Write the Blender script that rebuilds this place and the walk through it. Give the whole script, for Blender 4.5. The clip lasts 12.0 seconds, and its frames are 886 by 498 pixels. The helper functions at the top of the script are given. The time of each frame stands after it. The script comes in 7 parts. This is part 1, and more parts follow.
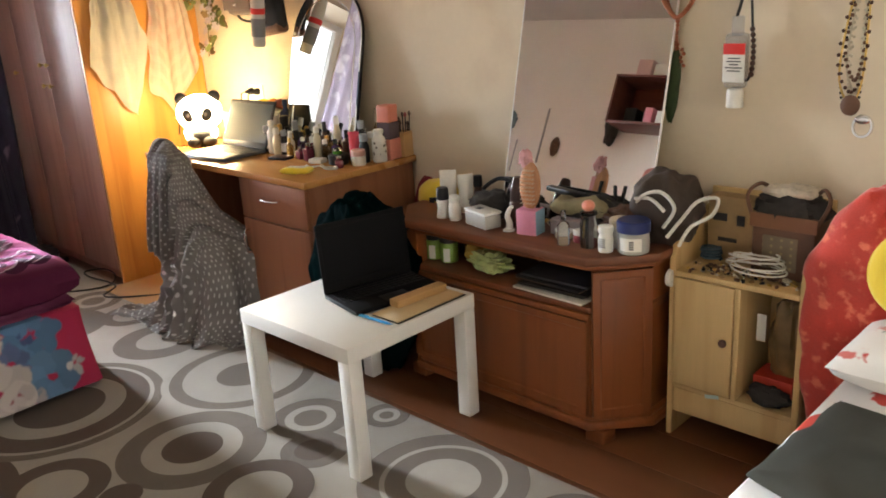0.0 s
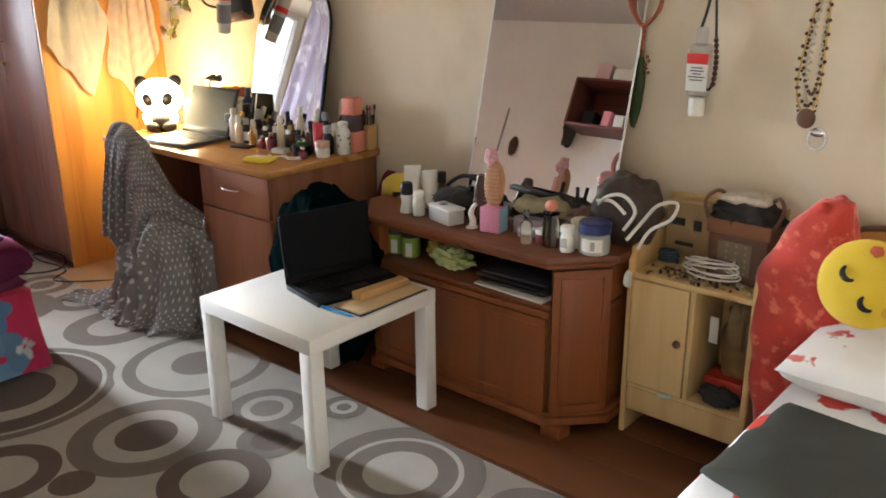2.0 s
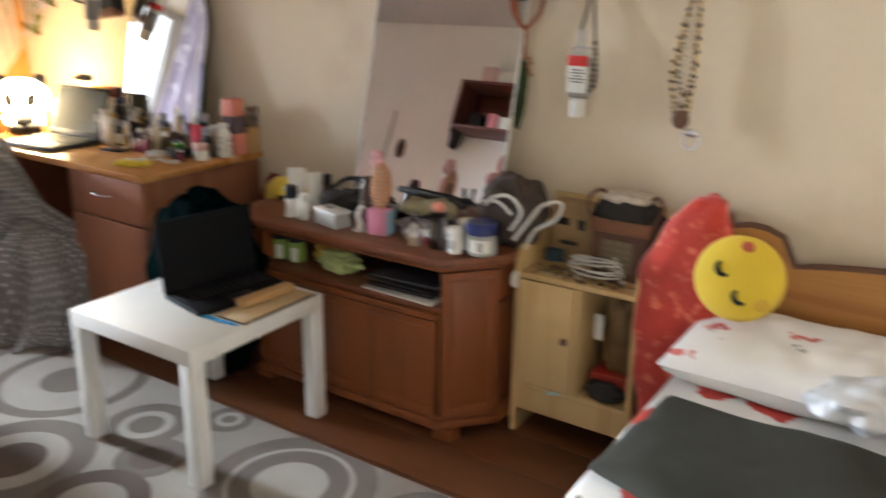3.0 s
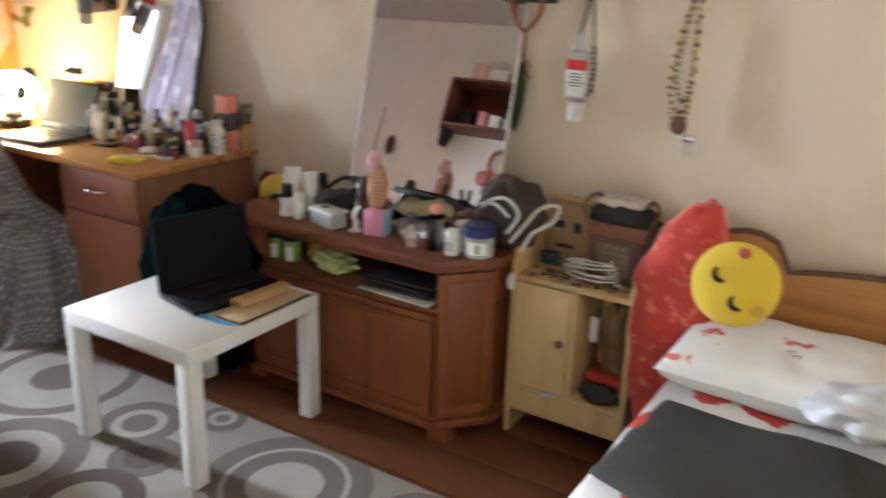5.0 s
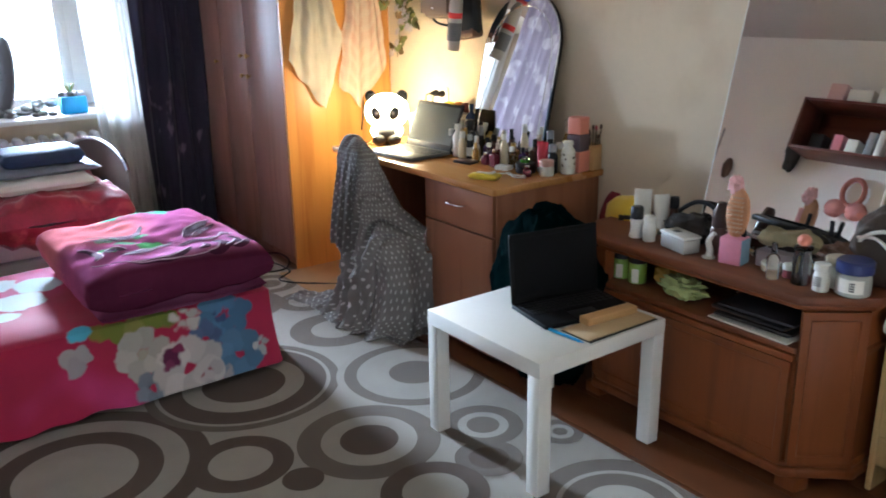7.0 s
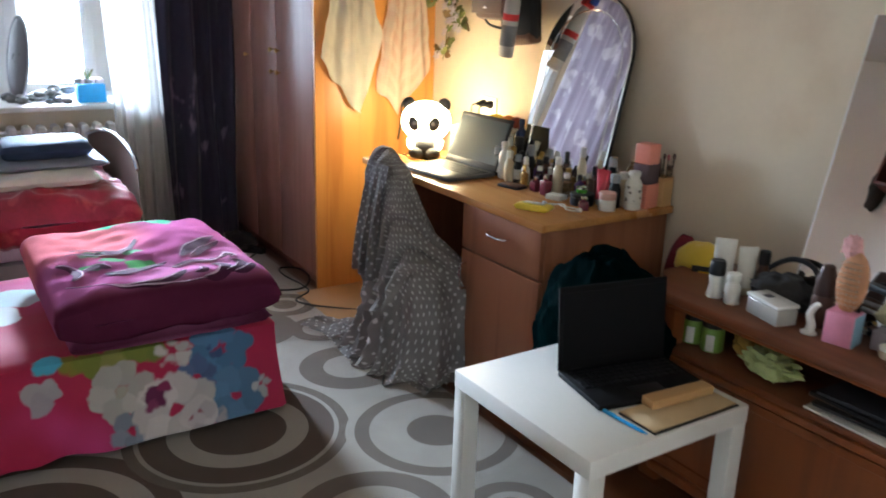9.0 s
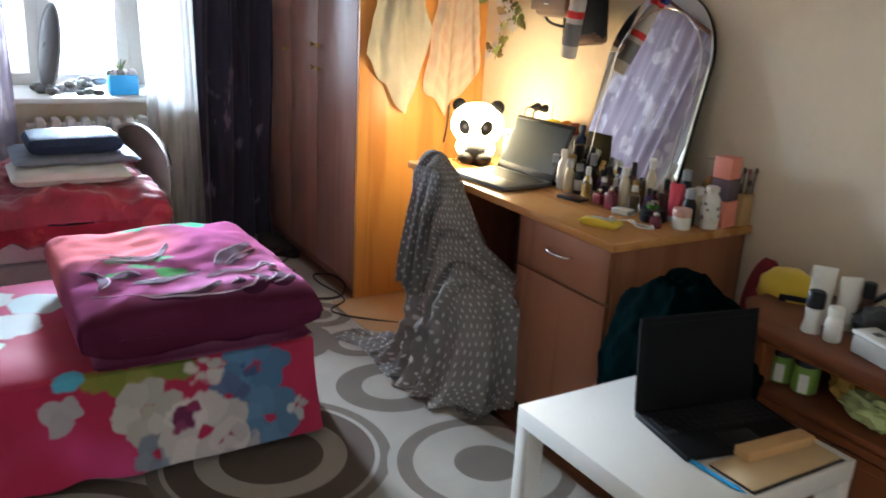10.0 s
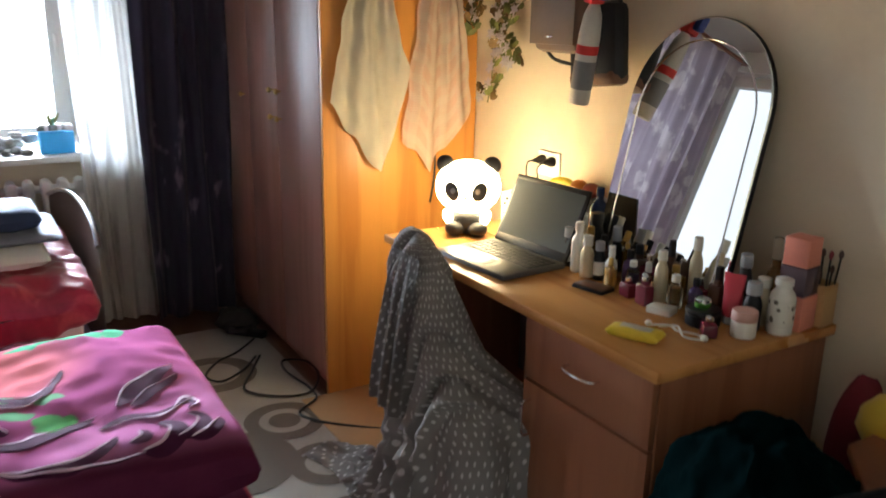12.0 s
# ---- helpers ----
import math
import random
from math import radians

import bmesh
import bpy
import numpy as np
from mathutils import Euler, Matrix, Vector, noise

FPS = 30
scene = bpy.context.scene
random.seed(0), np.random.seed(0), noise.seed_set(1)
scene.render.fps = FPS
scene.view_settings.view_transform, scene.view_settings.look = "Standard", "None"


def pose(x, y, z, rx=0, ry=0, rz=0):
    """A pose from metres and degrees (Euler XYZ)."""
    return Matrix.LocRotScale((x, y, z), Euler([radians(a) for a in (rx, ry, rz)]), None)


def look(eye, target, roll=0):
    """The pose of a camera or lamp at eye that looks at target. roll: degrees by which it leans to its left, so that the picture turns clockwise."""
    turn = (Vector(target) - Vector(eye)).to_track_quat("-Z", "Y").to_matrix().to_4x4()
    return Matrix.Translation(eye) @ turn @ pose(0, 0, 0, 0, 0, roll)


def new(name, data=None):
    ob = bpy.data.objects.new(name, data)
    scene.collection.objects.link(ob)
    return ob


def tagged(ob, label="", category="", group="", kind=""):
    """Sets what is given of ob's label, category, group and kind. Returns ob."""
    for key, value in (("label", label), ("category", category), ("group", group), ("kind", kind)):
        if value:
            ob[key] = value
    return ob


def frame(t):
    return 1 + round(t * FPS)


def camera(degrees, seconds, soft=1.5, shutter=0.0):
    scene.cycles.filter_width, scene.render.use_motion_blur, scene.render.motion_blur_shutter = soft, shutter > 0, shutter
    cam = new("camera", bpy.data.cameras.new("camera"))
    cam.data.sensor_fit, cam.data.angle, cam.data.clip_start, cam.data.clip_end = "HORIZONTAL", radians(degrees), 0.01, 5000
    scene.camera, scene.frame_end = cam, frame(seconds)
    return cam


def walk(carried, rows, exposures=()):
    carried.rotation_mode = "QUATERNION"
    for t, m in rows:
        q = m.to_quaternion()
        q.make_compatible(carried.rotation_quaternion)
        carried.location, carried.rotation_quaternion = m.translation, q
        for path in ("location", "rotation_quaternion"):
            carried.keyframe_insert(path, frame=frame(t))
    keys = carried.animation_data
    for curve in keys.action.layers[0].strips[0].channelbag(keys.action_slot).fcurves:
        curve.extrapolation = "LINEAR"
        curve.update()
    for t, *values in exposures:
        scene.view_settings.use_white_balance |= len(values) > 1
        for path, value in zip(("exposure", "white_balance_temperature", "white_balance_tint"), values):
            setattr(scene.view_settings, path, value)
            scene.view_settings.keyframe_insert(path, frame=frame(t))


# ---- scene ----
cam = camera(56.7, 12.0, soft=1.8, shutter=0.8)
PATH = [
    (0, (0.309, -0.236, 1.424), (-1.039, 1.11, 0.815), -3.6),
    (0.5, (0.308, -0.229, 1.427), (-1.041, 1.115, 0.815), -4.2),
    (1, (0.301, -0.237, 1.42), (-1.003, 1.151, 0.809), -3.6),
    (1.5, (0.299, -0.244, 1.426), (-0.976, 1.166, 0.807), -2),
    (2, (0.293, -0.281, 1.432), (-0.964, 1.144, 0.808), -0.57),
    (2.5, (0.297, -0.26, 1.429), (-0.938, 1.183, 0.802), -0.8),
    (3, (0.281, -0.249, 1.421), (-0.767, 1.339, 0.804), 0.73),
    (3.2, (0.287, -0.219, 1.438), (-0.695, 1.403, 0.801), 1.09),
    (4.8, (0.269, -0.259, 1.447), (-0.694, 1.377, 0.815), 1.19),
    (5, (0.242, -0.273, 1.445), (-0.767, 1.334, 0.815), 1.74),
    (5.5, (0.227, -0.325, 1.43), (-0.947, 1.173, 0.815), 1.9),
    (6, (0.219, -0.366, 1.456), (-1.155, 0.945, 0.829), 0),
    (6.5, (0.177, -0.344, 1.465), (-1.312, 0.844, 0.855), -1.1),
    (7, (0.15, -0.378, 1.456), (-1.403, 0.736, 0.865), -1.1),
    (9, (-0.252, -0.09, 1.437), (-1.857, 0.948, 0.849), 1.8),
    (9.5, (-0.361, -0.042, 1.435), (-2.004, 0.929, 0.836), 2.3),
    (10, (-0.513, -0.055, 1.408), (-2.146, 0.938, 0.819), 3.1),
    (10.5, (-0.658, 0.083, 1.439), (-2.318, 1.052, 0.887), 0.4),
    (11, (-0.787, 0.137, 1.45), (-2.447, 1.112, 0.91), -0.4),
    (11.5, (-0.926, 0.25, 1.435), (-2.593, 1.217, 0.899), -0.2),
    (12, (-1.09, 0.358, 1.457), (-2.74, 1.345, 0.908), 1),
]
EXPOSURES = [(0, 0.28, 7000, 14), (3.0, 0.22, 6500, 13), (5.0, 0.20, 6300, 12), (7.0, 0.04, 5600, 9), (9.0, -0.10, 5800, 9), (10.5, -0.17, 6100, 9.5), (12.0, -0.50, 6350, 10)]
walk(cam, [(t, look(eye, target, roll)) for t, eye, target, roll in PATH], EXPOSURES)

# ---- light: an overcast sky behind the window, the window's own light, an added fill from behind the viewer, the lit lamp on the desk (further down)
world = bpy.data.worlds.new("sky")
scene.world = world
world.use_nodes = True
sky = world.node_tree.nodes.new("ShaderNodeTexSky")
sky.sky_type, sky.sun_disc, sky.sun_elevation, sky.sun_rotation = "NISHITA", False, radians(40), radians(-60)
world.node_tree.nodes["Background"].inputs["Strength"].default_value = 0.02
world.node_tree.links.new(sky.outputs[0], world.node_tree.nodes["Background"].inputs["Color"])


def area_lamp(name, place, toward, sx, sy, watts, colour, spread=180):
    data = bpy.data.lights.new(name, "AREA")
    data.shape, data.size, data.size_y, data.energy, data.color = "RECTANGLE", sx, sy, watts, colour
    data.spread = radians(spread)
    ob = new(name, data)
    ob.matrix_world = look(place, toward)
    return ob


WINDOW_WATTS, CURTAIN_WATTS, FILL_WATTS, LAMP_GLOW = 128, 4.5, 0.50, 66
area_lamp("window_daylight", (-5.99, 0.68, 1.22), (-2.2, 0.80, 0.60), 0.30, 0.72, WINDOW_WATTS, (0.76, 0.88, 1.0), 62)
area_lamp("curtained_daylight", (-5.99, 0.02, 1.45), (-2.2, 0.02, 0.90), 0.60, 1.10, CURTAIN_WATTS, (0.76, 0.88, 1.0), 120)
# fill lamp, added to brighten the north wall's right end; its source is unseen
area_lamp("second_window_daylight", (0.30, -0.95, 1.55), (0.36, 1.9, 1.75), 0.50, 0.80, FILL_WATTS, (0.97, 0.96, 0.95), 72)

# ---- materials
def mat(name, col, rough=0.6, metal=0.0, var=0.14, scale=6.0, bump=0.15, bscale=90.0, glass=0.0, ior=1.45, alpha=1.0, sheen=0.0, coat=0.0, stretch=(1, 1, 1)):
    m = bpy.data.materials.new(name)
    m.use_nodes = True
    t, b = m.node_tree, m.node_tree.nodes["Principled BSDF"]
    N, L = t.nodes.new, t.links.new
    b.inputs["Metallic"].default_value = metal
    b.inputs["Transmission Weight"].default_value = glass
    b.inputs["IOR"].default_value = ior
    b.inputs["Alpha"].default_value = alpha
    b.inputs["Sheen Weight"].default_value = sheen
    b.inputs["Coat Weight"].default_value = coat
    co = N("ShaderNodeTexCoord")
    mp = N("ShaderNodeMapping")
    mp.inputs["Scale"].default_value = stretch
    L(co.outputs["Object"], mp.inputs["Vector"])
    n1 = N("ShaderNodeTexNoise")
    n1.inputs["Scale"].default_value, n1.inputs["Detail"].default_value = scale, 6
    L(mp.outputs[0], n1.inputs["Vector"])
    n2 = N("ShaderNodeTexNoise")
    n2.inputs["Scale"].default_value, n2.inputs["Detail"].default_value = bscale, 3
    L(mp.outputs[0], n2.inputs["Vector"])
    info = N("ShaderNodeObjectInfo")
    add = N("ShaderNodeMath")
    add.operation = "MULTIPLY_ADD"
    L(n2.outputs["Fac"], add.inputs[0])
    add.inputs[1].default_value = 0.35
    L(n1.outputs["Fac"], add.inputs[2])
    ramp = N("ShaderNodeMapRange")
    ramp.inputs["From Min"].default_value, ramp.inputs["From Max"].default_value = 0.38, 0.98
    ramp.inputs["To Min"].default_value, ramp.inputs["To Max"].default_value = 1 - var, 1 + var
    L(add.outputs[0], ramp.inputs["Value"])
    hsv = N("ShaderNodeHueSaturation")
    hsv.inputs["Color"].default_value = (*col, 1)
    L(ramp.outputs[0], hsv.inputs["Value"])
    L(hsv.outputs[0], b.inputs["Base Color"])
    rr = N("ShaderNodeMapRange")
    rr.inputs["To Min"].default_value, rr.inputs["To Max"].default_value = max(0.02, rough - 0.09), min(1, rough + 0.09)
    L(n1.outputs["Fac"], rr.inputs["Value"])
    L(rr.outputs[0], b.inputs["Roughness"])
    if bump:
        bp = N("ShaderNodeBump")
        bp.inputs["Strength"].default_value, bp.inputs["Distance"].default_value = bump, 0.004
        L(n2.outputs["Fac"], bp.inputs["Height"])
        L(bp.outputs[0], b.inputs["Normal"])
    m["colour"] = hsv.name
    return m


def nodes_of(m):
    t = m.node_tree
    return t, t.nodes.new, t.links.new, t.nodes[m["colour"]], t.nodes["Principled BSDF"]


def mapped(m, scale=(1, 1, 1), turn=(0, 0, 0), source="Object"):
    t, N, L, hsv, b = nodes_of(m)
    co, mp = N("ShaderNodeTexCoord"), N("ShaderNodeMapping")
    mp.inputs["Scale"].default_value = scale
    mp.inputs["Rotation"].default_value = [radians(a) for a in turn]
    L(co.outputs[source], mp.inputs["Vector"])
    return mp.outputs[0]


def step(m, value, edge, soft, flip=False):
    t, N, L, hsv, b = nodes_of(m)
    r = N("ShaderNodeMapRange")
    r.interpolation_type = "SMOOTHSTEP"
    r.inputs["From Min"].default_value, r.inputs["From Max"].default_value = edge - soft, edge + soft
    if flip:
        r.inputs["To Min"].default_value, r.inputs["To Max"].default_value = 1, 0
    L(value, r.inputs["Value"])
    return r.outputs[0]


def over(m, fac, col):
    """Lays a colour over what the material has so far, where fac is 1."""
    t, N, L, hsv, b = nodes_of(m)
    mix = N("ShaderNodeMix")
    mix.data_type = "RGBA"
    L(fac, mix.inputs["Factor"])
    src = hsv.inputs["Color"]
    if src.is_linked:
        L(src.links[0].from_socket, mix.inputs["A"])
    else:
        mix.inputs["A"].default_value = src.default_value
    mix.inputs["B"].default_value = (*col, 1)
    L(mix.outputs["Result"], src)


def noisy(m, scale, detail=3, stretch=(1, 1, 1), distort=0.0, source="Object"):
    t, N, L, hsv, b = nodes_of(m)
    n = N("ShaderNodeTexNoise")
    n.inputs["Scale"].default_value, n.inputs["Detail"].default_value, n.inputs["Distortion"].default_value = scale, detail, distort
    L(mapped(m, stretch, source=source), n.inputs["Vector"])
    return n.outputs["Fac"]


def wood(name, col, dark, rough=0.4, along="z", scale=5.0, coat=0.0):
    s = {"x": (0.06, 1, 1), "y": (1, 0.06, 1), "z": (1, 1, 0.06)}[along]
    m = mat(name, col, rough, var=0.10, scale=scale, bump=0.06, bscale=160, stretch=s, coat=coat)
    over(m, step(m, noisy(m, 14, 6, s, 0.6), 0.56, 0.10), dark)
    return m


def blobs(m, items, wobble=0.05, wscale=9.0, soft=0.006):
    """Printed motifs: (x, y, z, radius, colour, radius of a heart of a second colour, that colour)."""
    t, N, L, hsv, b = nodes_of(m)
    co, n = N("ShaderNodeTexCoord"), N("ShaderNodeTexNoise")
    n.inputs["Scale"].default_value, n.inputs["Detail"].default_value = wscale, 2
    L(co.outputs["Object"], n.inputs["Vector"])
    sub, mad = N("ShaderNodeVectorMath"), N("ShaderNodeVectorMath")
    sub.operation, mad.operation = "SUBTRACT", "MULTIPLY_ADD"
    L(n.outputs["Color"], sub.inputs[0])
    sub.inputs[1].default_value = (0.5, 0.5, 0.5)
    L(sub.outputs[0], mad.inputs[0])
    mad.inputs[1].default_value = (wobble * 2,) * 3
    L(co.outputs["Object"], mad.inputs[2])
    for x, y, z, r, col in items:
        d = N("ShaderNodeVectorMath")
        d.operation = "DISTANCE"
        L(mad.outputs[0], d.inputs[0])
        d.inputs[1].default_value = (x, y, z)
        over(m, step(m, d.outputs["Value"], r, soft, True), col)
    return m


def dots(m, spacing, radius, col, source="UV", jitter=0.0):
    t, N, L, hsv, b = nodes_of(m)
    v = N("ShaderNodeTexVoronoi")
    v.voronoi_dimensions = "2D" if source == "UV" else "3D"
    v.inputs["Scale"].default_value, v.inputs["Randomness"].default_value = 1 / spacing, jitter
    L(mapped(m, turn=(0, 0, 45), source=source), v.inputs["Vector"])
    over(m, step(m, v.outputs["Distance"], radius / spacing, 0.05, True), col)
    return m


M_SOUTH = mat("off_white_wall_paint", (0.80, 0.79, 0.77), 0.75, var=0.05, scale=2.2, bump=0.10, bscale=45)
M_WALL = mat("wall_paint", (0.69, 0.58, 0.43), 0.75, var=0.05, scale=2.2, bump=0.10, bscale=45)
over(M_WALL, step(M_WALL, noisy(M_WALL, 1.6, 5), 0.66, 0.06), (0.62, 0.50, 0.36))
M_CEIL = mat("ceiling_paint", (0.56, 0.54, 0.50), 0.8, var=0.04, scale=2)
M_WHITE = mat("white_paint", (0.78, 0.77, 0.74), 0.45, var=0.06, scale=4, bump=0.05)
M_FLOOR = mat("floor_paint", (0.132, 0.046, 0.017), 0.40, var=0.14, scale=3, bump=0.06, bscale=30, stretch=(0.25, 1, 1))
M_CREAM = mat("rug_cream", (0.345, 0.310, 0.262), 0.95, var=0.10, scale=9, bump=0.8, bscale=320, sheen=0.2)
M_TAUPE = mat("rug_taupe", (0.128, 0.098, 0.074), 0.95, var=0.14, scale=9, bump=0.8, bscale=320, sheen=0.2)
M_DARKRUG = mat("rug_brown", (0.080, 0.050, 0.032), 0.95, var=0.14, scale=9, bump=0.8, bscale=320, sheen=0.2)
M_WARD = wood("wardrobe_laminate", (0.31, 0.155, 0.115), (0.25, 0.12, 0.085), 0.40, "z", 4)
M_WARDSIDE = wood("orange_side_laminate", (0.60, 0.27, 0.062), (0.48, 0.19, 0.04), 0.36, "z", 4)
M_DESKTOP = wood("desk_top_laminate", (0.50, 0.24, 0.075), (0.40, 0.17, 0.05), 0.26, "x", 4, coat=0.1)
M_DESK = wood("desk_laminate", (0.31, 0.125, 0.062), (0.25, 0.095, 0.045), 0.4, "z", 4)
# boards deep in recesses: the shade there is put into this near-black colour
M_SHADEBOARD = mat("shade_coloured_board", (0.05, 0.04, 0.035), 0.7)
M_TV = wood("cherry_wood", (0.210, 0.060, 0.015), (0.165, 0.045, 0.011), 0.42, "z", 5)
M_TVX = wood("cherry_wood_top", (0.165, 0.052, 0.021), (0.130, 0.040, 0.016), 0.42, "x", 5)
M_PINE = wood("pine_laminate", (0.60, 0.41, 0.185), (0.53, 0.34, 0.14), 0.5, "z", 4)
M_LACK = mat("white_lacquer", (0.70, 0.68, 0.63), 0.38, var=0.05, scale=5, bump=0.03)
M_BLACK = mat("black_plastic", (0.012, 0.012, 0.014), 0.45, var=0.2)
M_SCREEN = mat("dark_screen", (0.055, 0.070, 0.080), 0.5, var=0.05, bump=0)
M_MATTBLACK = mat("matt_black_plastic", (0.006, 0.006, 0.007), 0.6, var=0.2)
M_GREYP = mat("grey_plastic", (0.30, 0.31, 0.33), 0.4)
M_CHROME = mat("chrome", (0.8, 0.8, 0.82), 0.15, metal=1.0, var=0.05, bump=0)
M_BRASS = mat("brass", (0.55, 0.36, 0.12), 0.3, metal=1.0, var=0.1, bump=0)
M_MIRROR = mat("mirror_silver", (0.90, 0.91, 0.91), 0.02, metal=1.0, var=0.02, bump=0)
M_MIRROR.node_tree.nodes["Principled BSDF"].inputs["Roughness"].default_value = 0.01
for _l in list(M_MIRROR.node_tree.links):
    if _l.to_socket.name == "Roughness":
        M_MIRROR.node_tree.links.remove(_l)
M_GLASS = mat("clear_glass", (0.95, 0.97, 0.96), 0.05, glass=1.0, var=0.02, bump=0)
M_PANE = mat("window_pane", (1, 1, 1), 0.02, glass=1.0, ior=1.02, var=0.0, bump=0)
M_SHEER = mat("sheer_white_cloth", (0.58, 0.57, 0.54), 0.9, var=0.06, scale=12, bump=0.3, bscale=500)
_t, _N, _L, _h, _b = nodes_of(M_SHEER)
_tr, _mx = _N("ShaderNodeBsdfTranslucent"), _N("ShaderNodeMixShader")
_tr.inputs["Color"].default_value = (0.85, 0.86, 0.86, 1)
_mx.inputs[0].default_value = 0.12
_L(_b.outputs[0], _mx.inputs[1])
_L(_tr.outputs[0], _mx.inputs[2])
_cl, _m2 = _N("ShaderNodeBsdfTransparent"), _N("ShaderNodeMixShader")
_m2.inputs[0].default_value = 0.28
_L(_mx.outputs[0], _m2.inputs[1])
_L(_cl.outputs[0], _m2.inputs[2])
_L(_m2.outputs[0], _t.nodes["Material Output"].inputs["Surface"])
M_DARKCURT = mat("indigo_curtain_cloth", (0.030, 0.028, 0.052), 0.85, var=0.2, scale=5, bump=0.3, bscale=400, sheen=0.15)
over(M_DARKCURT, step(M_DARKCURT, noisy(M_DARKCURT, 9, 3, (1, 1, 0.45)), 0.66, 0.04), (0.20, 0.16, 0.22))
M_LILAC = mat("lilac_curtain_cloth", (0.42, 0.37, 0.45), 0.85, var=0.15, scale=5, bump=0.3, bscale=400, sheen=0.15)
over(M_LILAC, step(M_LILAC, noisy(M_LILAC, 9, 3, (1, 1, 0.6)), 0.60, 0.05), (0.66, 0.62, 0.66))
over(M_LILAC, step(M_LILAC, noisy(M_LILAC, 4, 2), 0.64, 0.03), (0.66, 0.62, 0.66))
_t, _N, _L, _h, _b = nodes_of(M_LILAC)
_tr, _mx = _N("ShaderNodeBsdfTranslucent"), _N("ShaderNodeMixShader")
_L(_h.outputs[0], _tr.inputs["Color"])
_mx.inputs[0].default_value = 0.45
_L(_b.outputs[0], _mx.inputs[1])
_L(_tr.outputs[0], _mx.inputs[2])
_L(_mx.outputs[0], _t.nodes["Material Output"].inputs["Surface"])
M_POLKA = mat("grey_fleece", (0.195, 0.180, 0.170), 0.95, var=0.22, scale=9, bump=0.25, bscale=260, sheen=0.12)
dots(M_POLKA, 0.034, 0.0062, (0.52, 0.50, 0.48), jitter=0.25)
M_PANDAW = bpy.data.materials.new("lamp_glow")
M_PANDAW.use_nodes = True
_b = M_PANDAW.node_tree.nodes["Principled BSDF"]
_b.inputs["Base Color"].default_value = (0.85, 0.82, 0.76, 1)
_b.inputs["Emission Color"].default_value = (1.0, 0.78, 0.42, 1)
_b.inputs["Emission Strength"].default_value = LAMP_GLOW
M_BAG = mat("teal_bin_bag", (0.0010, 0.0055, 0.006), 0.55, var=0.4, scale=12, bump=0.3, bscale=30, ior=1.06)
M_BAG.node_tree.nodes["Principled BSDF"].inputs["Specular IOR Level"].default_value = 0.035
M_GREYTOWEL = mat("grey_towel", (0.72, 0.69, 0.60), 0.95, var=0.10, scale=14, bump=0.12, bscale=400)
M_PEACH = mat("peach_check_cloth", (0.78, 0.58, 0.46), 0.92, var=0.08, scale=10, bump=0.10, bscale=500)
for _turn in (0, 90):
    _t, _N, _L, _h, _b = nodes_of(M_PEACH)
    _w = _N("ShaderNodeTexWave")
    _w.inputs["Scale"].default_value = 4.4
    _L(mapped(M_PEACH, turn=(0, 0, _turn), source="UV"), _w.inputs["Vector"])
    _m = _N("ShaderNodeMath")
    _m.operation = "MULTIPLY"
    _m.inputs[1].default_value = 0.5
    _L(step(M_PEACH, _w.outputs["Fac"], 0.6, 0.12), _m.inputs[0])
    over(M_PEACH, _m.outputs[0], (0.82, 0.72, 0.60))
M_SOLEGREY = mat("sage_grey_cloth", (0.085, 0.085, 0.070), 0.92, var=0.14, scale=5, bump=0.4, bscale=400)
M_REDVELVET = mat("red_plush", (0.55, 0.045, 0.028), 0.8, var=0.25, scale=10, bump=0.4, bscale=200, sheen=0.4)
over(M_REDVELVET, step(M_REDVELVET, noisy(M_REDVELVET, 26, 3), 0.60, 0.07), (0.72, 0.16, 0.09))
M_FLORAL = mat("white_floral_cotton", (0.74, 0.71, 0.67), 0.9, var=0.06, scale=6, bump=0.25, bscale=300)
blobs(M_FLORAL, [(-0.17, 1.68, 0.45, 0.045, (0.60, 0.07, 0.05)), (-0.02, 1.68, 0.45, 0.055, (0.60, 0.07, 0.05)), (-0.05, 1.69, 0.45, 0.040, (0.60, 0.07, 0.05)), (-0.28, 1.49, 0.45, 0.045, (0.60, 0.07, 0.05)), (-0.15, 1.18, 0.45, 0.060, (0.60, 0.07, 0.05)), (-0.12, 1.19, 0.45, 0.050, (0.60, 0.07, 0.05)), (-0.29, 1.29, 0.45, 0.030, (0.60, 0.07, 0.05)), (-0.30, 0.62, 0.44, 0.028, (0.60, 0.07, 0.05)), (-0.31, 0.90, 0.36, 0.030, (0.60, 0.07, 0.05)), (-0.30, 1.22, 0.40, 0.028, (0.60, 0.09, 0.06)), (-0.26, 0.72, 0.45, 0.02, (0.10, 0.11, 0.07)), (-0.28, 1.08, 0.45, 0.018, (0.10, 0.11, 0.07)), (-0.27, 1.33, 0.45, 0.018, (0.10, 0.11, 0.07))], 0.035, 22, 0.004)
M_YELLOW = mat("yellow_plush", (0.72, 0.50, 0.035), 0.85, var=0.08, scale=8, bump=0.4, bscale=300, sheen=0.3)
M_PLUM = mat("plum_fleece", (0.29, 0.080, 0.180), 1.0, var=0.2, scale=6, bump=0.20, bscale=260)
M_PLUM.node_tree.nodes["Principled BSDF"].inputs["Specular IOR Level"].default_value = 0.0
M_CABLE = mat("black_rubber", (0.012, 0.012, 0.012), 0.5)
M_WCABLE = mat("white_rubber", (0.62, 0.60, 0.54), 0.5)
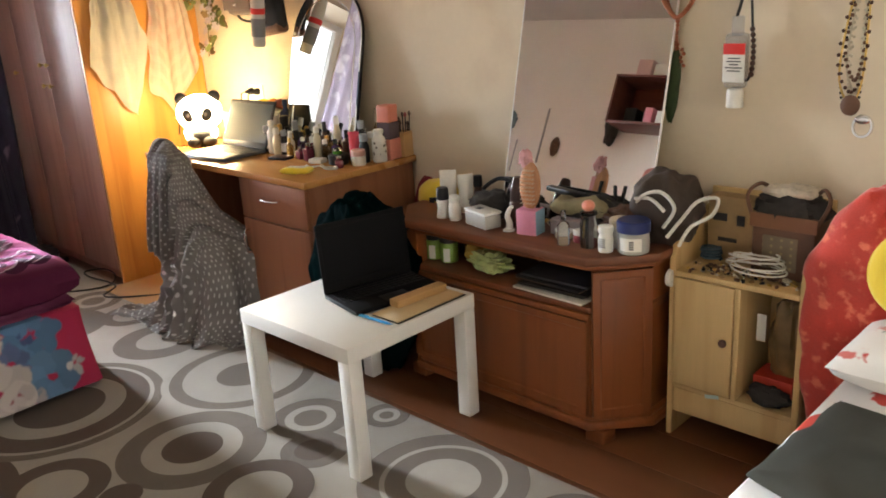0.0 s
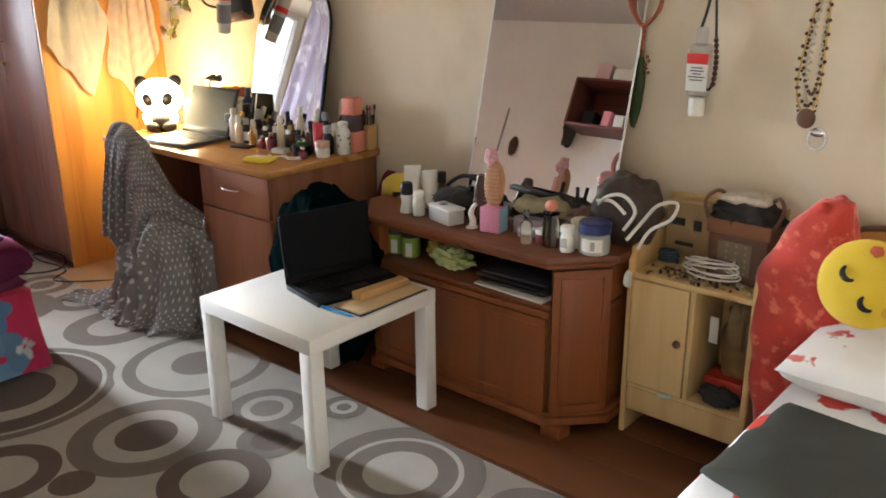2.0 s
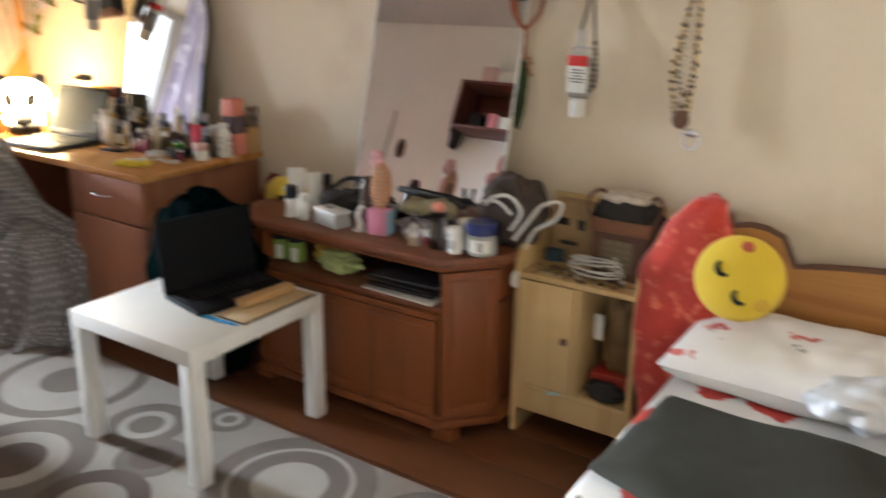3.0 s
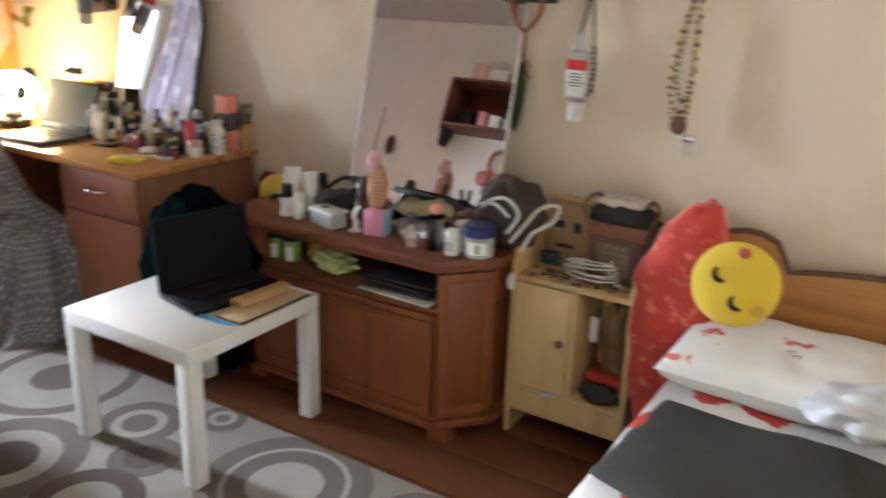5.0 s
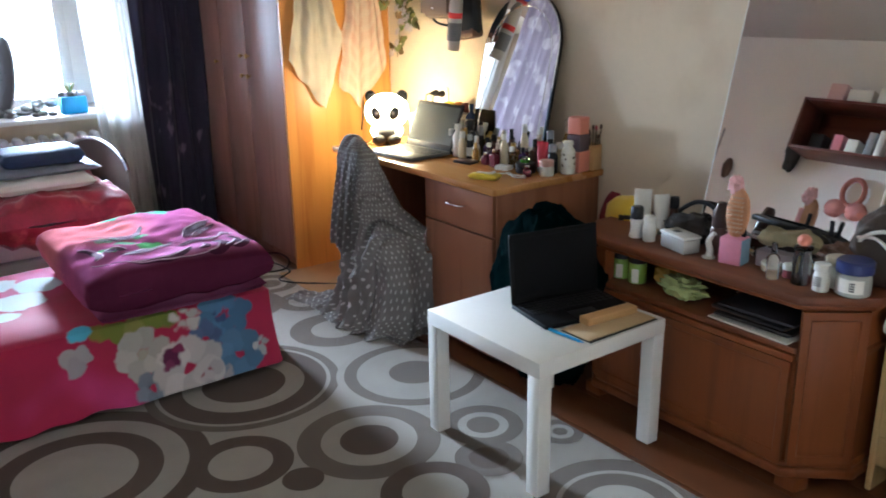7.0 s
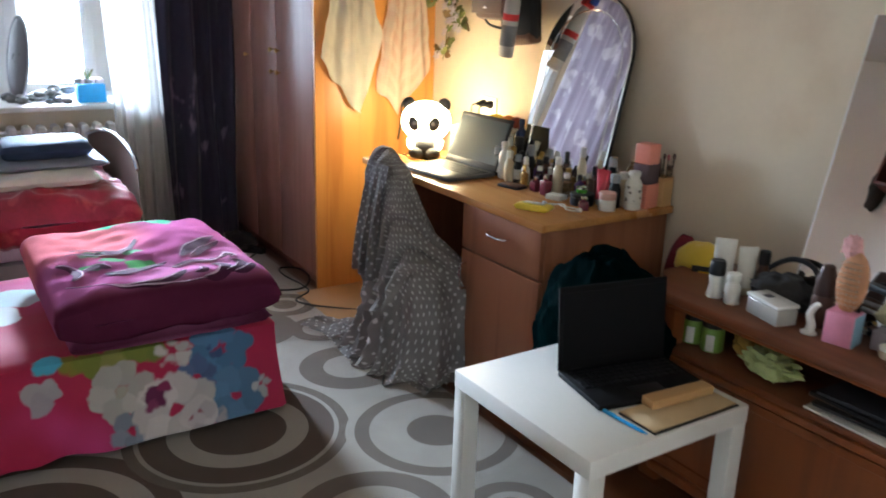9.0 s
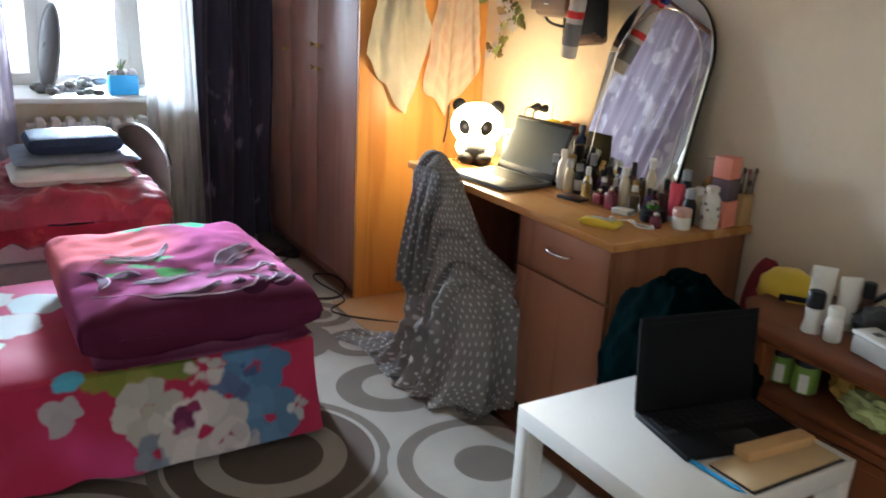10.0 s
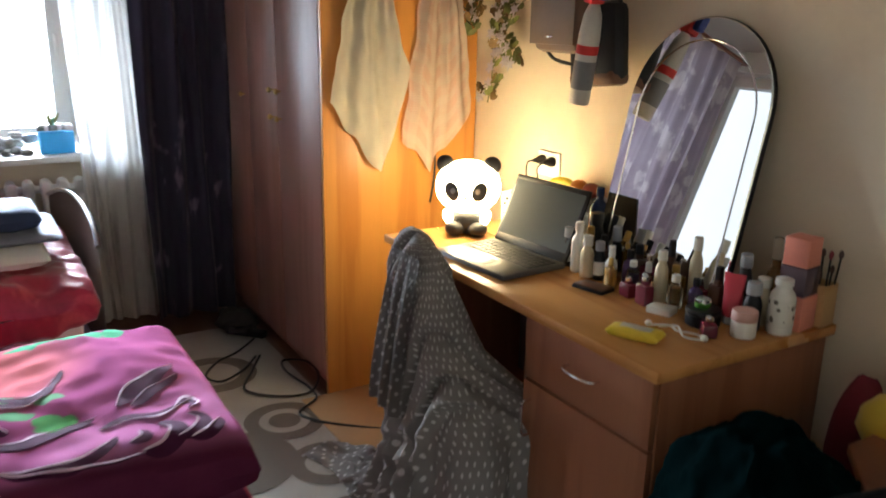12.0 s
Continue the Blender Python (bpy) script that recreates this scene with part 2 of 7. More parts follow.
M_STONE = mat("grey_pebble", (0.16, 0.155, 0.15), 0.7, var=0.4, scale=20, bump=0.5)
M_RADI = mat("radiator_enamel", (0.72, 0.71, 0.68), 0.4, var=0.06)
M_DENIM = mat("denim", (0.022, 0.045, 0.10), 0.9, var=0.25, scale=14, bump=0.5, bscale=500)
M_BLUEP = mat("blue_plastic", (0.03, 0.30, 0.62), 0.35)
M_LEAF = mat("leaf_green", (0.15, 0.165, 0.045), 0.6, var=0.3, scale=30)
M_PETAL = mat("petal_white", (0.62, 0.55, 0.58), 0.7, var=0.15, scale=30)
M_PINK = mat("pink_plastic", (0.72, 0.25, 0.30), 0.4)
M_CORAL = mat("coral_card", (0.70, 0.24, 0.17), 0.5)
M_BOTTLEW = mat("white_bottle_plastic", (0.70, 0.68, 0.62), 0.35, bump=0.02)
M_BROWNB = mat("brown_bottle_plastic", (0.07, 0.028, 0.016), 0.3, bump=0.02)
M_LABELRED = mat("red_print", (0.62, 0.03, 0.025), 0.5)
M_INK = mat("dark_print", (0.04, 0.04, 0.05), 0.6)
M_NAVY = mat("navy_plastic", (0.015, 0.025, 0.11), 0.35)
M_GREENJ = mat("green_label", (0.20, 0.33, 0.05), 0.45)
M_TANW = wood("bare_wood", (0.52, 0.31, 0.13), (0.44, 0.24, 0.09), 0.55, "y", 8)
M_CARD = mat("cardboard", (0.33, 0.21, 0.10), 0.85, var=0.15, scale=8)
M_BROWNL = mat("brown_leather", (0.12, 0.055, 0.030), 0.5, var=0.25, scale=14, bump=0.3)
M_DARKCLOTH = mat("dark_cloth", (0.028, 0.024, 0.022), 0.85, var=0.35, scale=16, bump=0.5)
M_OLIVE = mat("olive_cloth", (0.24, 0.20, 0.11), 0.85, var=0.3, scale=14, bump=0.4)
M_LIME = mat("lime_plastic_film", (0.46, 0.52, 0.22), 0.4, var=0.3, scale=20, bump=0.5, bscale=30)
M_AMBER = mat("amber_liquid_glass", (0.55, 0.30, 0.06), 0.1, glass=0.7, var=0.1, bump=0)
M_BEAD = mat("rust_bead", (0.30, 0.085, 0.03), 0.35)
M_PEARL = mat("pearl_bead", (0.50, 0.44, 0.33), 0.3)
M_FILM = mat("clear_film", (0.85, 0.86, 0.88), 0.18, glass=0.85, ior=1.1, var=0.1, bump=0.6, bscale=25)
M_TAUPEBAG = mat("taupe_leather", (0.17, 0.125, 0.095), 0.5, bump=0.2)
M_BLUEBOTTLE = mat("blue_glass", (0.02, 0.035, 0.10), 0.15, var=0.1, bump=0)

# dull cloth and matt plastic reflect little
for _m, _s in ((M_CREAM, 0.08), (M_TAUPE, 0.08), (M_DARKRUG, 0.08), (M_MATTBLACK, 0.12), (M_BLACK, 0.3), (M_POLKA, 0.1), (M_SCREEN, 0.12)):
    _m.node_tree.nodes["Principled BSDF"].inputs["Specular IOR Level"].default_value = _s


# ---- mesh helpers
from mathutils.bvhtree import BVHTree


def box(x0, x1, y0, y1, z0, z1, bev=0.003):
    bm = bmesh.new()
    bmesh.ops.create_cube(bm, size=1)
    bmesh.ops.scale(bm, vec=(x1 - x0, y1 - y0, z1 - z0), verts=bm.verts)
    bmesh.ops.translate(bm, vec=((x0 + x1) / 2, (y0 + y1) / 2, (z0 + z1) / 2), verts=bm.verts)
    if bev:
        bev = min(bev, 0.45 * min(x1 - x0, y1 - y0, z1 - z0))
        bmesh.ops.bevel(bm, geom=list(bm.edges), offset=bev, segments=2, profile=0.5, affect="EDGES")
    return bm


def join(*bms):
    me = bpy.data.meshes.new("tmp")
    out = bmesh.new()
    for b in bms:
        b.to_mesh(me)
        out.from_mesh(me)
        b.free()
    bpy.data.meshes.remove(me)
    return out


def moved(bm, m):
    bmesh.ops.transform(bm, matrix=m, verts=bm.verts)
    return bm


def lathe(profile, seg=20, x=0, y=0, z=0):
    bm = bmesh.new()
    rings = []
    for r, h in profile:
        rings.append([bm.verts.new((x + r * math.cos(2 * math.pi * i / seg), y + r * math.sin(2 * math.pi * i / seg), z + h)) for i in range(seg)])
    for a, b in zip(rings, rings[1:]):
        for i in range(seg):
            bm.faces.new((a[i], a[(i + 1) % seg], b[(i + 1) % seg], b[i]))
    bm.faces.new(list(reversed(rings[0])))
    bm.faces.new(rings[-1])
    return bm


def tube(points, r=0.003, seg=6, closed=False):
    bm = bmesh.new()
    pts = [Vector(p) for p in points]
    rings, side = [], None
    n = len(pts)
    for i, p in enumerate(pts):
        a, b = (pts[i - 1], pts[(i + 1) % n]) if closed else (pts[max(i - 1, 0)], pts[min(i + 1, n - 1)])
        d = (b - a).normalized()
        ref = side if side else (Vector((0, 0, 1)) if abs(d.z) < 0.9 else Vector((1, 0, 0)))
        side = (ref - d * ref.dot(d)).normalized()
        up = d.cross(side)
        rr = r(i / (n - 1)) if callable(r) else r
        rings.append([bm.verts.new(p + rr * (side * math.cos(2 * math.pi * k / seg) + up * math.sin(2 * math.pi * k / seg))) for k in range(seg)])
    for i in range(n if closed else n - 1):
        a, b = rings[i], rings[(i + 1) % n]
        for k in range(seg):
            bm.faces.new((a[k], a[(k + 1) % seg], b[(k + 1) % seg], b[k]))
    if not closed:
        bm.faces.new(list(reversed(rings[0])))
        bm.faces.new(rings[-1])
    return bm


def curve_points(ctrl, n=40, closed=False):
    """A smooth line through control points (Catmull-Rom)."""
    c = [Vector(p) for p in ctrl]
    out, k = [], len(c)
    spans = k if closed else k - 1
    for s in range(spans):
        p = [c[(s + j - 1) % k] if closed else c[min(max(s + j - 1, 0), k - 1)] for j in range(4)]
        steps = max(2, n // spans)
        for q in range(steps):
            u = q / steps
            out.append(0.5 * ((2 * p[1]) + (p[2] - p[0]) * u + (2 * p[0] - 5 * p[1] + 4 * p[2] - p[3]) * u * u + (3 * p[1] - p[0] - 3 * p[2] + p[3]) * u ** 3))
    if not closed:
        out.append(c[-1])
    return out


def sheet(fn, nu, nv, su=1.0, sv=1.0, close_u=False, thick=0.0):
    """A surface fn(u, v), u and v in 0..1, with its UV in metres su by sv; thick: a second side at that distance."""
    bm = bmesh.new()
    uv = bm.loops.layers.uv.new("UVMap")
    g = [[bm.verts.new(fn(i / nu, j / nv)) for i in range(nu if close_u else nu + 1)] for j in range(nv + 1)]
    for j in range(nv):
        for i in range(nu):
            i2 = (i + 1) % nu if close_u else i + 1
            f = bm.faces.new((g[j][i], g[j][i2], g[j + 1][i2], g[j + 1][i]))
            for l, (a, b) in zip(f.loops, ((i, j), (i + 1, j), (i + 1, j + 1), (i, j + 1))):
                l[uv].uv = (a / nu * su, b / nv * sv)
    if thick:
        bmesh.ops.solidify(bm, geom=list(bm.faces), thickness=thick)
    return bm


def ellipsoid(c, r, seg=20, rings=12, rough=0.0, freq=4.0, seed=0.0, power=1.0):
    bm = bmesh.new()
    bmesh.ops.create_uvsphere(bm, u_segments=seg, v_segments=rings, radius=1)
    for v in bm.verts:
        d = v.co.normalized()
        if power != 1.0:
            d = Vector([math.copysign(abs(q) ** power, q) for q in d])
        k = 1 + rough * noise.noise(Vector((d.x * freq + seed, d.y * freq, d.z * freq)))
        v.co = Vector(c) + Vector((d.x * r[0] * k, d.y * r[1] * k, d.z * r[2] * k))
    return bm


def prism(points, z0, z1, bev=0.0):
    """An upright prism over a plan outline (counter-clockwise)."""
    bm = bmesh.new()
    f = bm.faces.new([bm.verts.new((x, y, z0)) for x, y in points])
    r = bmesh.ops.extrude_face_region(bm, geom=[f])
    bmesh.ops.translate(bm, vec=(0, 0, z1 - z0), verts=[e for e in r["geom"] if isinstance(e, bmesh.types.BMVert)])
    bmesh.ops.recalc_face_normals(bm, faces=bm.faces)
    if bev:
        bmesh.ops.bevel(bm, geom=list(bm.edges), offset=bev, segments=2, profile=0.5, affect="EDGES")
    return bm


def cushion(x0, x1, y0, y1, z0, z1, n=28, puff=0.5, rough=0.012, freq=6, seed=0.0):
    """A stuffed rectangular cushion or folded cloth: thick in the middle, rolled edges, uneven skin."""
    bm = bmesh.new()
    for s in (1, -1):
        g = []
        for j in range(n + 1):
            row = []
            for i in range(n + 1):
                u, v = 2 * i / n - 1, 2 * j / n - 1
                e = ((1 - abs(u) ** 5) * (1 - abs(v) ** 5)) ** puff
                x, y = x0 + (x1 - x0) * (u + 1) / 2, y0 + (y1 - y0) * (v + 1) / 2
                w = rough * noise.noise(Vector((x * freq + seed, y * freq, s * 1.7 + seed))) + rough * 0.5 * noise.noise(Vector((x * freq * 3, y * freq * 3 + seed, s)))
                z = (z0 + z1) / 2 + s * ((z1 - z0) / 2 * e + w * (0.2 + 0.8 * e))
                row.append(bm.verts.new((x, y, z)))
            g.append(row)
        for j in range(n):
            for i in range(n):
                q = (g[j][i], g[j][i + 1], g[j + 1][i + 1], g[j + 1][i])
                bm.faces.new(q if s > 0 else tuple(reversed(q)))
    bmesh.ops.remove_doubles(bm, verts=bm.verts, dist=0.0015)
    return bm


def part(name, bm, material, parent=None, label="", sharp=40, smooth=True):
    me = bpy.data.meshes.new(name)
    bm.to_mesh(me)
    bm.free()
    if smooth:
        me.polygons.foreach_set("use_smooth", [True] * len(me.polygons))
        me.set_sharp_from_angle(angle=radians(sharp))
    me.materials.append(material)
    ob = new(name, me)
    if parent:
        ob.parent = parent
    return tagged(ob, label)


def thing(name, label, category, at=(0, 0, 0), turn=0, group="", kind=""):
    ob = new(name)
    ob.empty_display_size = 0.05
    ob.matrix_basis = pose(*at, 0, 0, turn)
    return tagged(ob, label, category, group, kind)


def shell(name, bm, material, label, category):
    return tagged(part(name, bm, material), label, category, kind="structure")


def lone(name, bm, material, label, category, group="", at=(0, 0, 0), turn=0):
    ob = part(name, bm, material)
    ob.matrix_basis = pose(*at, 0, 0, turn)
    return tagged(ob, label, category, group)

# ---- the room
X0, X1, Y0, Y1, ZC = -5.30, 0.66, -0.80, 2.16, 2.55
floor = shell("floor", box(X0 - 0.6, X1 + 0.2, Y0 - 0.2, Y1 + 0.2, -0.12, -0.003, 0), M_FLOOR, "reddish brown painted board floor", "floor")
shell("ceiling", box(X0 - 0.7, X1 + 0.2, Y0 - 0.2, Y1 + 0.2, ZC, ZC + 0.15, 0), M_CEIL, "plain white painted ceiling", "ceiling")
shell("wall_north", box(X0 - 0.6, X1 + 0.2, Y1, Y1 + 0.2, -0.1, ZC, 0), M_WALL, "warm beige painted wall with faint stains", "wall")
VX0, VX1, VZ0, VZ1 = 0.02, 0.58, 1.00, 2.00
BX0, BX1, BZ1 = -5.27, -4.42, 2.40
shell("wall_south", join(box(X0 - 0.6, BX0, Y0 - 0.2, Y0, -0.1, ZC, 0), box(BX0, BX1, Y0 - 0.2, Y0, BZ1, ZC, 0), box(BX0, BX1, Y0 - 0.2, Y0, -0.1, 0.10, 0),
                         box(BX1, VX0, Y0 - 0.2, Y0, -0.1, ZC, 0), box(VX1, X1 + 0.2, Y0 - 0.2, Y0, -0.1, ZC, 0),
                         box(VX0, VX1, Y0 - 0.2, Y0, -0.1, VZ0, 0), box(VX0, VX1, Y0 - 0.2, Y0, VZ1, ZC, 0)), M_SOUTH, "off-white painted wall behind the beds", "wall")
shell("wall_east", box(X1, X1 + 0.2, Y0, Y1, -0.1, ZC, 0), M_WALL, "warm beige painted wall beside the bed", "wall")
WY0, WY1, WZ0, WZ1 = -0.40, 1.02, 0.80, 2.22
shell("wall_west", join(box(X0 - 0.6, X0, Y0, WY0, -0.1, ZC, 0), box(X0 - 0.6, X0, WY1, Y1, -0.1, ZC, 0),
                        box(X0 - 0.6, X0, WY0, WY1, -0.1, WZ0, 0), box(X0 - 0.6, X0, WY0, WY1, WZ1, ZC, 0)), M_WALL,
      "warm beige outer wall with a deep window opening", "wall")
shell("trim", box(X0, X1, Y1 - 0.05, Y1, ZC - 0.06, ZC, 0.012), M_CEIL, "white cornice under the ceiling", "cornice")
for k, (a, b) in enumerate(((-2.1, -1.86), (-0.8, X1))):
    shell("baseboard", box(a, b, Y1 - 0.018, Y1, 0, 0.07, 0.004), M_FLOOR, "brown painted skirting board", "skirting board")

# floorboards: narrow dark joints between painted boards
for k in range(15):
    y = -0.70 + k * 0.20
    part("floorboard", box(X0, X1, y + 0.0006, y + 0.1994, -0.003, 0.0, 0.0005), M_FLOOR, floor)

window = thing("window_1", "tall white-framed casement window full of daylight", "window", (-5.86, 0.65, WZ0), kind="structure")
H = WZ1 - WZ0
for nm, b in (("mullion", box(-0.03, 0.04, -0.30, -0.17, 0, H)), ("window_frame", box(-0.03, 0.04, -1.05, -0.98, 0, H)), ("window_frame", box(-0.03, 0.04, -0.98, -0.30, 0, 0.06)), ("window_frame", box(-0.03, 0.04, -0.98, -0.30, H - 0.06, H)), ("window_frame", box(-0.03, 0.04, 0.17, 0.37, 0, H)),
              ("window_frame", box(-0.03, 0.04, -0.17, 0.17, 0, 0.06)), ("window_frame", box(-0.03, 0.04, -0.17, 0.17, H - 0.06, H)),
              ("sash", box(0.04, 0.06, 0.17, 0.24, 0.03, H - 0.03)), ("sash", box(0.04, 0.06, -0.24, -0.17, 0.03, H - 0.03))):
    part(nm, b, M_WHITE, window)
pane = part("pane", box(-0.004, 0.0, -0.17, 0.17, 0.06, H - 0.06, 0), M_PANE, window)
pane.visible_shadow = False
pane4 = part("pane", box(-0.004, 0.0, -0.98, -0.30, 0.06, H - 0.06, 0), M_PANE, window)
pane4.visible_shadow = False
part("handle", join(box(0.06, 0.075, 0.195, 0.215, 0.45, 0.53), box(0.075, 0.085, 0.195, 0.215, 0.42, 0.51)), M_WHITE, window)
shell("window_sill", box(-5.83, -5.20, -0.44, 1.06, WZ0 - 0.03, WZ0, 0.006), M_WHITE, "white painted window sill", "window sill")
sky_card = shell("backdrop", box(-9.0, -8.95, -4, 5, -2, 6, 0), mat("bright_overcast", (0.9, 0.94, 1.0), 1.0, var=0.02), "bright overcast sky outside the window", "sky")
_b = sky_card.data.materials[0].node_tree.nodes["Principled BSDF"]
_b.inputs["Emission Color"].default_value = (0.92, 0.96, 1, 1)
_b.inputs["Emission Strength"].default_value = 1.6


# added glazed door: stands in for an unexplained bright patch in the arched mirror
glow_door = thing("mirror_glow_door", "added white glazed door, glowing as the mirror's bright patch", "door", (BX0, Y0 - 0.12, 0.10), kind="structure")
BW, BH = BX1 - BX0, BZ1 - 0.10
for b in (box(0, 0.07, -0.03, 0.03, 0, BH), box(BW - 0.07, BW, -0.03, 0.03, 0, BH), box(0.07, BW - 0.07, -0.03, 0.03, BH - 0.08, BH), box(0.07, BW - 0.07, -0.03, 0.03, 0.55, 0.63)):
    part("door_frame", b, M_WHITE, glow_door)
part("panel", box(0.07, BW - 0.07, -0.02, 0.02, 0, 0.55), M_WHITE, glow_door)
pane3 = part("pane", box(0.07, BW - 0.07, -0.003, 0.003, 0.63, BH - 0.08, 0), M_PANE, glow_door)
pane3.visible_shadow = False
part("door_knob", moved(lathe([(0.008, 0), (0.008, 0.03), (0.022, 0.034), (0.024, 0.046), (0.014, 0.055)], 16), pose(BW - 0.035, 0.030, 1.02, -90)), M_BROWNL, glow_door, "brown round knob")
# emissive card put outside so that the added door's glass reads white
glow_card = shell("backdrop", box(-8, -2, -4.05, -4.0, -2, 6, 0), mat("mirror_patch_glow", (0.9, 0.94, 1.0), 1.0, var=0.02), "glowing card outside the added glazed door", "sky")
_b = glow_card.data.materials[0].node_tree.nodes["Principled BSDF"]
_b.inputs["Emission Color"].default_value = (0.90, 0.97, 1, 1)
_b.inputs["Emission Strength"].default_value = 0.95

# unseen window, added as an opening for the fill lamp
second = thing("fill_window", "unseen white-framed window added behind the viewer for fill light", "window", (0.30, Y0 - 0.10, VZ0), kind="structure")
for b in (box(-0.28, -0.23, -0.03, 0.03, 0, VZ1 - VZ0), box(0.23, 0.28, -0.03, 0.03, 0, VZ1 - VZ0), box(-0.23, 0.23, -0.03, 0.03, 0, 0.06), box(-0.23, 0.23, -0.03, 0.03, VZ1 - VZ0 - 0.06, VZ1 - VZ0)):
    part("window_frame", b, M_WHITE, second)
pane2 = part("pane", box(-0.23, 0.23, -0.002, 0.002, 0.06, VZ1 - VZ0 - 0.06, 0), M_PANE, second)
pane2.visible_shadow = False


def radiator(n=8):
    ob = thing("radiator", "white cast-iron ribbed radiator under the sill", "radiator", (-5.18, 0.36, 0.12))
    for k in range(n):
        y = (k - 0.5) * 0.072
        part("rib", join(box(-0.055, 0.055, y - 0.024, y + 0.024, 0, 0.07, 0.022), box(-0.055, 0.055, y - 0.024, y + 0.024, 0.50, 0.585, 0.022),
                         box(-0.055, -0.015, y - 0.017, y + 0.017, 0.05, 0.52, 0.012), box(0.015, 0.055, y - 0.017, y + 0.017, 0.05, 0.52, 0.012)), M_RADI, ob)
    part("pipe", tube([(0, -0.10, 0.54), (0, 0.60, 0.54)], 0.018, 10), M_RADI, ob)
    part("pipe", tube([(0, 0.60, 0.04), (0, 0.66, 0.04), (0, 0.66, -0.12)], 0.014, 10), M_RADI, ob)


radiator()


def curtain(name, x, y0, y1, z0, z1, folds, depth, material, label, lean=0.0, seed=0.0):
    def f(u, v):
        d = depth * (0.55 + 0.45 * (1 - v)) * (math.sin(u * folds * 6.283 + 1.2 * math.sin(v * 2 + seed)) + 0.35 * math.sin(u * folds * 14.1 + seed + v))
        d += 0.02 * noise.noise(Vector((u * 5 + seed, v * 4, seed)))
        y = y0 + (y1 - y0) * u + lean * (1 - v) * (0.2 + 0.8 * (1 - u)) + 0.012 * math.sin(v * 5 + u * 9 + seed)
        return (x + d, y, z0 + (z1 - z0) * v)
    return lone(name, sheet(f, 110, 40, y1 - y0, z1 - z0), material, label, "curtain")


curtain("sheer_curtain", -5.06, 0.78, 1.13, 0.02, 2.40, 4, 0.022, M_SHEER, "white sheer curtain hanging beside the window", lean=0.05)
curtain("dark_curtain", -4.98, 1.08, 1.48, 0.02, 2.40, 3.2, 0.035, M_DARKCURT, "dark indigo curtain with pale flecks", seed=2.0)
curtain("lilac_curtain", -5.02, -0.66, 0.20, 0.02, 2.40, 6, 0.035, M_LILAC, "lilac curtain with pale flower print, drawn aside", seed=4.0)
rod = thing("curtain_rod", "brown wooden curtain rod above the window", "curtain rod", (-5.02, 0, 2.42))
part("pole", tube([(0, -0.72, 0), (0, 1.50, 0)], 0.014, 10), M_TVX, rod)
for y in (-0.70, 1.48):
    part("bracket", box(-0.28, 0.01, y - 0.01, y + 0.01, -0.012, 0.012), M_TVX, rod)

# ---- the rug: cream pile with taupe and brown ring motifs, each ring a separately cut pile
rug = thing("rug", "cream rug with taupe and brown ring motifs", "rug", (0, 0, 0))
part("woven_base", box(-4.76, -0.55, -0.70, 1.47, -0.001, 0.008, 0.003), M_CREAM, rug)


def ring(cx, cy, r0, r1, z, material, seg=72):
    x0, x1, y0, y1 = -4.755, -0.555, -0.695, 1.465
    bm = bmesh.new()
    top, prev = [], None
    for i in range(seg):
        a = 2 * math.pi * i / seg
        row = []
        for r in (r0, r1):
            p = (min(max(cx + r * math.cos(a), x0), x1), min(max(cy + r * math.sin(a), y0), y1), z)
            row.append(bm.verts.new(p))
        top.append(row)
    for i in range(seg):
        a, b = top[i], top[(i + 1) % seg]
        try:
            bm.faces.new((a[0], a[1], b[1], b[0]))
        except ValueError:
            pass
    bmesh.ops.remove_doubles(bm, verts=bm.verts, dist=1e-6)
    return part("ring", bm, material, rug, smooth=False)


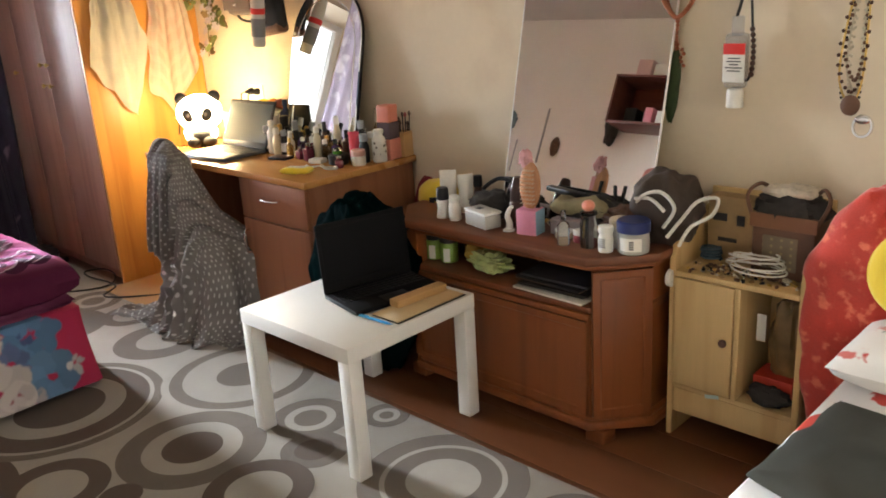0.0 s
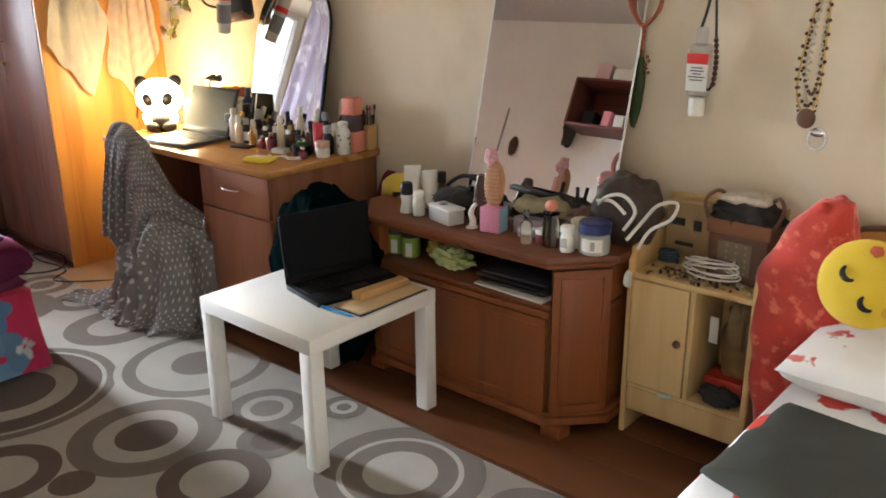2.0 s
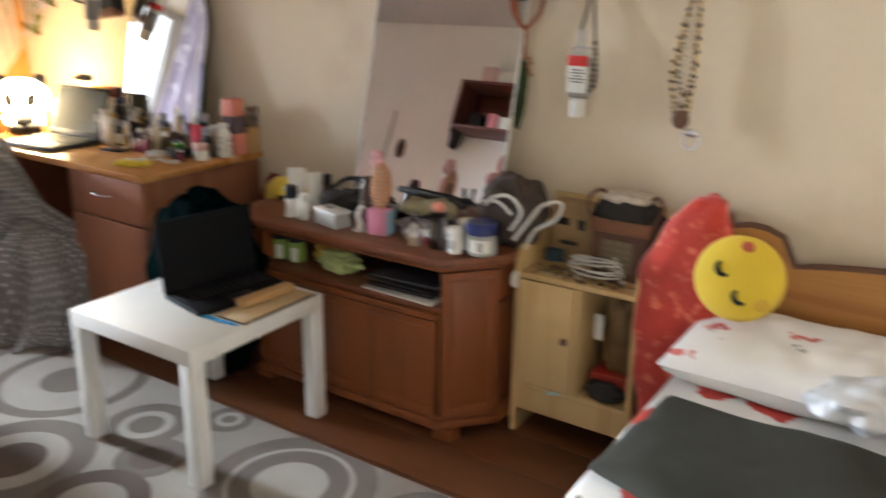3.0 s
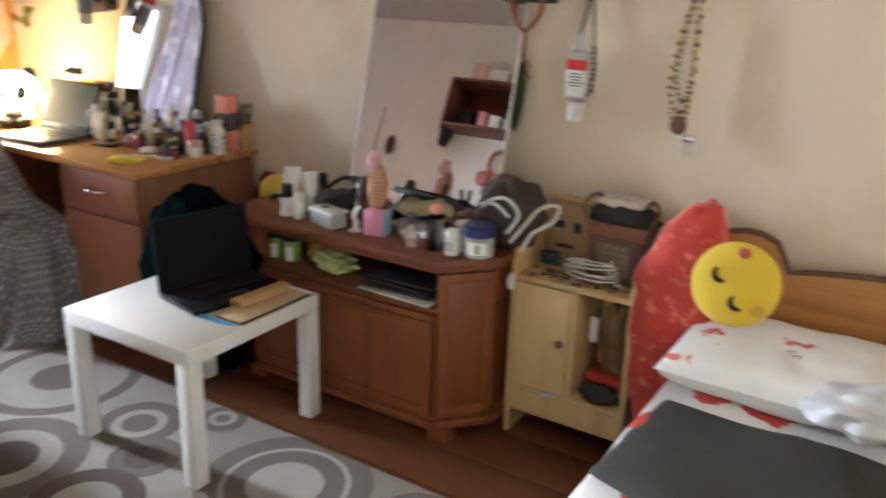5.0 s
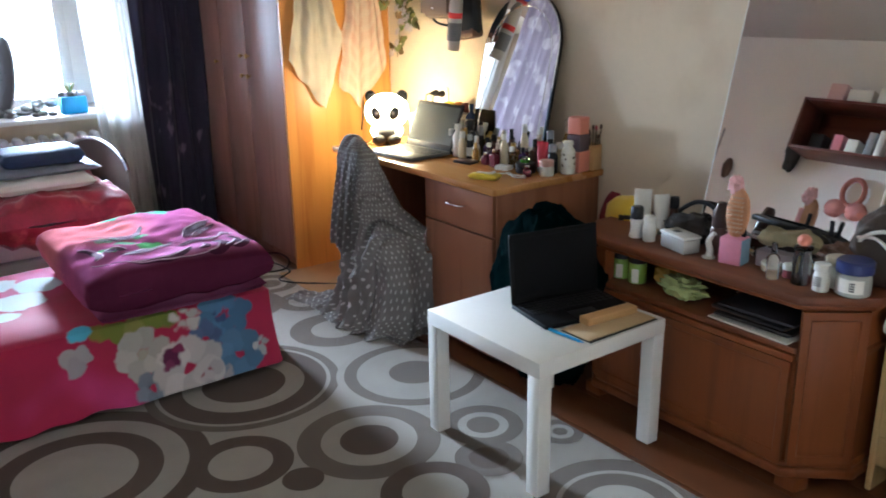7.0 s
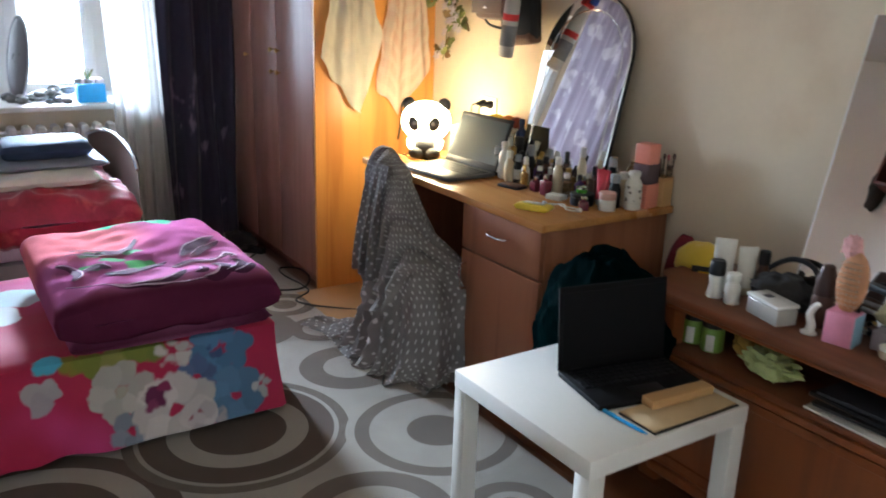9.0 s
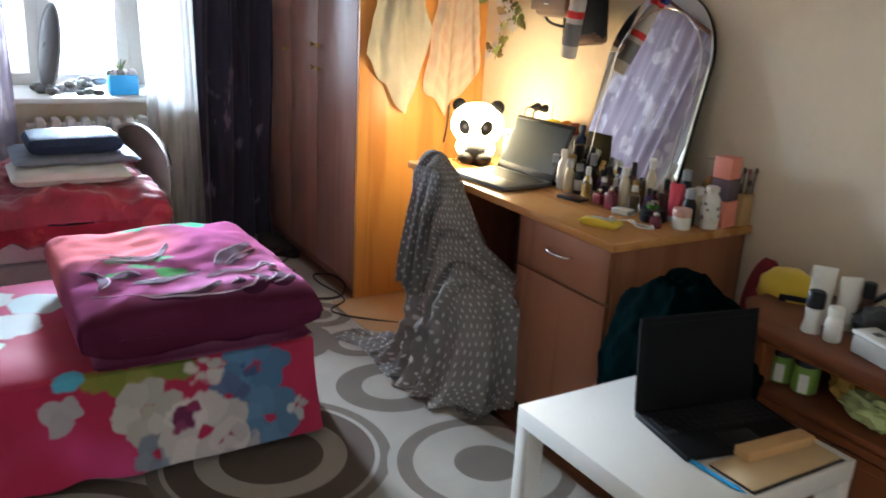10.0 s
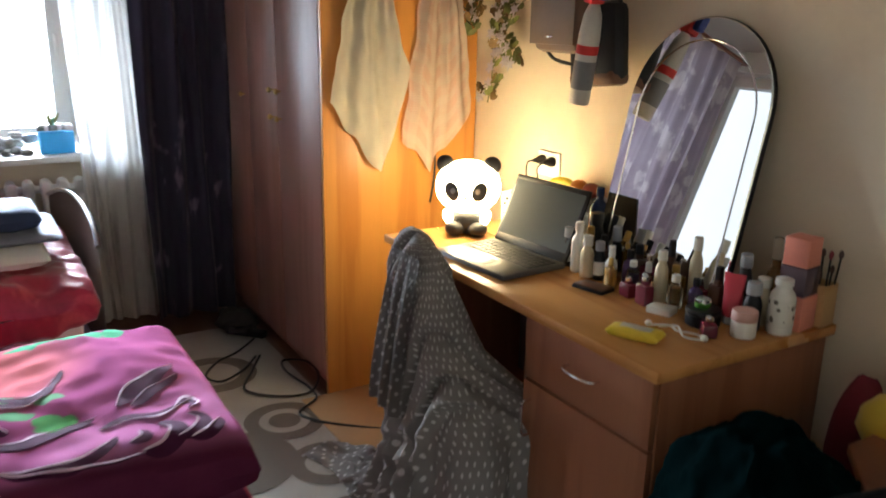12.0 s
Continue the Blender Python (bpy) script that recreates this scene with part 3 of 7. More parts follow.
T, D, C = M_TAUPE, M_DARKRUG, M_CREAM
MOTIFS = [
    (-2.42, 0.00, ((0.42, 0.35, D), (0.35, 0.27, C), (0.27, 0.19, D), (0.19, 0.001, C))),
    (-2.70, 0.69, ((0.375, 0.338, T), (0.338, 0.322, C), (0.322, 0.235, D), (0.235, 0.16, C), (0.16, 0.001, D))),
    (-2.37, 1.28, ((0.316, 0.285, C), (0.285, 0.235, T), (0.235, 0.105, C), (0.105, 0.001, T))),
    (-2.03, 0.86, ((0.245, 0.165, T), (0.165, 0.10, C), (0.10, 0.001, D))),
    (-1.24, 1.25, ((0.262, 0.195, T), (0.195, 0.178, C), (0.178, 0.115, T), (0.115, 0.001, C))),
    (-2.97, 1.24, ((0.20, 0.105, T), (0.105, 0.001, C))),
    (-1.87, 1.23, ((0.142, 0.090, T), (0.090, 0.058, C), (0.058, 0.001, T))),
    (-1.67, 1.41, ((0.083, 0.048, T), (0.048, 0.026, C), (0.026, 0.001, T))),
    (-2.16, 0.45, ((0.172, 0.104, D), (0.104, 0.001, C))),
    (-1.95, 0.57, ((0.066, 0.001, D),)),
    (-1.69, 1.11, ((0.112, 0.066, T), (0.066, 0.001, D))),
    (-1.64, 0.86, ((0.168, 0.102, D), (0.102, 0.001, C))),
    (-3.73, 1.27, ((0.147, 0.093, T), (0.093, 0.058, C), (0.058, 0.001, T))),
    (-3.38, 1.30, ((0.139, 0.082, T), (0.082, 0.001, C))),
    (-4.25, 1.15, ((0.178, 0.11, T), (0.11, 0.001, C))),
    (-3.52, 1.02, ((0.21, 0.001, T),)),
    (-4.55, 0.80, ((0.24, 0.15, T), (0.15, 0.001, C))),
    (-1.10, 0.75, ((0.27, 0.20, D), (0.20, 0.12, C), (0.12, 0.001, T))),
    (-1.62, 0.35, ((0.25, 0.17, T), (0.17, 0.09, C), (0.09, 0.001, D))),
    (-0.82, 1.33, ((0.13, 0.07, T), (0.07, 0.001, C))),
    (-0.95, 0.10, ((0.33, 0.25, T), (0.25, 0.15, C), (0.15, 0.001, D))),
    (-1.85, -0.30, ((0.26, 0.17, D), (0.17, 0.08, C), (0.08, 0.001, T))),
]
for k, (cx, cy, rings) in enumerate(MOTIFS):
    for r1, r0, m in rings:
        ring(cx, cy, r0, r1, 0.0084 + 0.0001 * k, m)


# ---- wardrobe
def wardrobe():
    ob = thing("wardrobe", "tall reddish brown laminate wardrobe with a brighter orange side", "wardrobe", (-3.86, 1.50, 0))
    part("body", box(-1.24, -0.022, 0.02, 0.655, 0.06, 2.25), M_WARD, ob)
    part("side_panel", box(-0.020, 0.0, 0.0, 0.655, 0.0, 2.25), M_WARDSIDE, ob, "brighter orange laminate side")
    part("plinth", box(-1.24, -0.022, 0.04, 0.655, 0.0, 0.06), M_WARD, ob)
    edges = (-0.024, -0.475, -0.845, -1.24)
    for k in range(3):
        d = part("door", box(edges[k + 1] + 0.0025, edges[k] - 0.0025, 0.0, 0.018, 0.07, 2.245, 0.002), M_WARD, ob)
        kx = (edges[1] + 0.045, edges[1] - 0.04, edges[2] - 0.05)[k]
        for z in ((1.15, 1.04) if k < 2 else (1.10,)):
            part("knob", moved(lathe([(0.004, 0), (0.004, 0.012), (0.011, 0.014), (0.012, 0.022), (0.006, 0.027)], 14), pose(kx, -0.001, z, 90)), M_BRASS, d, "small brass knob")


wardrobe()


# ---- writing desk
def desk():
    ob = thing("desk", "brown laminate writing desk with one drawer", "desk", (-2.84, 1.555, 0))
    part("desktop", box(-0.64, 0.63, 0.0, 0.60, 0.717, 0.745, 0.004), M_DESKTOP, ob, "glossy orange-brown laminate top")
    part("side_panel", box(-0.63, -0.61, 0.02, 0.595, 0.0, 0.716), M_DESK, ob)
    part("back_panel", box(-0.61, 0.14, 0.56, 0.575, 0.15, 0.716), M_SHADEBOARD, ob)
    part("cabinet", box(0.145, 0.610, 0.035, 0.595, 0.03, 0.716), M_DESK, ob)
    part("plinth", box(0.15, 0.605, 0.06, 0.585, 0.0, 0.03), M_SHADEBOARD, ob)
    dr = part("drawer", box(0.15, 0.607, 0.015, 0.034, 0.545, 0.711), M_DESK, ob)
    do = part("door", box(0.15, 0.607, 0.015, 0.034, 0.035, 0.538), M_DESK, ob)
    part("handle", tube(curve_points([(0.33, 0.014, 0.645), (0.335, -0.010, 0.645), (0.385, -0.016, 0.643), (0.435, -0.010, 0.645), (0.44, 0.014, 0.645)], 20), 0.004, 8), M_CHROME, dr, "bright metal handle")
    part("handle", tube(curve_points([(0.185, 0.014, 0.49), (0.185, -0.010, 0.485), (0.185, -0.016, 0.44), (0.185, -0.010, 0.395), (0.185, 0.014, 0.39)], 20), 0.004, 8), M_CHROME, do, "bright metal handle")


desk()


# ---- corner-cut television cabinet
def tv_cabinet():
    ob = thing("tv_cabinet", "cherry wood television cabinet with slanted corner doors", "cabinet", (-1.41, 1.68, 0))

    def plan(o):
        return [(-0.391 - o * 0.4, 0 - o), (0.391 + o * 0.4, 0 - o), (0.545 + o, 0.165 - o * 0.4), (0.545 + o, 0.43), (-0.545 - o, 0.43), (-0.545 - o, 0.165 - o * 0.4)]
    part("top", prism(plan(0.0), 0.602, 0.632, 0.008), M_TVX, ob, "dark cherry wood top with rounded edge")
    part("moulding", prism(plan(-0.018), 0.586, 0.6015, 0.004), M_TV, ob)
    part("shelf", prism(plan(-0.028), 0.444, 0.463, 0.003), M_TVX, ob)
    part("body", prism(plan(-0.04), 0.075, 0.4435), M_TV, ob)
    part("base", prism(plan(-0.012), 0.046, 0.074, 0.006), M_TV, ob)
    part("base", prism(plan(-0.026), 0.0745, 0.090, 0.004), M_TV, ob)
    for x, y in ((0.40, 0.065), (-0.40, 0.065), (0.46, 0.38), (-0.46, 0.38)):
        part("foot", prism([(x - 0.040, y - 0.03), (x + 0.030, y - 0.03), (x + 0.040, y + 0.03), (x - 0.040, y + 0.03)], 0, 0.0455, 0.006), M_TV, ob)
    part("back_panel", box(-0.50, 0.50, 0.41, 0.425, 0.464, 0.585), M_SHADEBOARD, ob)
    part("column", box(-0.415, -0.36, 0.03, 0.08, 0.464, 0.5855, 0.006), M_TV, ob)
    part("column", box(-0.495, -0.46, 0.165, 0.41, 0.464, 0.5855, 0.004), M_TV, ob)
    # the closed corner cupboard beside the open shelf
    part("corner_cupboard", prism([(0.386, 0.038), (0.505, 0.184), (0.505, 0.405), (0.386, 0.405)], 0.464, 0.5855), M_TV, ob)
    a, b = Vector((0.388, 0.035)), Vector((0.507, 0.180))
    ang = math.degrees(math.atan2(b.y - a.y, b.x - a.x))
    w = (b - a).length

    def panel_door(width, z0, z1):
        bm = box(0, width, -0.016, 0, z0, z1, 0)
        bm.faces.ensure_lookup_table()
        front = min(bm.faces, key=lambda f: f.calc_center_median().y)
        for t, d in ((0.034, 0.0), (0.005, 0.005), (0.008, 0.0), (0.016, -0.003)):
            bmesh.ops.inset_region(bm, faces=[front], thickness=t)
            bmesh.ops.translate(bm, vec=(0, d, 0), verts=front.verts)
        return bm
    doors = [(pose(-0.385, 0.036, 0, 0, 0, 0), 0.260, 0.094, 0.418), (pose(-0.118, 0.036, 0, 0, 0, 0), 0.495, 0.094, 0.418),
             (pose(a.x, a.y, 0, 0, 0, ang), w, 0.094, 0.580),
             (pose(-0.507, 0.180, 0, 0, 0, -ang), w * 0.98, 0.094, 0.418)]
    for m, width, z0, z1 in doors:
        part("door", moved(panel_door(width, z0, z1), m), M_TV, ob)
    part("rail", box(-0.388, 0.387, 0.016, 0.039, 0.422, 0.4435, 0.004), M_TV, ob)


tv_cabinet()


# ---- tall frameless mirror leaning on the wall
def wall_mirror():
    ob = thing("mirror", "tall frameless mirror leaning against the wall", "mirror", (-1.285, 1.9674, 0.633))
    tilt = pose(0, 0, 0, -13.3)
    part("backing", moved(box(-0.295, 0.295, 0.0045, 0.008, 0.0, 0.813, 0), tilt), M_CARD, ob)
    part("glass", moved(box(-0.295, 0.295, 0.0, 0.004, 0.0, 0.813, 0), tilt), M_MIRROR, ob, "clear mirror glass", smooth=False)
    for x in (-0.30, 0.2952):
        part("edge_strip", moved(box(x, x + 0.0048, -0.001, 0.006, 0, 0.813, 0.001), tilt), M_WHITE, ob)


wall_mirror()


# ---- arched mirror on the desk
def arch_mirror():
    ob = thing("arched_mirror", "arch-topped mirror leaning on the wall behind bottles", "mirror", (-2.675, 1.985, 0.746))
    tilt = pose(0, 0, 0, -12.2)

    def arch(r, hs, y0, y1, base=0.0):
        pts = [(-r, base), (r, base)] + [(r * math.cos(math.pi * k / 28), hs + r * math.sin(math.pi * k / 28)) for k in range(29)]
        bm = bmesh.new()
        f = bm.faces.new([bm.verts.new((x, y0, z)) for x, z in pts])
        q = bmesh.ops.extrude_face_region(bm, geom=[f])
        bmesh.ops.translate(bm, vec=(0, y1 - y0, 0), verts=[e for e in q["geom"] if isinstance(e, bmesh.types.BMVert)])
        bmesh.ops.recalc_face_normals(bm, faces=bm.faces)
        return bm
    part("backing", moved(arch(0.247, 0.49, 0.005, 0.018), tilt), M_BLACK, ob, "dark backing board")
    g = arch(0.245, 0.49, 0.0, 0.004)
    bmesh.ops.bevel(g, geom=[e for e in g.edges if all(abs(v.co.y) < 1e-6 for v in e.verts)], offset=0.0035, segments=1, affect="EDGES")
    part("glass", moved(g, tilt), M_MIRROR, ob, "mirror glass with a cut border line", smooth=False)
    line = [(-0.205, -0.001, 0.01), (-0.205, -0.001, 0.45)] + [(-0.205 * math.cos(math.pi * k / 24), -0.001, 0.47 + 0.205 * math.sin(math.pi * k / 24)) for k in range(25)] + [(0.205, -0.001, 0.01)]
    part("cut_line", moved(tube(line, 0.0022, 5), tilt), M_CHROME, ob, "pale ground line in the glass")


arch_mirror()


# ---- bedside cabinet of pine laminate
def bedside():
    ob = thing("bedside_cabinet", "pale pine bedside cabinet with one door and an open bay", "bedside cabinet", (-0.665, 1.91, 0))

    def side(x0, x1):
        pts = [(0, 0.0), (0.24, 0.0), (0.24, 0.72), (0.17, 0.70), (0.10, 0.665), (0.05, 0.655), (0.015, 0.64), (0.0, 0.60)]
        bm = bmesh.new()
        f = bm.faces.new([bm.verts.new((x0, y, z)) for y, z in pts])
        q = bmesh.ops.extrude_face_region(bm, geom=[f])
        bmesh.ops.translate(bm, vec=(x1 - x0, 0, 0), verts=[e for e in q["geom"] if isinstance(e, bmesh.types.BMVert)])
        bmesh.ops.recalc_face_normals(bm, faces=bm.faces)
        bmesh.ops.bevel(bm, geom=list(bm.edges), offset=0.003, segments=2, affect="EDGES")
        return bm
    part("side_panel", side(-0.205, -0.187), M_PINE, ob)
    part("side_panel", side(0.187, 0.205), M_PINE, ob)
    part("top_shelf", box(-0.187, 0.187, 0.0, 0.235, 0.545, 0.563), M_PINE, ob)
    part("bottom_shelf", box(-0.187, 0.187, 0.005, 0.235, 0.17, 0.186), M_PINE, ob)
    part("divider", box(0.005, 0.021, 0.0, 0.235, 0.187, 0.544), M_PINE, ob)
    part("back_panel", box(-0.187, 0.187, 0.222, 0.236, 0.187, 0.78), M_PINE, ob)
    part("apron", box(-0.187, 0.187, 0.008, 0.022, 0.085, 0.169), M_PINE, ob)
    d = part("door", box(-0.184, 0.002, -0.004, 0.012, 0.19, 0.542), M_PINE, ob)
    part("knob", moved(lathe([(0.004, 0), (0.005, 0.010), (0.012, 0.014), (0.012, 0.020), (0.005, 0.024)], 14), pose(-0.018, -0.004, 0.372, 90)), M_BROWNL, d, "dark brown knob")


bedside()


# ---- low white side table
def side_table():
    ob = thing("side_table", "low square white lacquered side table", "side table", (-1.70, 1.352, 0), 0.5)
    part("tabletop", box(-0.275, 0.275, -0.275, 0.275, 0.40, 0.45, 0.002), M_LACK, ob)
    for x in (-1, 1):
        for y in (-1, 1):
            part("leg", box(min(x * 0.274, x * 0.224), max(x * 0.274, x * 0.224), min(y * 0.274, y * 0.224), max(y * 0.274, y * 0.224), 0.0085, 0.40, 0.002), M_LACK, ob)


side_table()


# ---- chair hidden under a fleece throw
def draped_chair():
    ob = thing("chair", "desk chair wholly covered by a spotted grey throw", "chair", (-3.0, 1.47, 0))
    part("seat", box(-0.18, 0.26, -0.06, 0.17, 0.36, 0.385, 0.01), M_BLACK, ob)
    part("backrest", moved(box(-0.012, 0.012, -0.015, 0.03, 0.385, 0.74, 0.01), pose(-0.11, 0, 0, 0, -4)), M_BLACK, ob)
    for x in (-0.13, 0.24):
        for y in (-0.04, 0.15):
            part("leg", tube([(x, y, 0.008), (x, y, 0.36)], 0.012, 8), M_BLACK, ob)


draped_chair()
LEVELS = [  # z, left, right, front, back
    (0.010, -3.33, -2.65, 1.29, 1.66), (0.035, -3.29, -2.65, 1.31, 1.66), (0.10, -3.22, -2.65, 1.33, 1.67), (0.25, -3.11, -2.65, 1.355, 1.67),
    (0.36, -3.13, -2.645, 1.36, 1.68), (0.43, -3.145, -2.675, 1.365, 1.66), (0.48, -3.155, -2.745, 1.37, 1.62), (0.54, -3.165, -2.81, 1.375, 1.57),
    (0.61, -3.175, -2.86, 1.38, 1.55), (0.68, -3.185, -2.905, 1.39, 1.54), (0.75, -3.195, -2.955, 1.405, 1.53), (0.81, -3.20, -3.015, 1.43, 1.51), (0.842, -3.175, -3.06, 1.448, 1.495), (0.856, -3.15, -3.09, 1.462, 1.480), (0.858, -3.122, -3.118, 1.470, 1.472)]


def throw_surface(u, v):
    k = v * (len(LEVELS) - 1)
    i = min(int(k), len(LEVELS) - 2)
    f = k - i
    z, l, r, a, b = [p + (q - p) * f for p, q in zip(LEVELS[i], LEVELS[i + 1])]
    th = 2 * math.pi * u
    c, s = math.cos(th), math.sin(th)
    c, s = math.copysign(abs(c) ** 0.75, c), math.copysign(abs(s) ** 0.75, s)
    low = 1 - min(1, z / 0.84)
    x = (l + r) / 2 + (r - l) / 2 * c * (0.97 + 0.06 * noise.noise(Vector((s * 2, z * 4, 5))))
    y = (a + b) / 2 + (b - a) / 2 * s
    # hanging folds: deep, few, nearly upright, dying out at the peak
    q = (0.85 * x - 0.70 * y) * 84 + 2.4 * noise.noise(Vector((x * 5, z * 2.2, 0.3))) + 1.8 * math.sin(z * 4.0 + 1)
    ridge = abs(math.sin(q / 2)) ** 0.7 - 0.6
    fine = math.sin(q * 1.7 + 2.5 * noise.noise(Vector((x * 9, z * 4, 2))))
    amp = (0.034 + 0.034 * low) * (0.55 + 0.9 * abs(noise.noise(Vector((x * 7, z * 1.5, 4)))))
    push = amp * ridge + 0.22 * amp * fine
    y += push * s
    x += push * c * 0.8
    x += 0.010 * low * math.sin(z * 13 + th * 3) + 0.014 * noise.noise(Vector((z * 6, th, 1)))
    if z > 0.66:
        y = min(y, 1.532)
    if s < 0 and z < 0.55:
        # swags slung across the lower front and a crumpled foot
        for depth, span, zc, w in ((0.034, 2.6, 0.24, 0.028), (0.022, 1.7, 0.33, 0.022), (0.018, 3.4, 0.155, 0.022)):
            y -= depth * math.exp(-((z - zc - span * (x + 2.98) ** 2) / w) ** 2) * math.exp(-(((x + 2.95) / 0.22) ** 2))
        y -= 0.03 * max(0, 0.14 - z) / 0.14 * (0.5 + noise.noise(Vector((x * 14, z * 8, 7))))
    return (x, y, max(0.011 + 0.012 * abs(math.sin(7 * th)) * (1 if v == 0 else 0), z + 0.03 * low * noise.noise(Vector((c * 4, s * 4, 3.0)))))


throw = thing("throw", "grey fleece throw with pale dots draped over the chair", "throw")
part("drape", sheet(throw_surface, 260, 90, 2.1, 1.15, close_u=True), M_POLKA, throw)


def flap(u, v):
    # the doubled edge that hangs down the chair's back
    z = 0.385 + 0.42 * v - 0.02 * u * (1 - v)
    x = -3.085 + 0.15 * u - 0.045 * v + 0.008 * noise.noise(Vector((u * 3, v * 3, 8)))
    y = 1.318 + 0.095 * v ** 1.3 - 0.016 * math.sin(u * 17 + 1.3 * math.sin(v * 2.4)) * (1.05 - v)
    return (x, y, z)


part("flap", sheet(flap, 70, 40, 0.3, 0.5, thick=0.006), M_POLKA, throw, "doubled edge of the throw")


def crumple(u, v):
    x, y = -3.46 + 0.86 * u, 1.23 + 0.17 * v + 0.03 * math.sin(u * 9)
    h = 0.012 + 0.045 * (v ** 0.7) * (0.5 + 0.5 * math.sin(u * 31 + v * 4)) * (1 - v * 0.3) + 0.02 * abs(noise.noise(Vector((u * 9, v * 5, 1))))
    return (x, y + 0.12 * u, h)


part("hem", sheet(crumple, 110, 20, 0.95, 0.2), M_POLKA, throw, "crumpled hem lying on the rug")

# ---- dark bin bag standing between desk and cabinet
def crinkled(c, r, seg, rings, seed):
    bm = ellipsoid(c, r, seg, rings, 0.10, 3.4, seed, 0.9)
    for v in bm.verts:
        d = v.co - Vector(c)
        k = 0.016 * (1 - 2 * abs(noise.noise(Vector((d.x * 16 + seed, d.y * 16, d.z * 9))))) + 0.010 * (1 - 2 * abs(noise.noise(Vector((d.x * 34, d.y * 34 + seed, d.z * 20)))))
        v.co += d.normalized() * k * (1 if v.co.z > 0.05 else 0)
        v.co.z = max(0.002, v.co.z)
    return bm


bag = thing("bin_bag", "full dark teal plastic bin bag", "bin bag", (-1.975, 1.63, 0.0))
sack = crinkled((0, 0, 0.345), (0.225, 0.165, 0.345), 110, 76, 1.0)
for v in sack.verts:
    k = v.co.z / 0.69
    v.co.x *= 0.80 + 0.20 * min(1, k * 2.2)
    v.co.y *= 0.80 + 0.20 * min(1, k * 2.2)
    # the bag slumps against the table's edge
    if v.co.z < 0.456 and v.co.x > -0.008:
        v.co.y = max(v.co.y, 0.005 + 0.02 * (v.co.z / 0.456 < 0.9))
part("body", sack, M_BAG, bag)
part("knot", crinkled((-0.03, 0.01, 0.682), (0.035, 0.03, 0.022), 30, 20, 3.0), M_BAG, bag, "twisted plastic knot")


# ---- near bed, seen from its foot end
FLOWERS = []


def bloom(y, z, r, col, heart, petals=5, phase=0.0):
    for k in range(petals):
        a = phase + 6.283 * k / petals
        shade = 0.80 + 0.25 * ((k * 7) % 5) / 4
        FLOWERS.append((-2.745, y + 0.62 * r * math.cos(a), z + 0.62 * r * math.sin(a), 0.47 * r, tuple(min(0.8, q * shade) for q in col)))
    if heart:
        FLOWERS.append((-2.745, y, z, 0.30 * r, heart))


for y, z, r, c in ((0.20, 0.335, 0.045, (0.24, 0.22, 0.03)), (0.26, 0.325, 0.055, (0.20, 0.22, 0.03)), (0.33, 0.335, 0.050, (0.26, 0.25, 0.06)), (0.40, 0.345, 0.055, (0.17, 0.20, 0.03)), (0.46, 0.33, 0.040, (0.15, 0.19, 0.03)),
                   (0.13, 0.340, 0.040, (0.55, 0.12, 0.04)), (0.30, 0.290, 0.030, (0.50, 0.42, 0.34)), (0.60, 0.36, 0.030, (0.50, 0.17, 0.06)), (0.14, 0.36, 0.060, (0.10, 0.45, 0.62)),
                   (0.085, 0.265, 0.036, (0.40, 0.36, 0.37)), (0.135, 0.262, 0.036, (0.40, 0.36, 0.37)), (0.112, 0.225, 0.040, (0.36, 0.32, 0.34))):
    FLOWERS.append((-2.745, y, z, r, c))
bloom(0.66, 0.285, 0.105, (0.085, 0.19, 0.34), (0.05, 0.08, 0.18), 6, 0.2)
bloom(0.695, 0.115, 0.100, (0.10, 0.20, 0.33), None, 6, 0.8)
bloom(0.575, 0.215, 0.070, (0.09, 0.13, 0.26), None, 5, 0.1)
bloom(0.510, 0.310, 0.062, (0.54, 0.50, 0.47), None, 5, 0.4)
bloom(0.340, 0.215, 0.095, (0.50, 0.46, 0.42), (0.42, 0.38, 0.30), 6, 1.2)
bloom(0.355, 0.075, 0.070, (0.22, 0.25, 0.31), None, 5, 0.9)
bloom(0.500, 0.110, 0.125, (0.56, 0.50, 0.48), None, 7, 0.5)
bloom(0.600, 0.050, 0.060, (0.46, 0.40, 0.40), None, 5, 0.3)
for y, z, r, c in ((0.44, 0.172, 0.038, (0.12, 0.012, 0.06)), (0.47, 0.195, 0.024, (0.22, 0.02, 0.08)), (0.425, 0.140, 0.022, (0.20, 0.03, 0.09)), (0.51, 0.205, 0.014, (0.42, 0.03, 0.06)), (0.55, 0.075, 0.010, (0.30, 0.10, 0.12)), (0.585, 0.09, 0.008, (0.30, 0.10, 0.12)), (0.63, 0.31, 0.020, (0.04, 0.06, 0.16)), (0.70, 0.23, 0.016, (0.30, 0.03, 0.08))):
    FLOWERS.append((-2.745, y, z, r, c))
bloom(0.795, 0.135, 0.036, (0.46, 0.46, 0.46), None, 4, 0.3)
FLOWERS += [(x, y, 0.37, r, c) for x, y, r, c in (
    (-3.20, 0.02, 0.10, (0.62, 0.66, 0.66)), (-3.36, 0.12, 0.09, (0.55, 0.68, 0.70)), (-3.45, -0.02, 0.08, (0.62, 0.60, 0.62)), (-3.28, -0.10, 0.06, (0.55, 0.50, 0.25)),
    (-3.15, -0.16, 0.06, (0.24, 0.55, 0.66)), (-3.05, -0.05, 0.05, (0.60, 0.62, 0.55)))]
M_COVER = mat("magenta_floral_cotton", (0.41, 0.014, 0.066), 0.85, var=0.12, scale=5, bump=0.10, bscale=350, sheen=0.1)
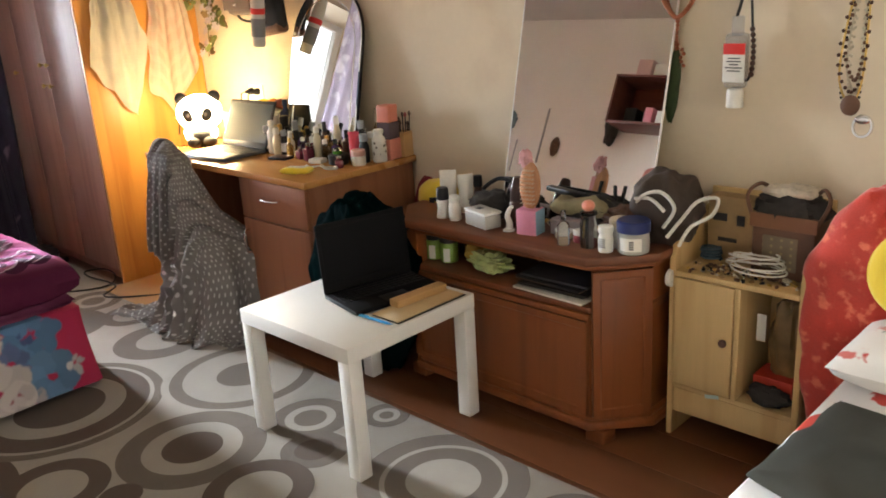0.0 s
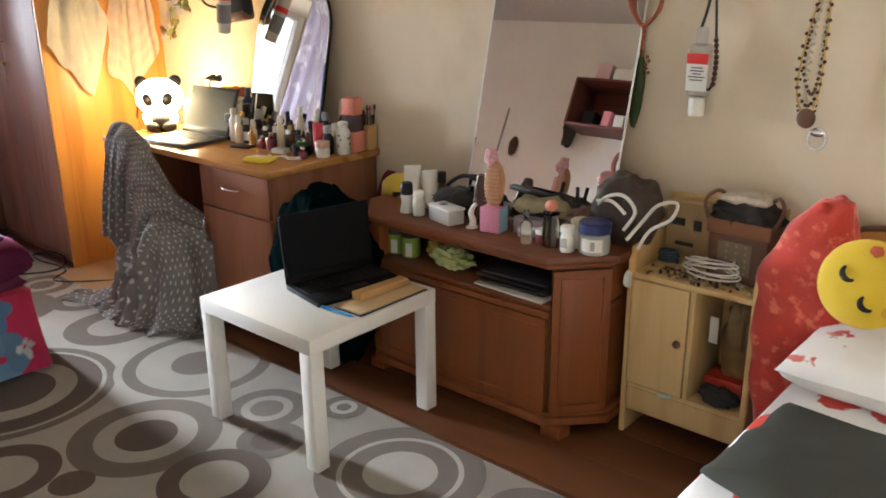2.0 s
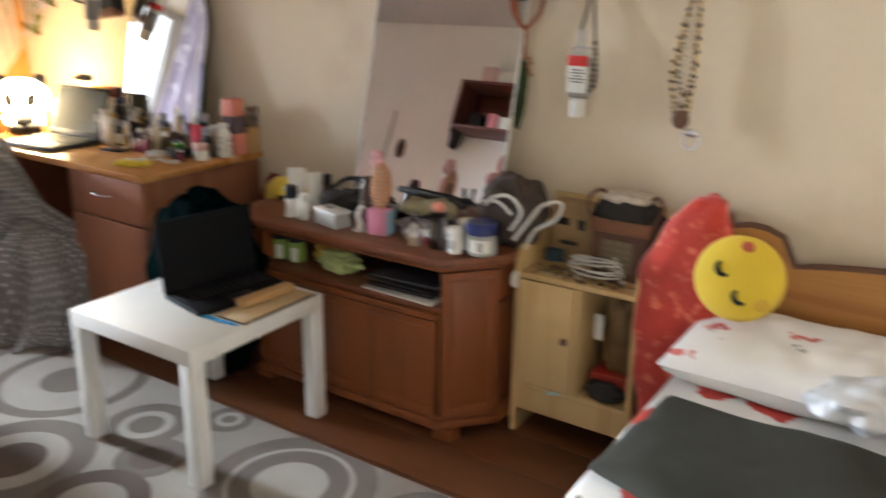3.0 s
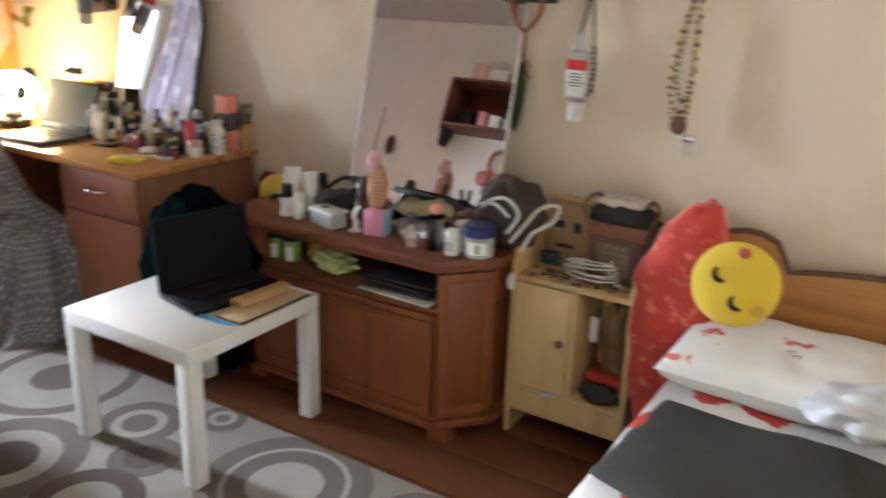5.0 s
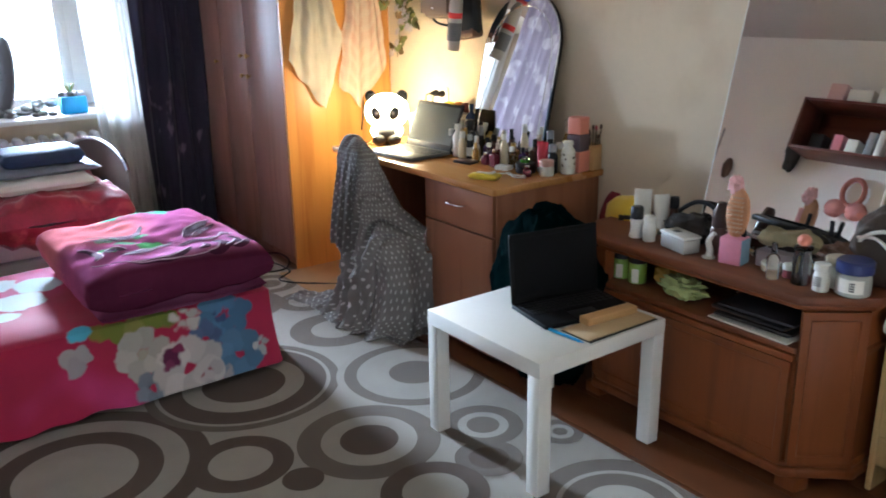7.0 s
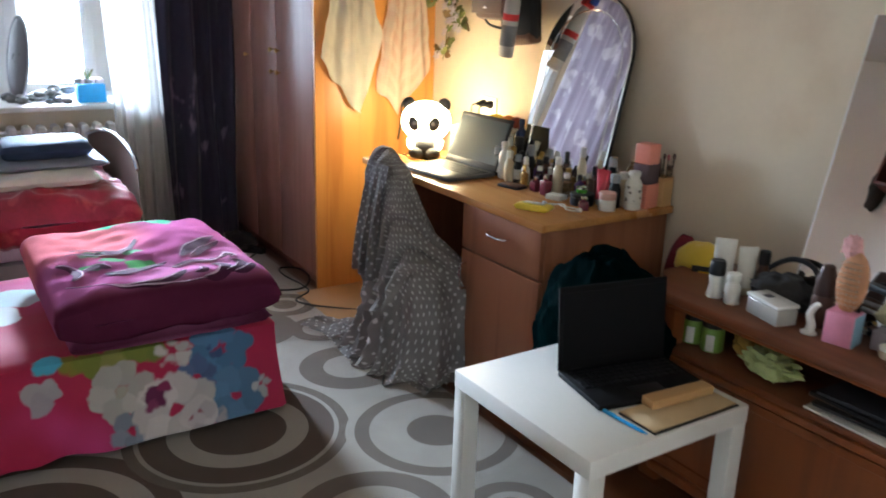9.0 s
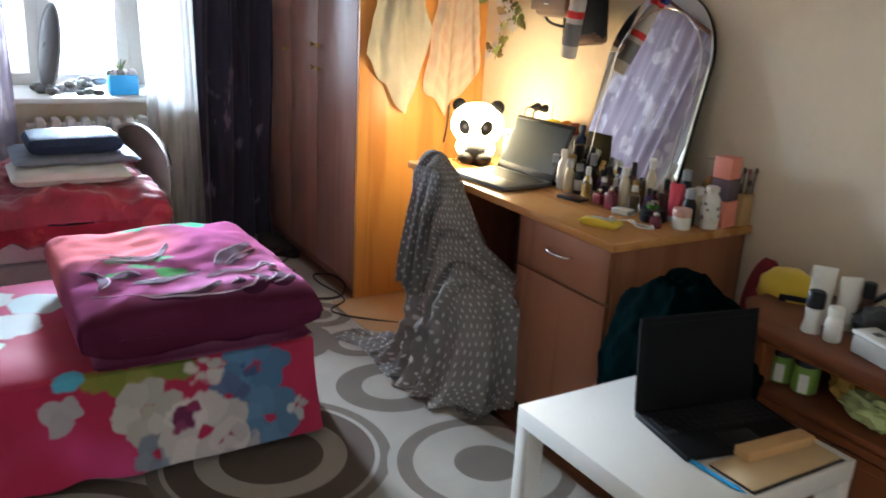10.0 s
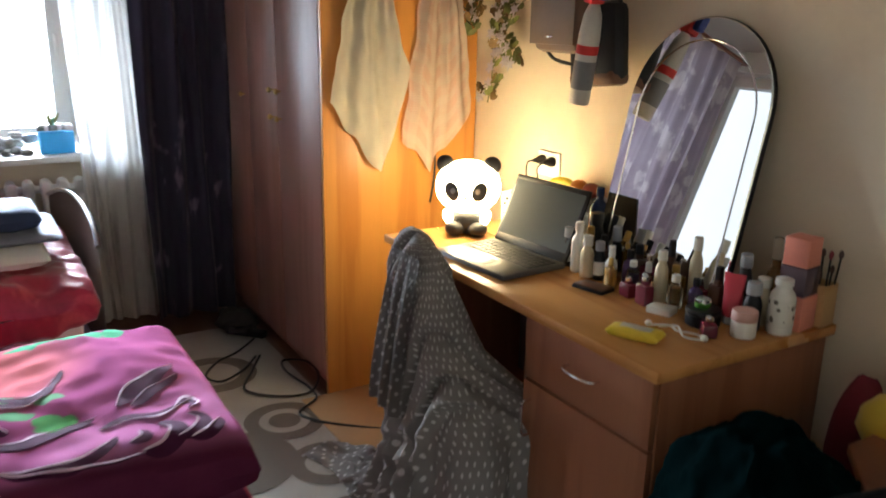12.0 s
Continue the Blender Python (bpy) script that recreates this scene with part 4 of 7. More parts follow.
over(M_COVER, step(M_COVER, noisy(M_COVER, 2.2, 2), 0.60, 0.10), (0.58, 0.050, 0.22))
blobs(M_COVER, FLOWERS, 0.030, 15.0, 0.006)


def near_bed():
    ob = thing("bed", "low single bed under a magenta flowered cover", "bed", (0, 0, 0), group="single beds")
    part("frame", box(-3.62, -2.80, -0.78, 0.82, 0.06, 0.20, 0.01), M_TVX, ob)
    for x in (-3.56, -2.86):
        for y in (-0.72, 0.76):
            part("leg", box(x - 0.03, x + 0.03, y - 0.03, y + 0.03, 0.0085, 0.06, 0.004), M_TVX, ob)
    part("mattress", box(-3.63, -2.79, -0.78, 0.83, 0.20, 0.345, 0.03), M_WHITE, ob)

    def cover(u, v):
        # around the bed's edge: v runs from the floor hem up over the edge to the middle
        th = 2 * math.pi * u
        c, s = math.cos(th), math.sin(th)
        m = max(abs(c), abs(s))
        ex, ey = c / m, s / m
        hx, hy, cx, cy = 0.435, 0.82, -3.205, 0.04
        if v < 0.55:
            k = v / 0.55
            z = 0.035 + 0.31 * k
            flare = 0.035 * (1 - k) ** 1.5 + 0.010 * math.sin(th * 23 + 2 * math.sin(th * 5)) * (1 - k)
            flare += 0.05 * (1 - k) * math.exp(-(((th - 1.18) / 0.12) ** 2))
            x, y = cx + ex * (hx + flare), cy + ey * (hy + flare)
            z += 0.018 * noise.noise(Vector((th * 4, 1, 0))) * (1 - k)
        else:
            k = (v - 0.55) / 0.45
            q = 1 - k
            x, y = cx + ex * hx * (1 - 0.03 * min(1, k * 6)) * q ** 0.9, cy + ey * hy * (1 - 0.015 * min(1, k * 6)) * q ** 0.9
            z = 0.345 + 0.018 * min(1, k * 5) ** 0.5 + 0.008 * noise.noise(Vector((x * 6, y * 6, 2)))
        return (x, max(y, -0.79), z)
    part("cover", sheet(cover, 220, 44, 2, 1, close_u=True), M_COVER, ob, "magenta cotton cover printed with large flowers")


near_bed()
# print of the folded blanket: salmon corner, leaves, swirls with a pale edge; the colour darkens along the front roll
_t, _N, _L, _h, _b = nodes_of(M_PLUM)


def axis(m, which):
    t, N, L, hsv, b = nodes_of(m)
    x = N("ShaderNodeSeparateXYZ")
    L(mapped(m), x.inputs[0])
    return x.outputs[which]


def spot(m, x, y, z, r, soft):
    d = _N("ShaderNodeVectorMath")
    d.operation = "DISTANCE"
    _L(mapped(m), d.inputs[0])
    d.inputs[1].default_value = (x, y, z)
    return step(m, d.outputs["Value"], r, soft, True)


over(M_PLUM, step(M_PLUM, noisy(M_PLUM, 2.1, 2), 0.50, 0.10), (0.41, 0.150, 0.29))
over(M_PLUM, spot(M_PLUM, -3.33, 0.30, 0.56, 0.25, 0.10), (0.56, 0.170, 0.190))
blobs(M_PLUM, [(-3.49, y, 0.56, 0.036, (0.10, 0.36, 0.22)) for y in (0.44, 0.50, 0.56, 0.62, 0.68)]
      + [(x, y, 0.56, r, c) for x, y, r, c in ((-2.965, 0.45, 0.036, (0.10, 0.28, 0.11)), (-2.96, 0.49, 0.030, (0.10, 0.28, 0.11)), (-3.02, 0.39, 0.034, (0.12, 0.26, 0.15)), (-2.97, 0.31, 0.030, (0.10, 0.26, 0.12)),
                                                (-3.12, 0.39, 0.030, (0.26, 0.40, 0.28)), (-3.09, 0.47, 0.026, (0.16, 0.32, 0.20)), (-3.08, 0.33, 0.034, (0.22, 0.30, 0.22)))], 0.045, 14.0, 0.004)
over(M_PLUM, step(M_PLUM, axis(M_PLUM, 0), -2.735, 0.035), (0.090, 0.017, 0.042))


def folded_blanket():
    ob = thing("blanket", "thick folded plum fleece blanket with swirl print on the bed", "blanket", (0, 0, 0))
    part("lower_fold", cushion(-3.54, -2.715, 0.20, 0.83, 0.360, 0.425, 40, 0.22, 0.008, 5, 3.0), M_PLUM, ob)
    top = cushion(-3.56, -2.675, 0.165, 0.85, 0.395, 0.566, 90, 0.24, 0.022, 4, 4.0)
    tree = BVHTree.FromBMesh(top)

    def ribbon(path, width, lift, material, label):
        """A sculpted line of the print, lying on the fleece, thin at both ends."""
        bm = bmesh.new()
        n, rows = 46, []
        for i in range(n + 1):
            u = i / n
            (x, y), (x2, y2) = path(u), path(min(1.02, u + 0.02))
            dx, dy = x2 - x, y2 - y
            q = math.hypot(dx, dy) or 1
            w = width * (0.12 + math.sin(math.pi * min(1, u * 1.02)) ** 0.6) * (0.8 + 0.5 * noise.noise(Vector((x * 14, y * 14, 1))))
            row = []
            for k in (-1, 0, 1):
                px, py = x - dy / q * w * k, y + dx / q * w * k
                hit = tree.ray_cast(Vector((px, py, 1)), Vector((0, 0, -1)))[0]
                row.append(bm.verts.new((px, py, (hit.z if hit else 0.5) + lift + (0.0012 if k == 0 else 0))))
            rows.append(row)
        for r1, r2 in zip(rows, rows[1:]):
            for k in (0, 1):
                bm.faces.new((r1[k], r1[k + 1], r2[k + 1], r2[k]))
        bmesh.ops.recalc_face_normals(bm, faces=bm.faces)
        part("swirl", bm, material, ob, label)

    # curling strokes of the print: a dark crescent with a pale raised edge along it
    strokes = (([(-2.83, 0.22), (-2.76, 0.36), (-2.73, 0.46), (-2.725, 0.55), (-2.73, 0.62)], 0.004, 0.007, 1), ([(-2.77, 0.35), (-2.75, 0.44), (-2.76, 0.51), (-2.81, 0.575)], 0.020, 0.007, 1),
               ([(-2.90, 0.35), (-2.885, 0.395), (-2.912, 0.43), (-2.925, 0.48), (-2.945, 0.55)], 0.024, 0.007, 1), ([(-2.94, 0.29), (-2.97, 0.34), (-2.935, 0.375)], 0.022, 0.006, 1),
               ([(-2.965, 0.60), (-3.037, 0.634), (-3.092, 0.696), (-3.136, 0.765)], 0.026, 0.006, 1), ([(-2.955, 0.63), (-3.02, 0.68), (-3.078, 0.765)], 0.018, 0.004, 1),
               ([(-2.876, 0.55), (-2.89, 0.605), (-2.872, 0.68), (-2.945, 0.77)], 0.016, 0.008, -1), ([(-2.90, 0.715), (-2.95, 0.75), (-2.91, 0.775), (-2.87, 0.745)], 0.012, 0.008, 1),
               ([(-2.76, 0.695), (-2.78, 0.73), (-2.824, 0.755), (-2.85, 0.735)], 0.020, 0.007, 1), ([(-2.735, 0.615), (-2.758, 0.665), (-2.801, 0.688), (-2.83, 0.665)], 0.024, 0.007, 1),
               ([(-2.75, 0.72), (-2.775, 0.765), (-2.82, 0.80)], 0.016, 0.006, 1), ([(-2.77, 0.595), (-2.785, 0.622), (-2.81, 0.622)], 0.014, 0.008, 1),
               ([(-3.15, 0.28), (-3.12, 0.38), (-3.105, 0.43), (-3.17, 0.475), (-3.245, 0.515)], 0.018, 0.006, 1), ([(-3.09, 0.26), (-3.07, 0.36), (-3.06, 0.42), (-3.10, 0.46)], 0.012, 0.006, -1),
               ([(-3.02, 0.22), (-2.98, 0.27), (-2.90, 0.28), (-2.86, 0.25)], 0.018, 0.006, 1))
    for ctrl, dark, pale, hand in strokes:
        line = curve_points([(x, y, 0) for x, y in ctrl], 60)

        def along(u, off, line=line):
            k = min(max(u, 0), 1) * (len(line) - 1)
            i = min(int(k), len(line) - 2)
            p = line[i].lerp(line[i + 1], k - i)
            d = (line[i + 1] - line[i]).normalized()
            w = off * math.sin(math.pi * min(max(u, 0), 1)) ** 0.7
            return (p.x - d.y * w, p.y + d.x * w)
        ribbon(lambda u: along(u, -hand * dark * 0.8), dark, 0.003, M_DARKPLUM, "dark crescent of the print")
        ribbon(lambda u: along(u, hand * dark * 0.12), pale * 0.62, 0.0045, M_SWIRL, "pale stroke of the print")
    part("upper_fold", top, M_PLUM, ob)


M_DARKPLUM = mat("dark_plum_fleece", (0.060, 0.012, 0.040), 0.95, var=0.25, scale=20, bump=0.4, bscale=260)
M_SWIRL = mat("pale_pink_fleece", (0.58, 0.42, 0.53), 0.9, var=0.2, scale=20, bump=0.4, bscale=260)
for _m in (M_SWIRL, M_DARKPLUM):
    _m.node_tree.nodes["Principled BSDF"].inputs["Specular IOR Level"].default_value = 0.08
folded_blanket()


# ---- far bed below the window
M_RED = mat("red_satin", (0.30, 0.012, 0.042), 0.45, var=0.35, scale=7, bump=0.3, bscale=60, sheen=0.3)
over(M_RED, step(M_RED, noisy(M_RED, 6, 3, (1, 1, 1), 1.0), 0.60, 0.05), (0.42, 0.060, 0.075))


def far_bed():
    ob = thing("bed", "single bed with red quilt and curved grey footboard", "bed", (0, 0, 0), group="single beds")
    part("frame", box(-5.02, -4.18, -0.76, 0.72, 0.08, 0.24, 0.01), M_GREYP, ob)
    for x in (-4.95, -4.24):
        for y in (-0.7, 0.66):
            part("leg", box(x - 0.025, x + 0.025, y - 0.025, y + 0.025, 0.0, 0.08, 0.004), M_GREYP, ob)
    part("mattress", box(-5.0, -4.2, -0.76, 0.68, 0.24, 0.40, 0.03), M_WHITE, ob)
    arc = curve_points([(-4.28, 0.765, 0.60), (-4.36, 0.77, 0.645), (-4.52, 0.765, 0.69), (-4.75, 0.75, 0.71), (-4.95, 0.72, 0.695), (-5.06, 0.68, 0.66)], 40)
    n = len(arc) - 1

    def board(u, v):
        p = arc[min(int(u * n + 0.5), n)]
        return (p.x, p.y, 0.10 + (p.z - 0.10) * v)
    part("footboard", sheet(board, n, 6, thick=0.02), M_TAUPEBAG, ob, "curved grey-brown footboard")
    part("rim", tube(arc, 0.011, 10), M_CHROME, ob, "shiny metal rim")
    part("quilt", cushion(-5.04, -4.10, -0.77, 0.735, 0.30, 0.55, 80, 0.22, 0.055, 5.5, 1.0), M_RED, ob, "red patterned satin quilt")


far_bed()
lone("folded_towel", cushion(-4.62, -4.24, 0.12, 0.60, 0.550, 0.612, 24, 0.3, 0.008, 7, 2.0), mat("white_towel", (0.68, 0.68, 0.66), 0.95, var=0.08, scale=12, bump=0.6, bscale=300), "folded white towel on the red quilt", "towel")
jn = thing("jeans", "folded blue jeans stacked on the bed", "jeans", (0, 0, 0))
part("fold", cushion(-4.80, -4.36, 0.14, 0.66, 0.606, 0.650, 24, 0.3, 0.008, 7, 5.0), mat("pale_denim", (0.22, 0.25, 0.32), 0.9, var=0.2, scale=16, bump=0.5, bscale=400), jn, "pale grey denim")
part("fold", cushion(-4.72, -4.42, 0.20, 0.60, 0.645, 0.735, 24, 0.3, 0.010, 7, 6.0), M_DENIM, jn, "dark blue denim")


# ---- bed at the headboard wall
def right_bed():
    ob = thing("bed", "single bed with white floral linen and wooden headboard", "bed", (0, 0, 0), group="single beds")
    part("frame", box(-0.26, 0.62, 0.16, 2.08, 0.12, 0.26, 0.01), M_TANW, ob)
    for x in (-0.2, 0.56):
        for y in (0.22, 2.02):
            part("leg", box(x - 0.03, x + 0.03, y - 0.03, y + 0.03, 0.0, 0.12, 0.004), M_TANW, ob)
    part("mattress", box(-0.275, 0.62, 0.15, 2.06, 0.26, 0.425, 0.04), M_WHITE, ob)

    def sheet_top(u, v):
        y = 0.14 + 1.93 * v
        if u < 0.22:
            k = u / 0.22
            x, z = -0.30 - 0.015 * math.sin(v * 40) * (1 - k), 0.10 + 0.33 * k + 0.02 * noise.noise(Vector((v * 9, 0, 0))) * (1 - k)
        else:
            k = (u - 0.22) / 0.78
            x, z = -0.30 + 0.92 * k, 0.43 + 0.018 * min(1, k * 9) ** 0.5 + 0.008 * noise.noise(Vector((k * 7, v * 11, 4)))
        return (x, y, z)
    part("bed_sheet", sheet(sheet_top, 70, 90, 1.3, 1.93), M_FLORAL, ob, "white sheet with red flowers")

    def head(o):
        pts = [(-0.34, 0.10), (0.64, 0.10), (0.64, 0.655)]
        for k in range(25):
            x = 0.64 - 0.98 * k / 24
            z = 0.655 + 0.055 * math.sin(math.pi * min(1, max(0, (0.72 - x) / 0.90))) ** 0.8
            if x < -0.10:
                z = max(z, 0.69 + 0.085 * math.sin(math.pi * min(1, (-0.04 - x) / 0.34)))
            pts.append((x, z))
        return pts
    bm = bmesh.new()
    f = bm.faces.new([bm.verts.new((x, 2.085, z)) for x, z in head(0)])
    q = bmesh.ops.extrude_face_region(bm, geom=[f])
    bmesh.ops.translate(bm, vec=(0, 0.035, 0), verts=[e for e in q["geom"] if isinstance(e, bmesh.types.BMVert)])
    bmesh.ops.recalc_face_normals(bm, faces=bm.faces)
    part("headboard", bm, wood("honey_wood", (0.46, 0.22, 0.06), (0.36, 0.15, 0.04), 0.4, "x", 5), ob, "honey-coloured wooden headboard")
    part("headboard_rail", tube([(x, 2.10, z) for x, z in head(0)[2:]], 0.014, 8), M_BROWNL, ob, "dark rounded top rail")


right_bed()
M_PILLOW = mat("white_flower_pillowcase", (0.76, 0.73, 0.69), 0.9, var=0.05, scale=6, bump=0.25, bscale=300)
POPPIES = []
for _x, _y, _r0 in ((-0.22, 1.83, 0.030), (-0.27, 1.66, 0.022), (-0.02, 1.86, 0.026), (0.07, 1.60, 0.026), (0.24, 1.84, 0.028), (-0.10, 1.60, 0.020), (0.22, 1.66, 0.024), (0.50, 1.80, 0.028), (0.44, 1.66, 0.022)):
    POPPIES += [(_x, _y, 0.56, _r0, (0.62, 0.16, 0.14)), (_x + 0.030, _y - 0.012, 0.56, _r0 * 0.7, (0.55, 0.07, 0.06)), (_x - 0.022, _y - 0.020, 0.56, _r0 * 0.45, (0.68, 0.30, 0.26))]
    POPPIES += [(_x + 0.012 * _k, _y - 0.045 - 0.016 * _k, 0.56, 0.007, (0.10, 0.11, 0.08)) for _k in range(4)]
blobs(M_PILLOW, POPPIES, 0.040, 26, 0.005)
lone("pillow", cushion(-0.305, 0.34, 1.625, 2.06, 0.447, 0.575, 36, 0.5, 0.012, 5, 8.0), M_PILLOW, "white pillow with red flower print", "pillow")
lone("pillow", cushion(0.345, 0.655, 1.60, 2.06, 0.447, 0.565, 30, 0.5, 0.012, 5, 9.0), M_PILLOW, "white flowered pillow against the wall", "pillow")


# ---- small things: makers
def bottle(label, r, h, body, cap, at, neck=0.4, cap_h=0.25, label_mat=None, turn=0, group="", seg=16, shape="round"):
    """A bottle: body, cap and, where it shows, a printed band."""
    ob = thing("bottle", label, "bottle", at, turn, group)
    hb = h * (1 - cap_h)
    if shape == "square":
        part("body", join(box(-r, r, -r * 0.7, r * 0.7, 0, hb * 0.86, r * 0.25), box(-r * neck, r * neck, -r * neck, r * neck, hb * 0.84, hb, 0.001)), body, ob)
    else:
        part("body", lathe([(r * 0.9, 0), (r, r * 0.12), (r, hb * 0.72), (r * 0.9, hb * 0.82), (r * neck, hb * 0.93), (r * neck, hb)], seg), body, ob)
    part("cap", lathe([(r * neck * 1.15, hb), (r * neck * 1.2, hb + 0.002), (r * neck * 1.15, h - 0.002), (r * neck * 0.9, h)], seg), cap, ob)
    if label_mat:
        part("label", lathe([(r * 1.012, hb * 0.18), (r * 1.015, hb * 0.19), (r * 1.015, hb * 0.62), (r * 1.012, hb * 0.63)], seg), label_mat, ob)
    return ob


def jar(label, r, h, body, lid, at, lid_h=0.3, label_mat=None, group=""):
    ob = thing("jar", label, "jar", at, 0, group)
    hb = h * (1 - lid_h)
    part("body", lathe([(r * 0.92, 0), (r, r * 0.1), (r, hb * 0.92), (r * 0.93, hb)], 22), body, ob)
    part("lid", lathe([(r * 1.0, hb + 0.0005), (r * 1.04, hb + 0.002), (r * 1.04, h - 0.003), (r * 0.97, h)], 22), lid, ob)
    if label_mat:
        part("label", lathe([(r * 1.008, hb * 0.14), (r * 1.012, hb * 0.15), (r * 1.012, hb * 0.80), (r * 1.008, hb * 0.81)], 22), label_mat, ob)
    return ob


def cream_tube(label, w, h, body, cap, at, turn=0):
    ob = thing("cream_tube", label, "tube", at, turn)

    def f(u, v):
        th = 2 * math.pi * u
        k = v
        return (w / 2 * math.cos(th) * (0.9 + 0.15 * k), w / 2 * math.sin(th) * (1 - k * 0.94), h * 0.16 + h * 0.84 * k)
    part("body", sheet(f, 20, 8, close_u=True), body, ob)
    part("cap", lathe([(w * 0.40, 0), (w * 0.43, 0.002), (w * 0.43, h * 0.155), (w * 0.36, h * 0.165)], 18), cap, ob)
    return ob


def laptop(label, at, turn, w, d, lid_h, lean, shell_mat, deck_mat, keys=True, glass_mat=None):
    ob = thing("laptop", label, "laptop", at, turn)
    base = part("base", box(-w / 2, w / 2, -d, 0, 0.002, 0.018, 0.004), deck_mat, ob)
    if keys:
        for r in range(5):
            for c in range(13):
                x, y = -w * 0.43 + c * w * 0.0717, -d * 0.14 - r * d * 0.095
                part("key", box(x - w * 0.029, x + w * 0.029, y - d * 0.037, y + d * 0.037, 0.0182, 0.0205, 0.0008), M_BLACK, base)
        part("touchpad", box(-w * 0.14, w * 0.14, -d * 0.95, -d * 0.66, 0.0181, 0.0187, 0.0003), M_BLACK if glass_mat else M_GREYP, base)
    tilt = pose(0, -0.004, 0.017, -lean)
    lid = part("lid", moved(box(-w / 2, w / 2, 0.0, 0.008, 0, lid_h, 0.003), tilt), shell_mat, ob)
    for z0, z1 in ((lid_h - 0.016, lid_h - 0.003), (0.003, 0.028)):
        part("bezel", moved(box(-w / 2 + 0.003, w / 2 - 0.003, -0.0015, -0.0002, z0, z1, 0.0005), tilt), shell_mat, lid)
    part("screen", moved(box(-w / 2 + 0.012, w / 2 - 0.012, -0.001, -0.0002, 0.0285, lid_h - 0.0165, 0), tilt), glass_mat or M_SCREEN, lid, "dark glossy screen")
    for x in (-w * 0.36, w * 0.36):
        part("hinge", tube([(x - 0.018, 0.0, 0.018), (x + 0.018, 0.0, 0.018)], 0.005, 8), M_BLACK, base)
    for k in range(6):
        part("foot", box(-w * 0.45 + k * w * 0.18 - 0.004, -w * 0.45 + k * w * 0.18 + 0.004, -d * 0.9, -d * 0.1, 0, 0.002, 0), M_BLACK, base) if k in (0, 5) else None
    return ob


def pile(name, label, category, c, spread, count, size, materials, seed, flat=0.5):
    """A heap of small loose pieces."""
    rnd = random.Random(seed)
    ob = thing(name, label, category, c)
    for k in range(count):
        x, y = rnd.gauss(0, spread[0] / 2), rnd.gauss(0, spread[1] / 2)
        x, y = max(-spread[0], min(spread[0], x)), max(-spread[1], min(spread[1], y))
        z = spread[2] * max(0, 1 - (x / spread[0]) ** 2 - (y / spread[1]) ** 2) * rnd.random()
        s = size * rnd.uniform(0.6, 1.3)
        part("piece", moved(ellipsoid((0, 0, 0), (s, s * 0.6, s * flat), 8, 6, 0.3, 2, k), pose(x, y, z + s * flat * 0.8, rnd.uniform(-30, 30), rnd.uniform(-30, 30), rnd.uniform(0, 360))), rnd.choice(materials), ob)
    return ob


DESK_Z, TV_Z = 0.7455, 0.6330


# ---- on the desk
def panda_lamp():
    ob = thing("table_lamp", "lit white panda-shaped table lamp on the desk", "lamp", (-3.36, 1.81, DESK_Z), 52)
    head = part("head", ellipsoid((0, 0, 0.162), (0.108, 0.095, 0.088), 40, 26, power=0.93), M_PANDAW, ob, "glowing white head")
    for s in (-1, 1):
        part("ear", ellipsoid((s * 0.078, 0.0, 0.235), (0.030, 0.018, 0.030), 20, 12), M_BLACK, ob, "black ear")
        e = part("eye_patch", moved(ellipsoid((0, 0, 0), (0.026, 0.011, 0.033), 24, 14), pose(s * 0.045, -0.0835, 0.160, 0, s * 24, s * 20)), mat("smoky_eye_patch", (0.13, 0.125, 0.11), 0.5), ob, "dark grey eye patch")
        part("eye", ellipsoid((s * 0.040, -0.0960, 0.164), (0.0085, 0.0035, 0.0095), 14, 8), M_BOTTLEW, e)
        part("arm", moved(ellipsoid((0, 0, 0), (0.016, 0.020, 0.032), 16, 10), pose(s * 0.062, -0.030, 0.062, 25, s * 20)), M_PANDAW, ob)
        part("foot", ellipsoid((s * 0.038, -0.040, 0.026), (0.034, 0.036, 0.026), 18, 12), M_BLACK, ob, "black foot")
    part("nose", ellipsoid((0, -0.096, 0.140), (0.008, 0.005, 0.005), 12, 8), M_GREYP, ob)
    part("body", ellipsoid((0, 0, 0.045), (0.066, 0.052, 0.046), 26, 16, power=0.9), M_BLACK, ob, "black seated body")


panda_lamp()
laptop("open dark grey laptop on the desk", (-3.045, 1.835, DESK_Z), 4, 0.335, 0.235, 0.225, 24, M_BLACK, mat("dark_grey_deck", (0.07, 0.072, 0.078), 0.35))
sp = thing("speaker", "small grey perforated speaker behind the lamp", "speaker", (-3.245, 1.93, DESK_Z), 24)
part("case", box(-0.045, 0.045, -0.03, 0.03, 0, 0.155, 0.008), M_GREYP, sp)
for _i in range(4):
    for _j in range(8):
        part("hole", moved(lathe([(0.006, 0), (0.006, 0.0012)], 8), pose(-0.03 + _i * 0.02 + (_j % 2) * 0.008, -0.0301, 0.018 + _j * 0.0165, 90)), M_BLACK, sp)
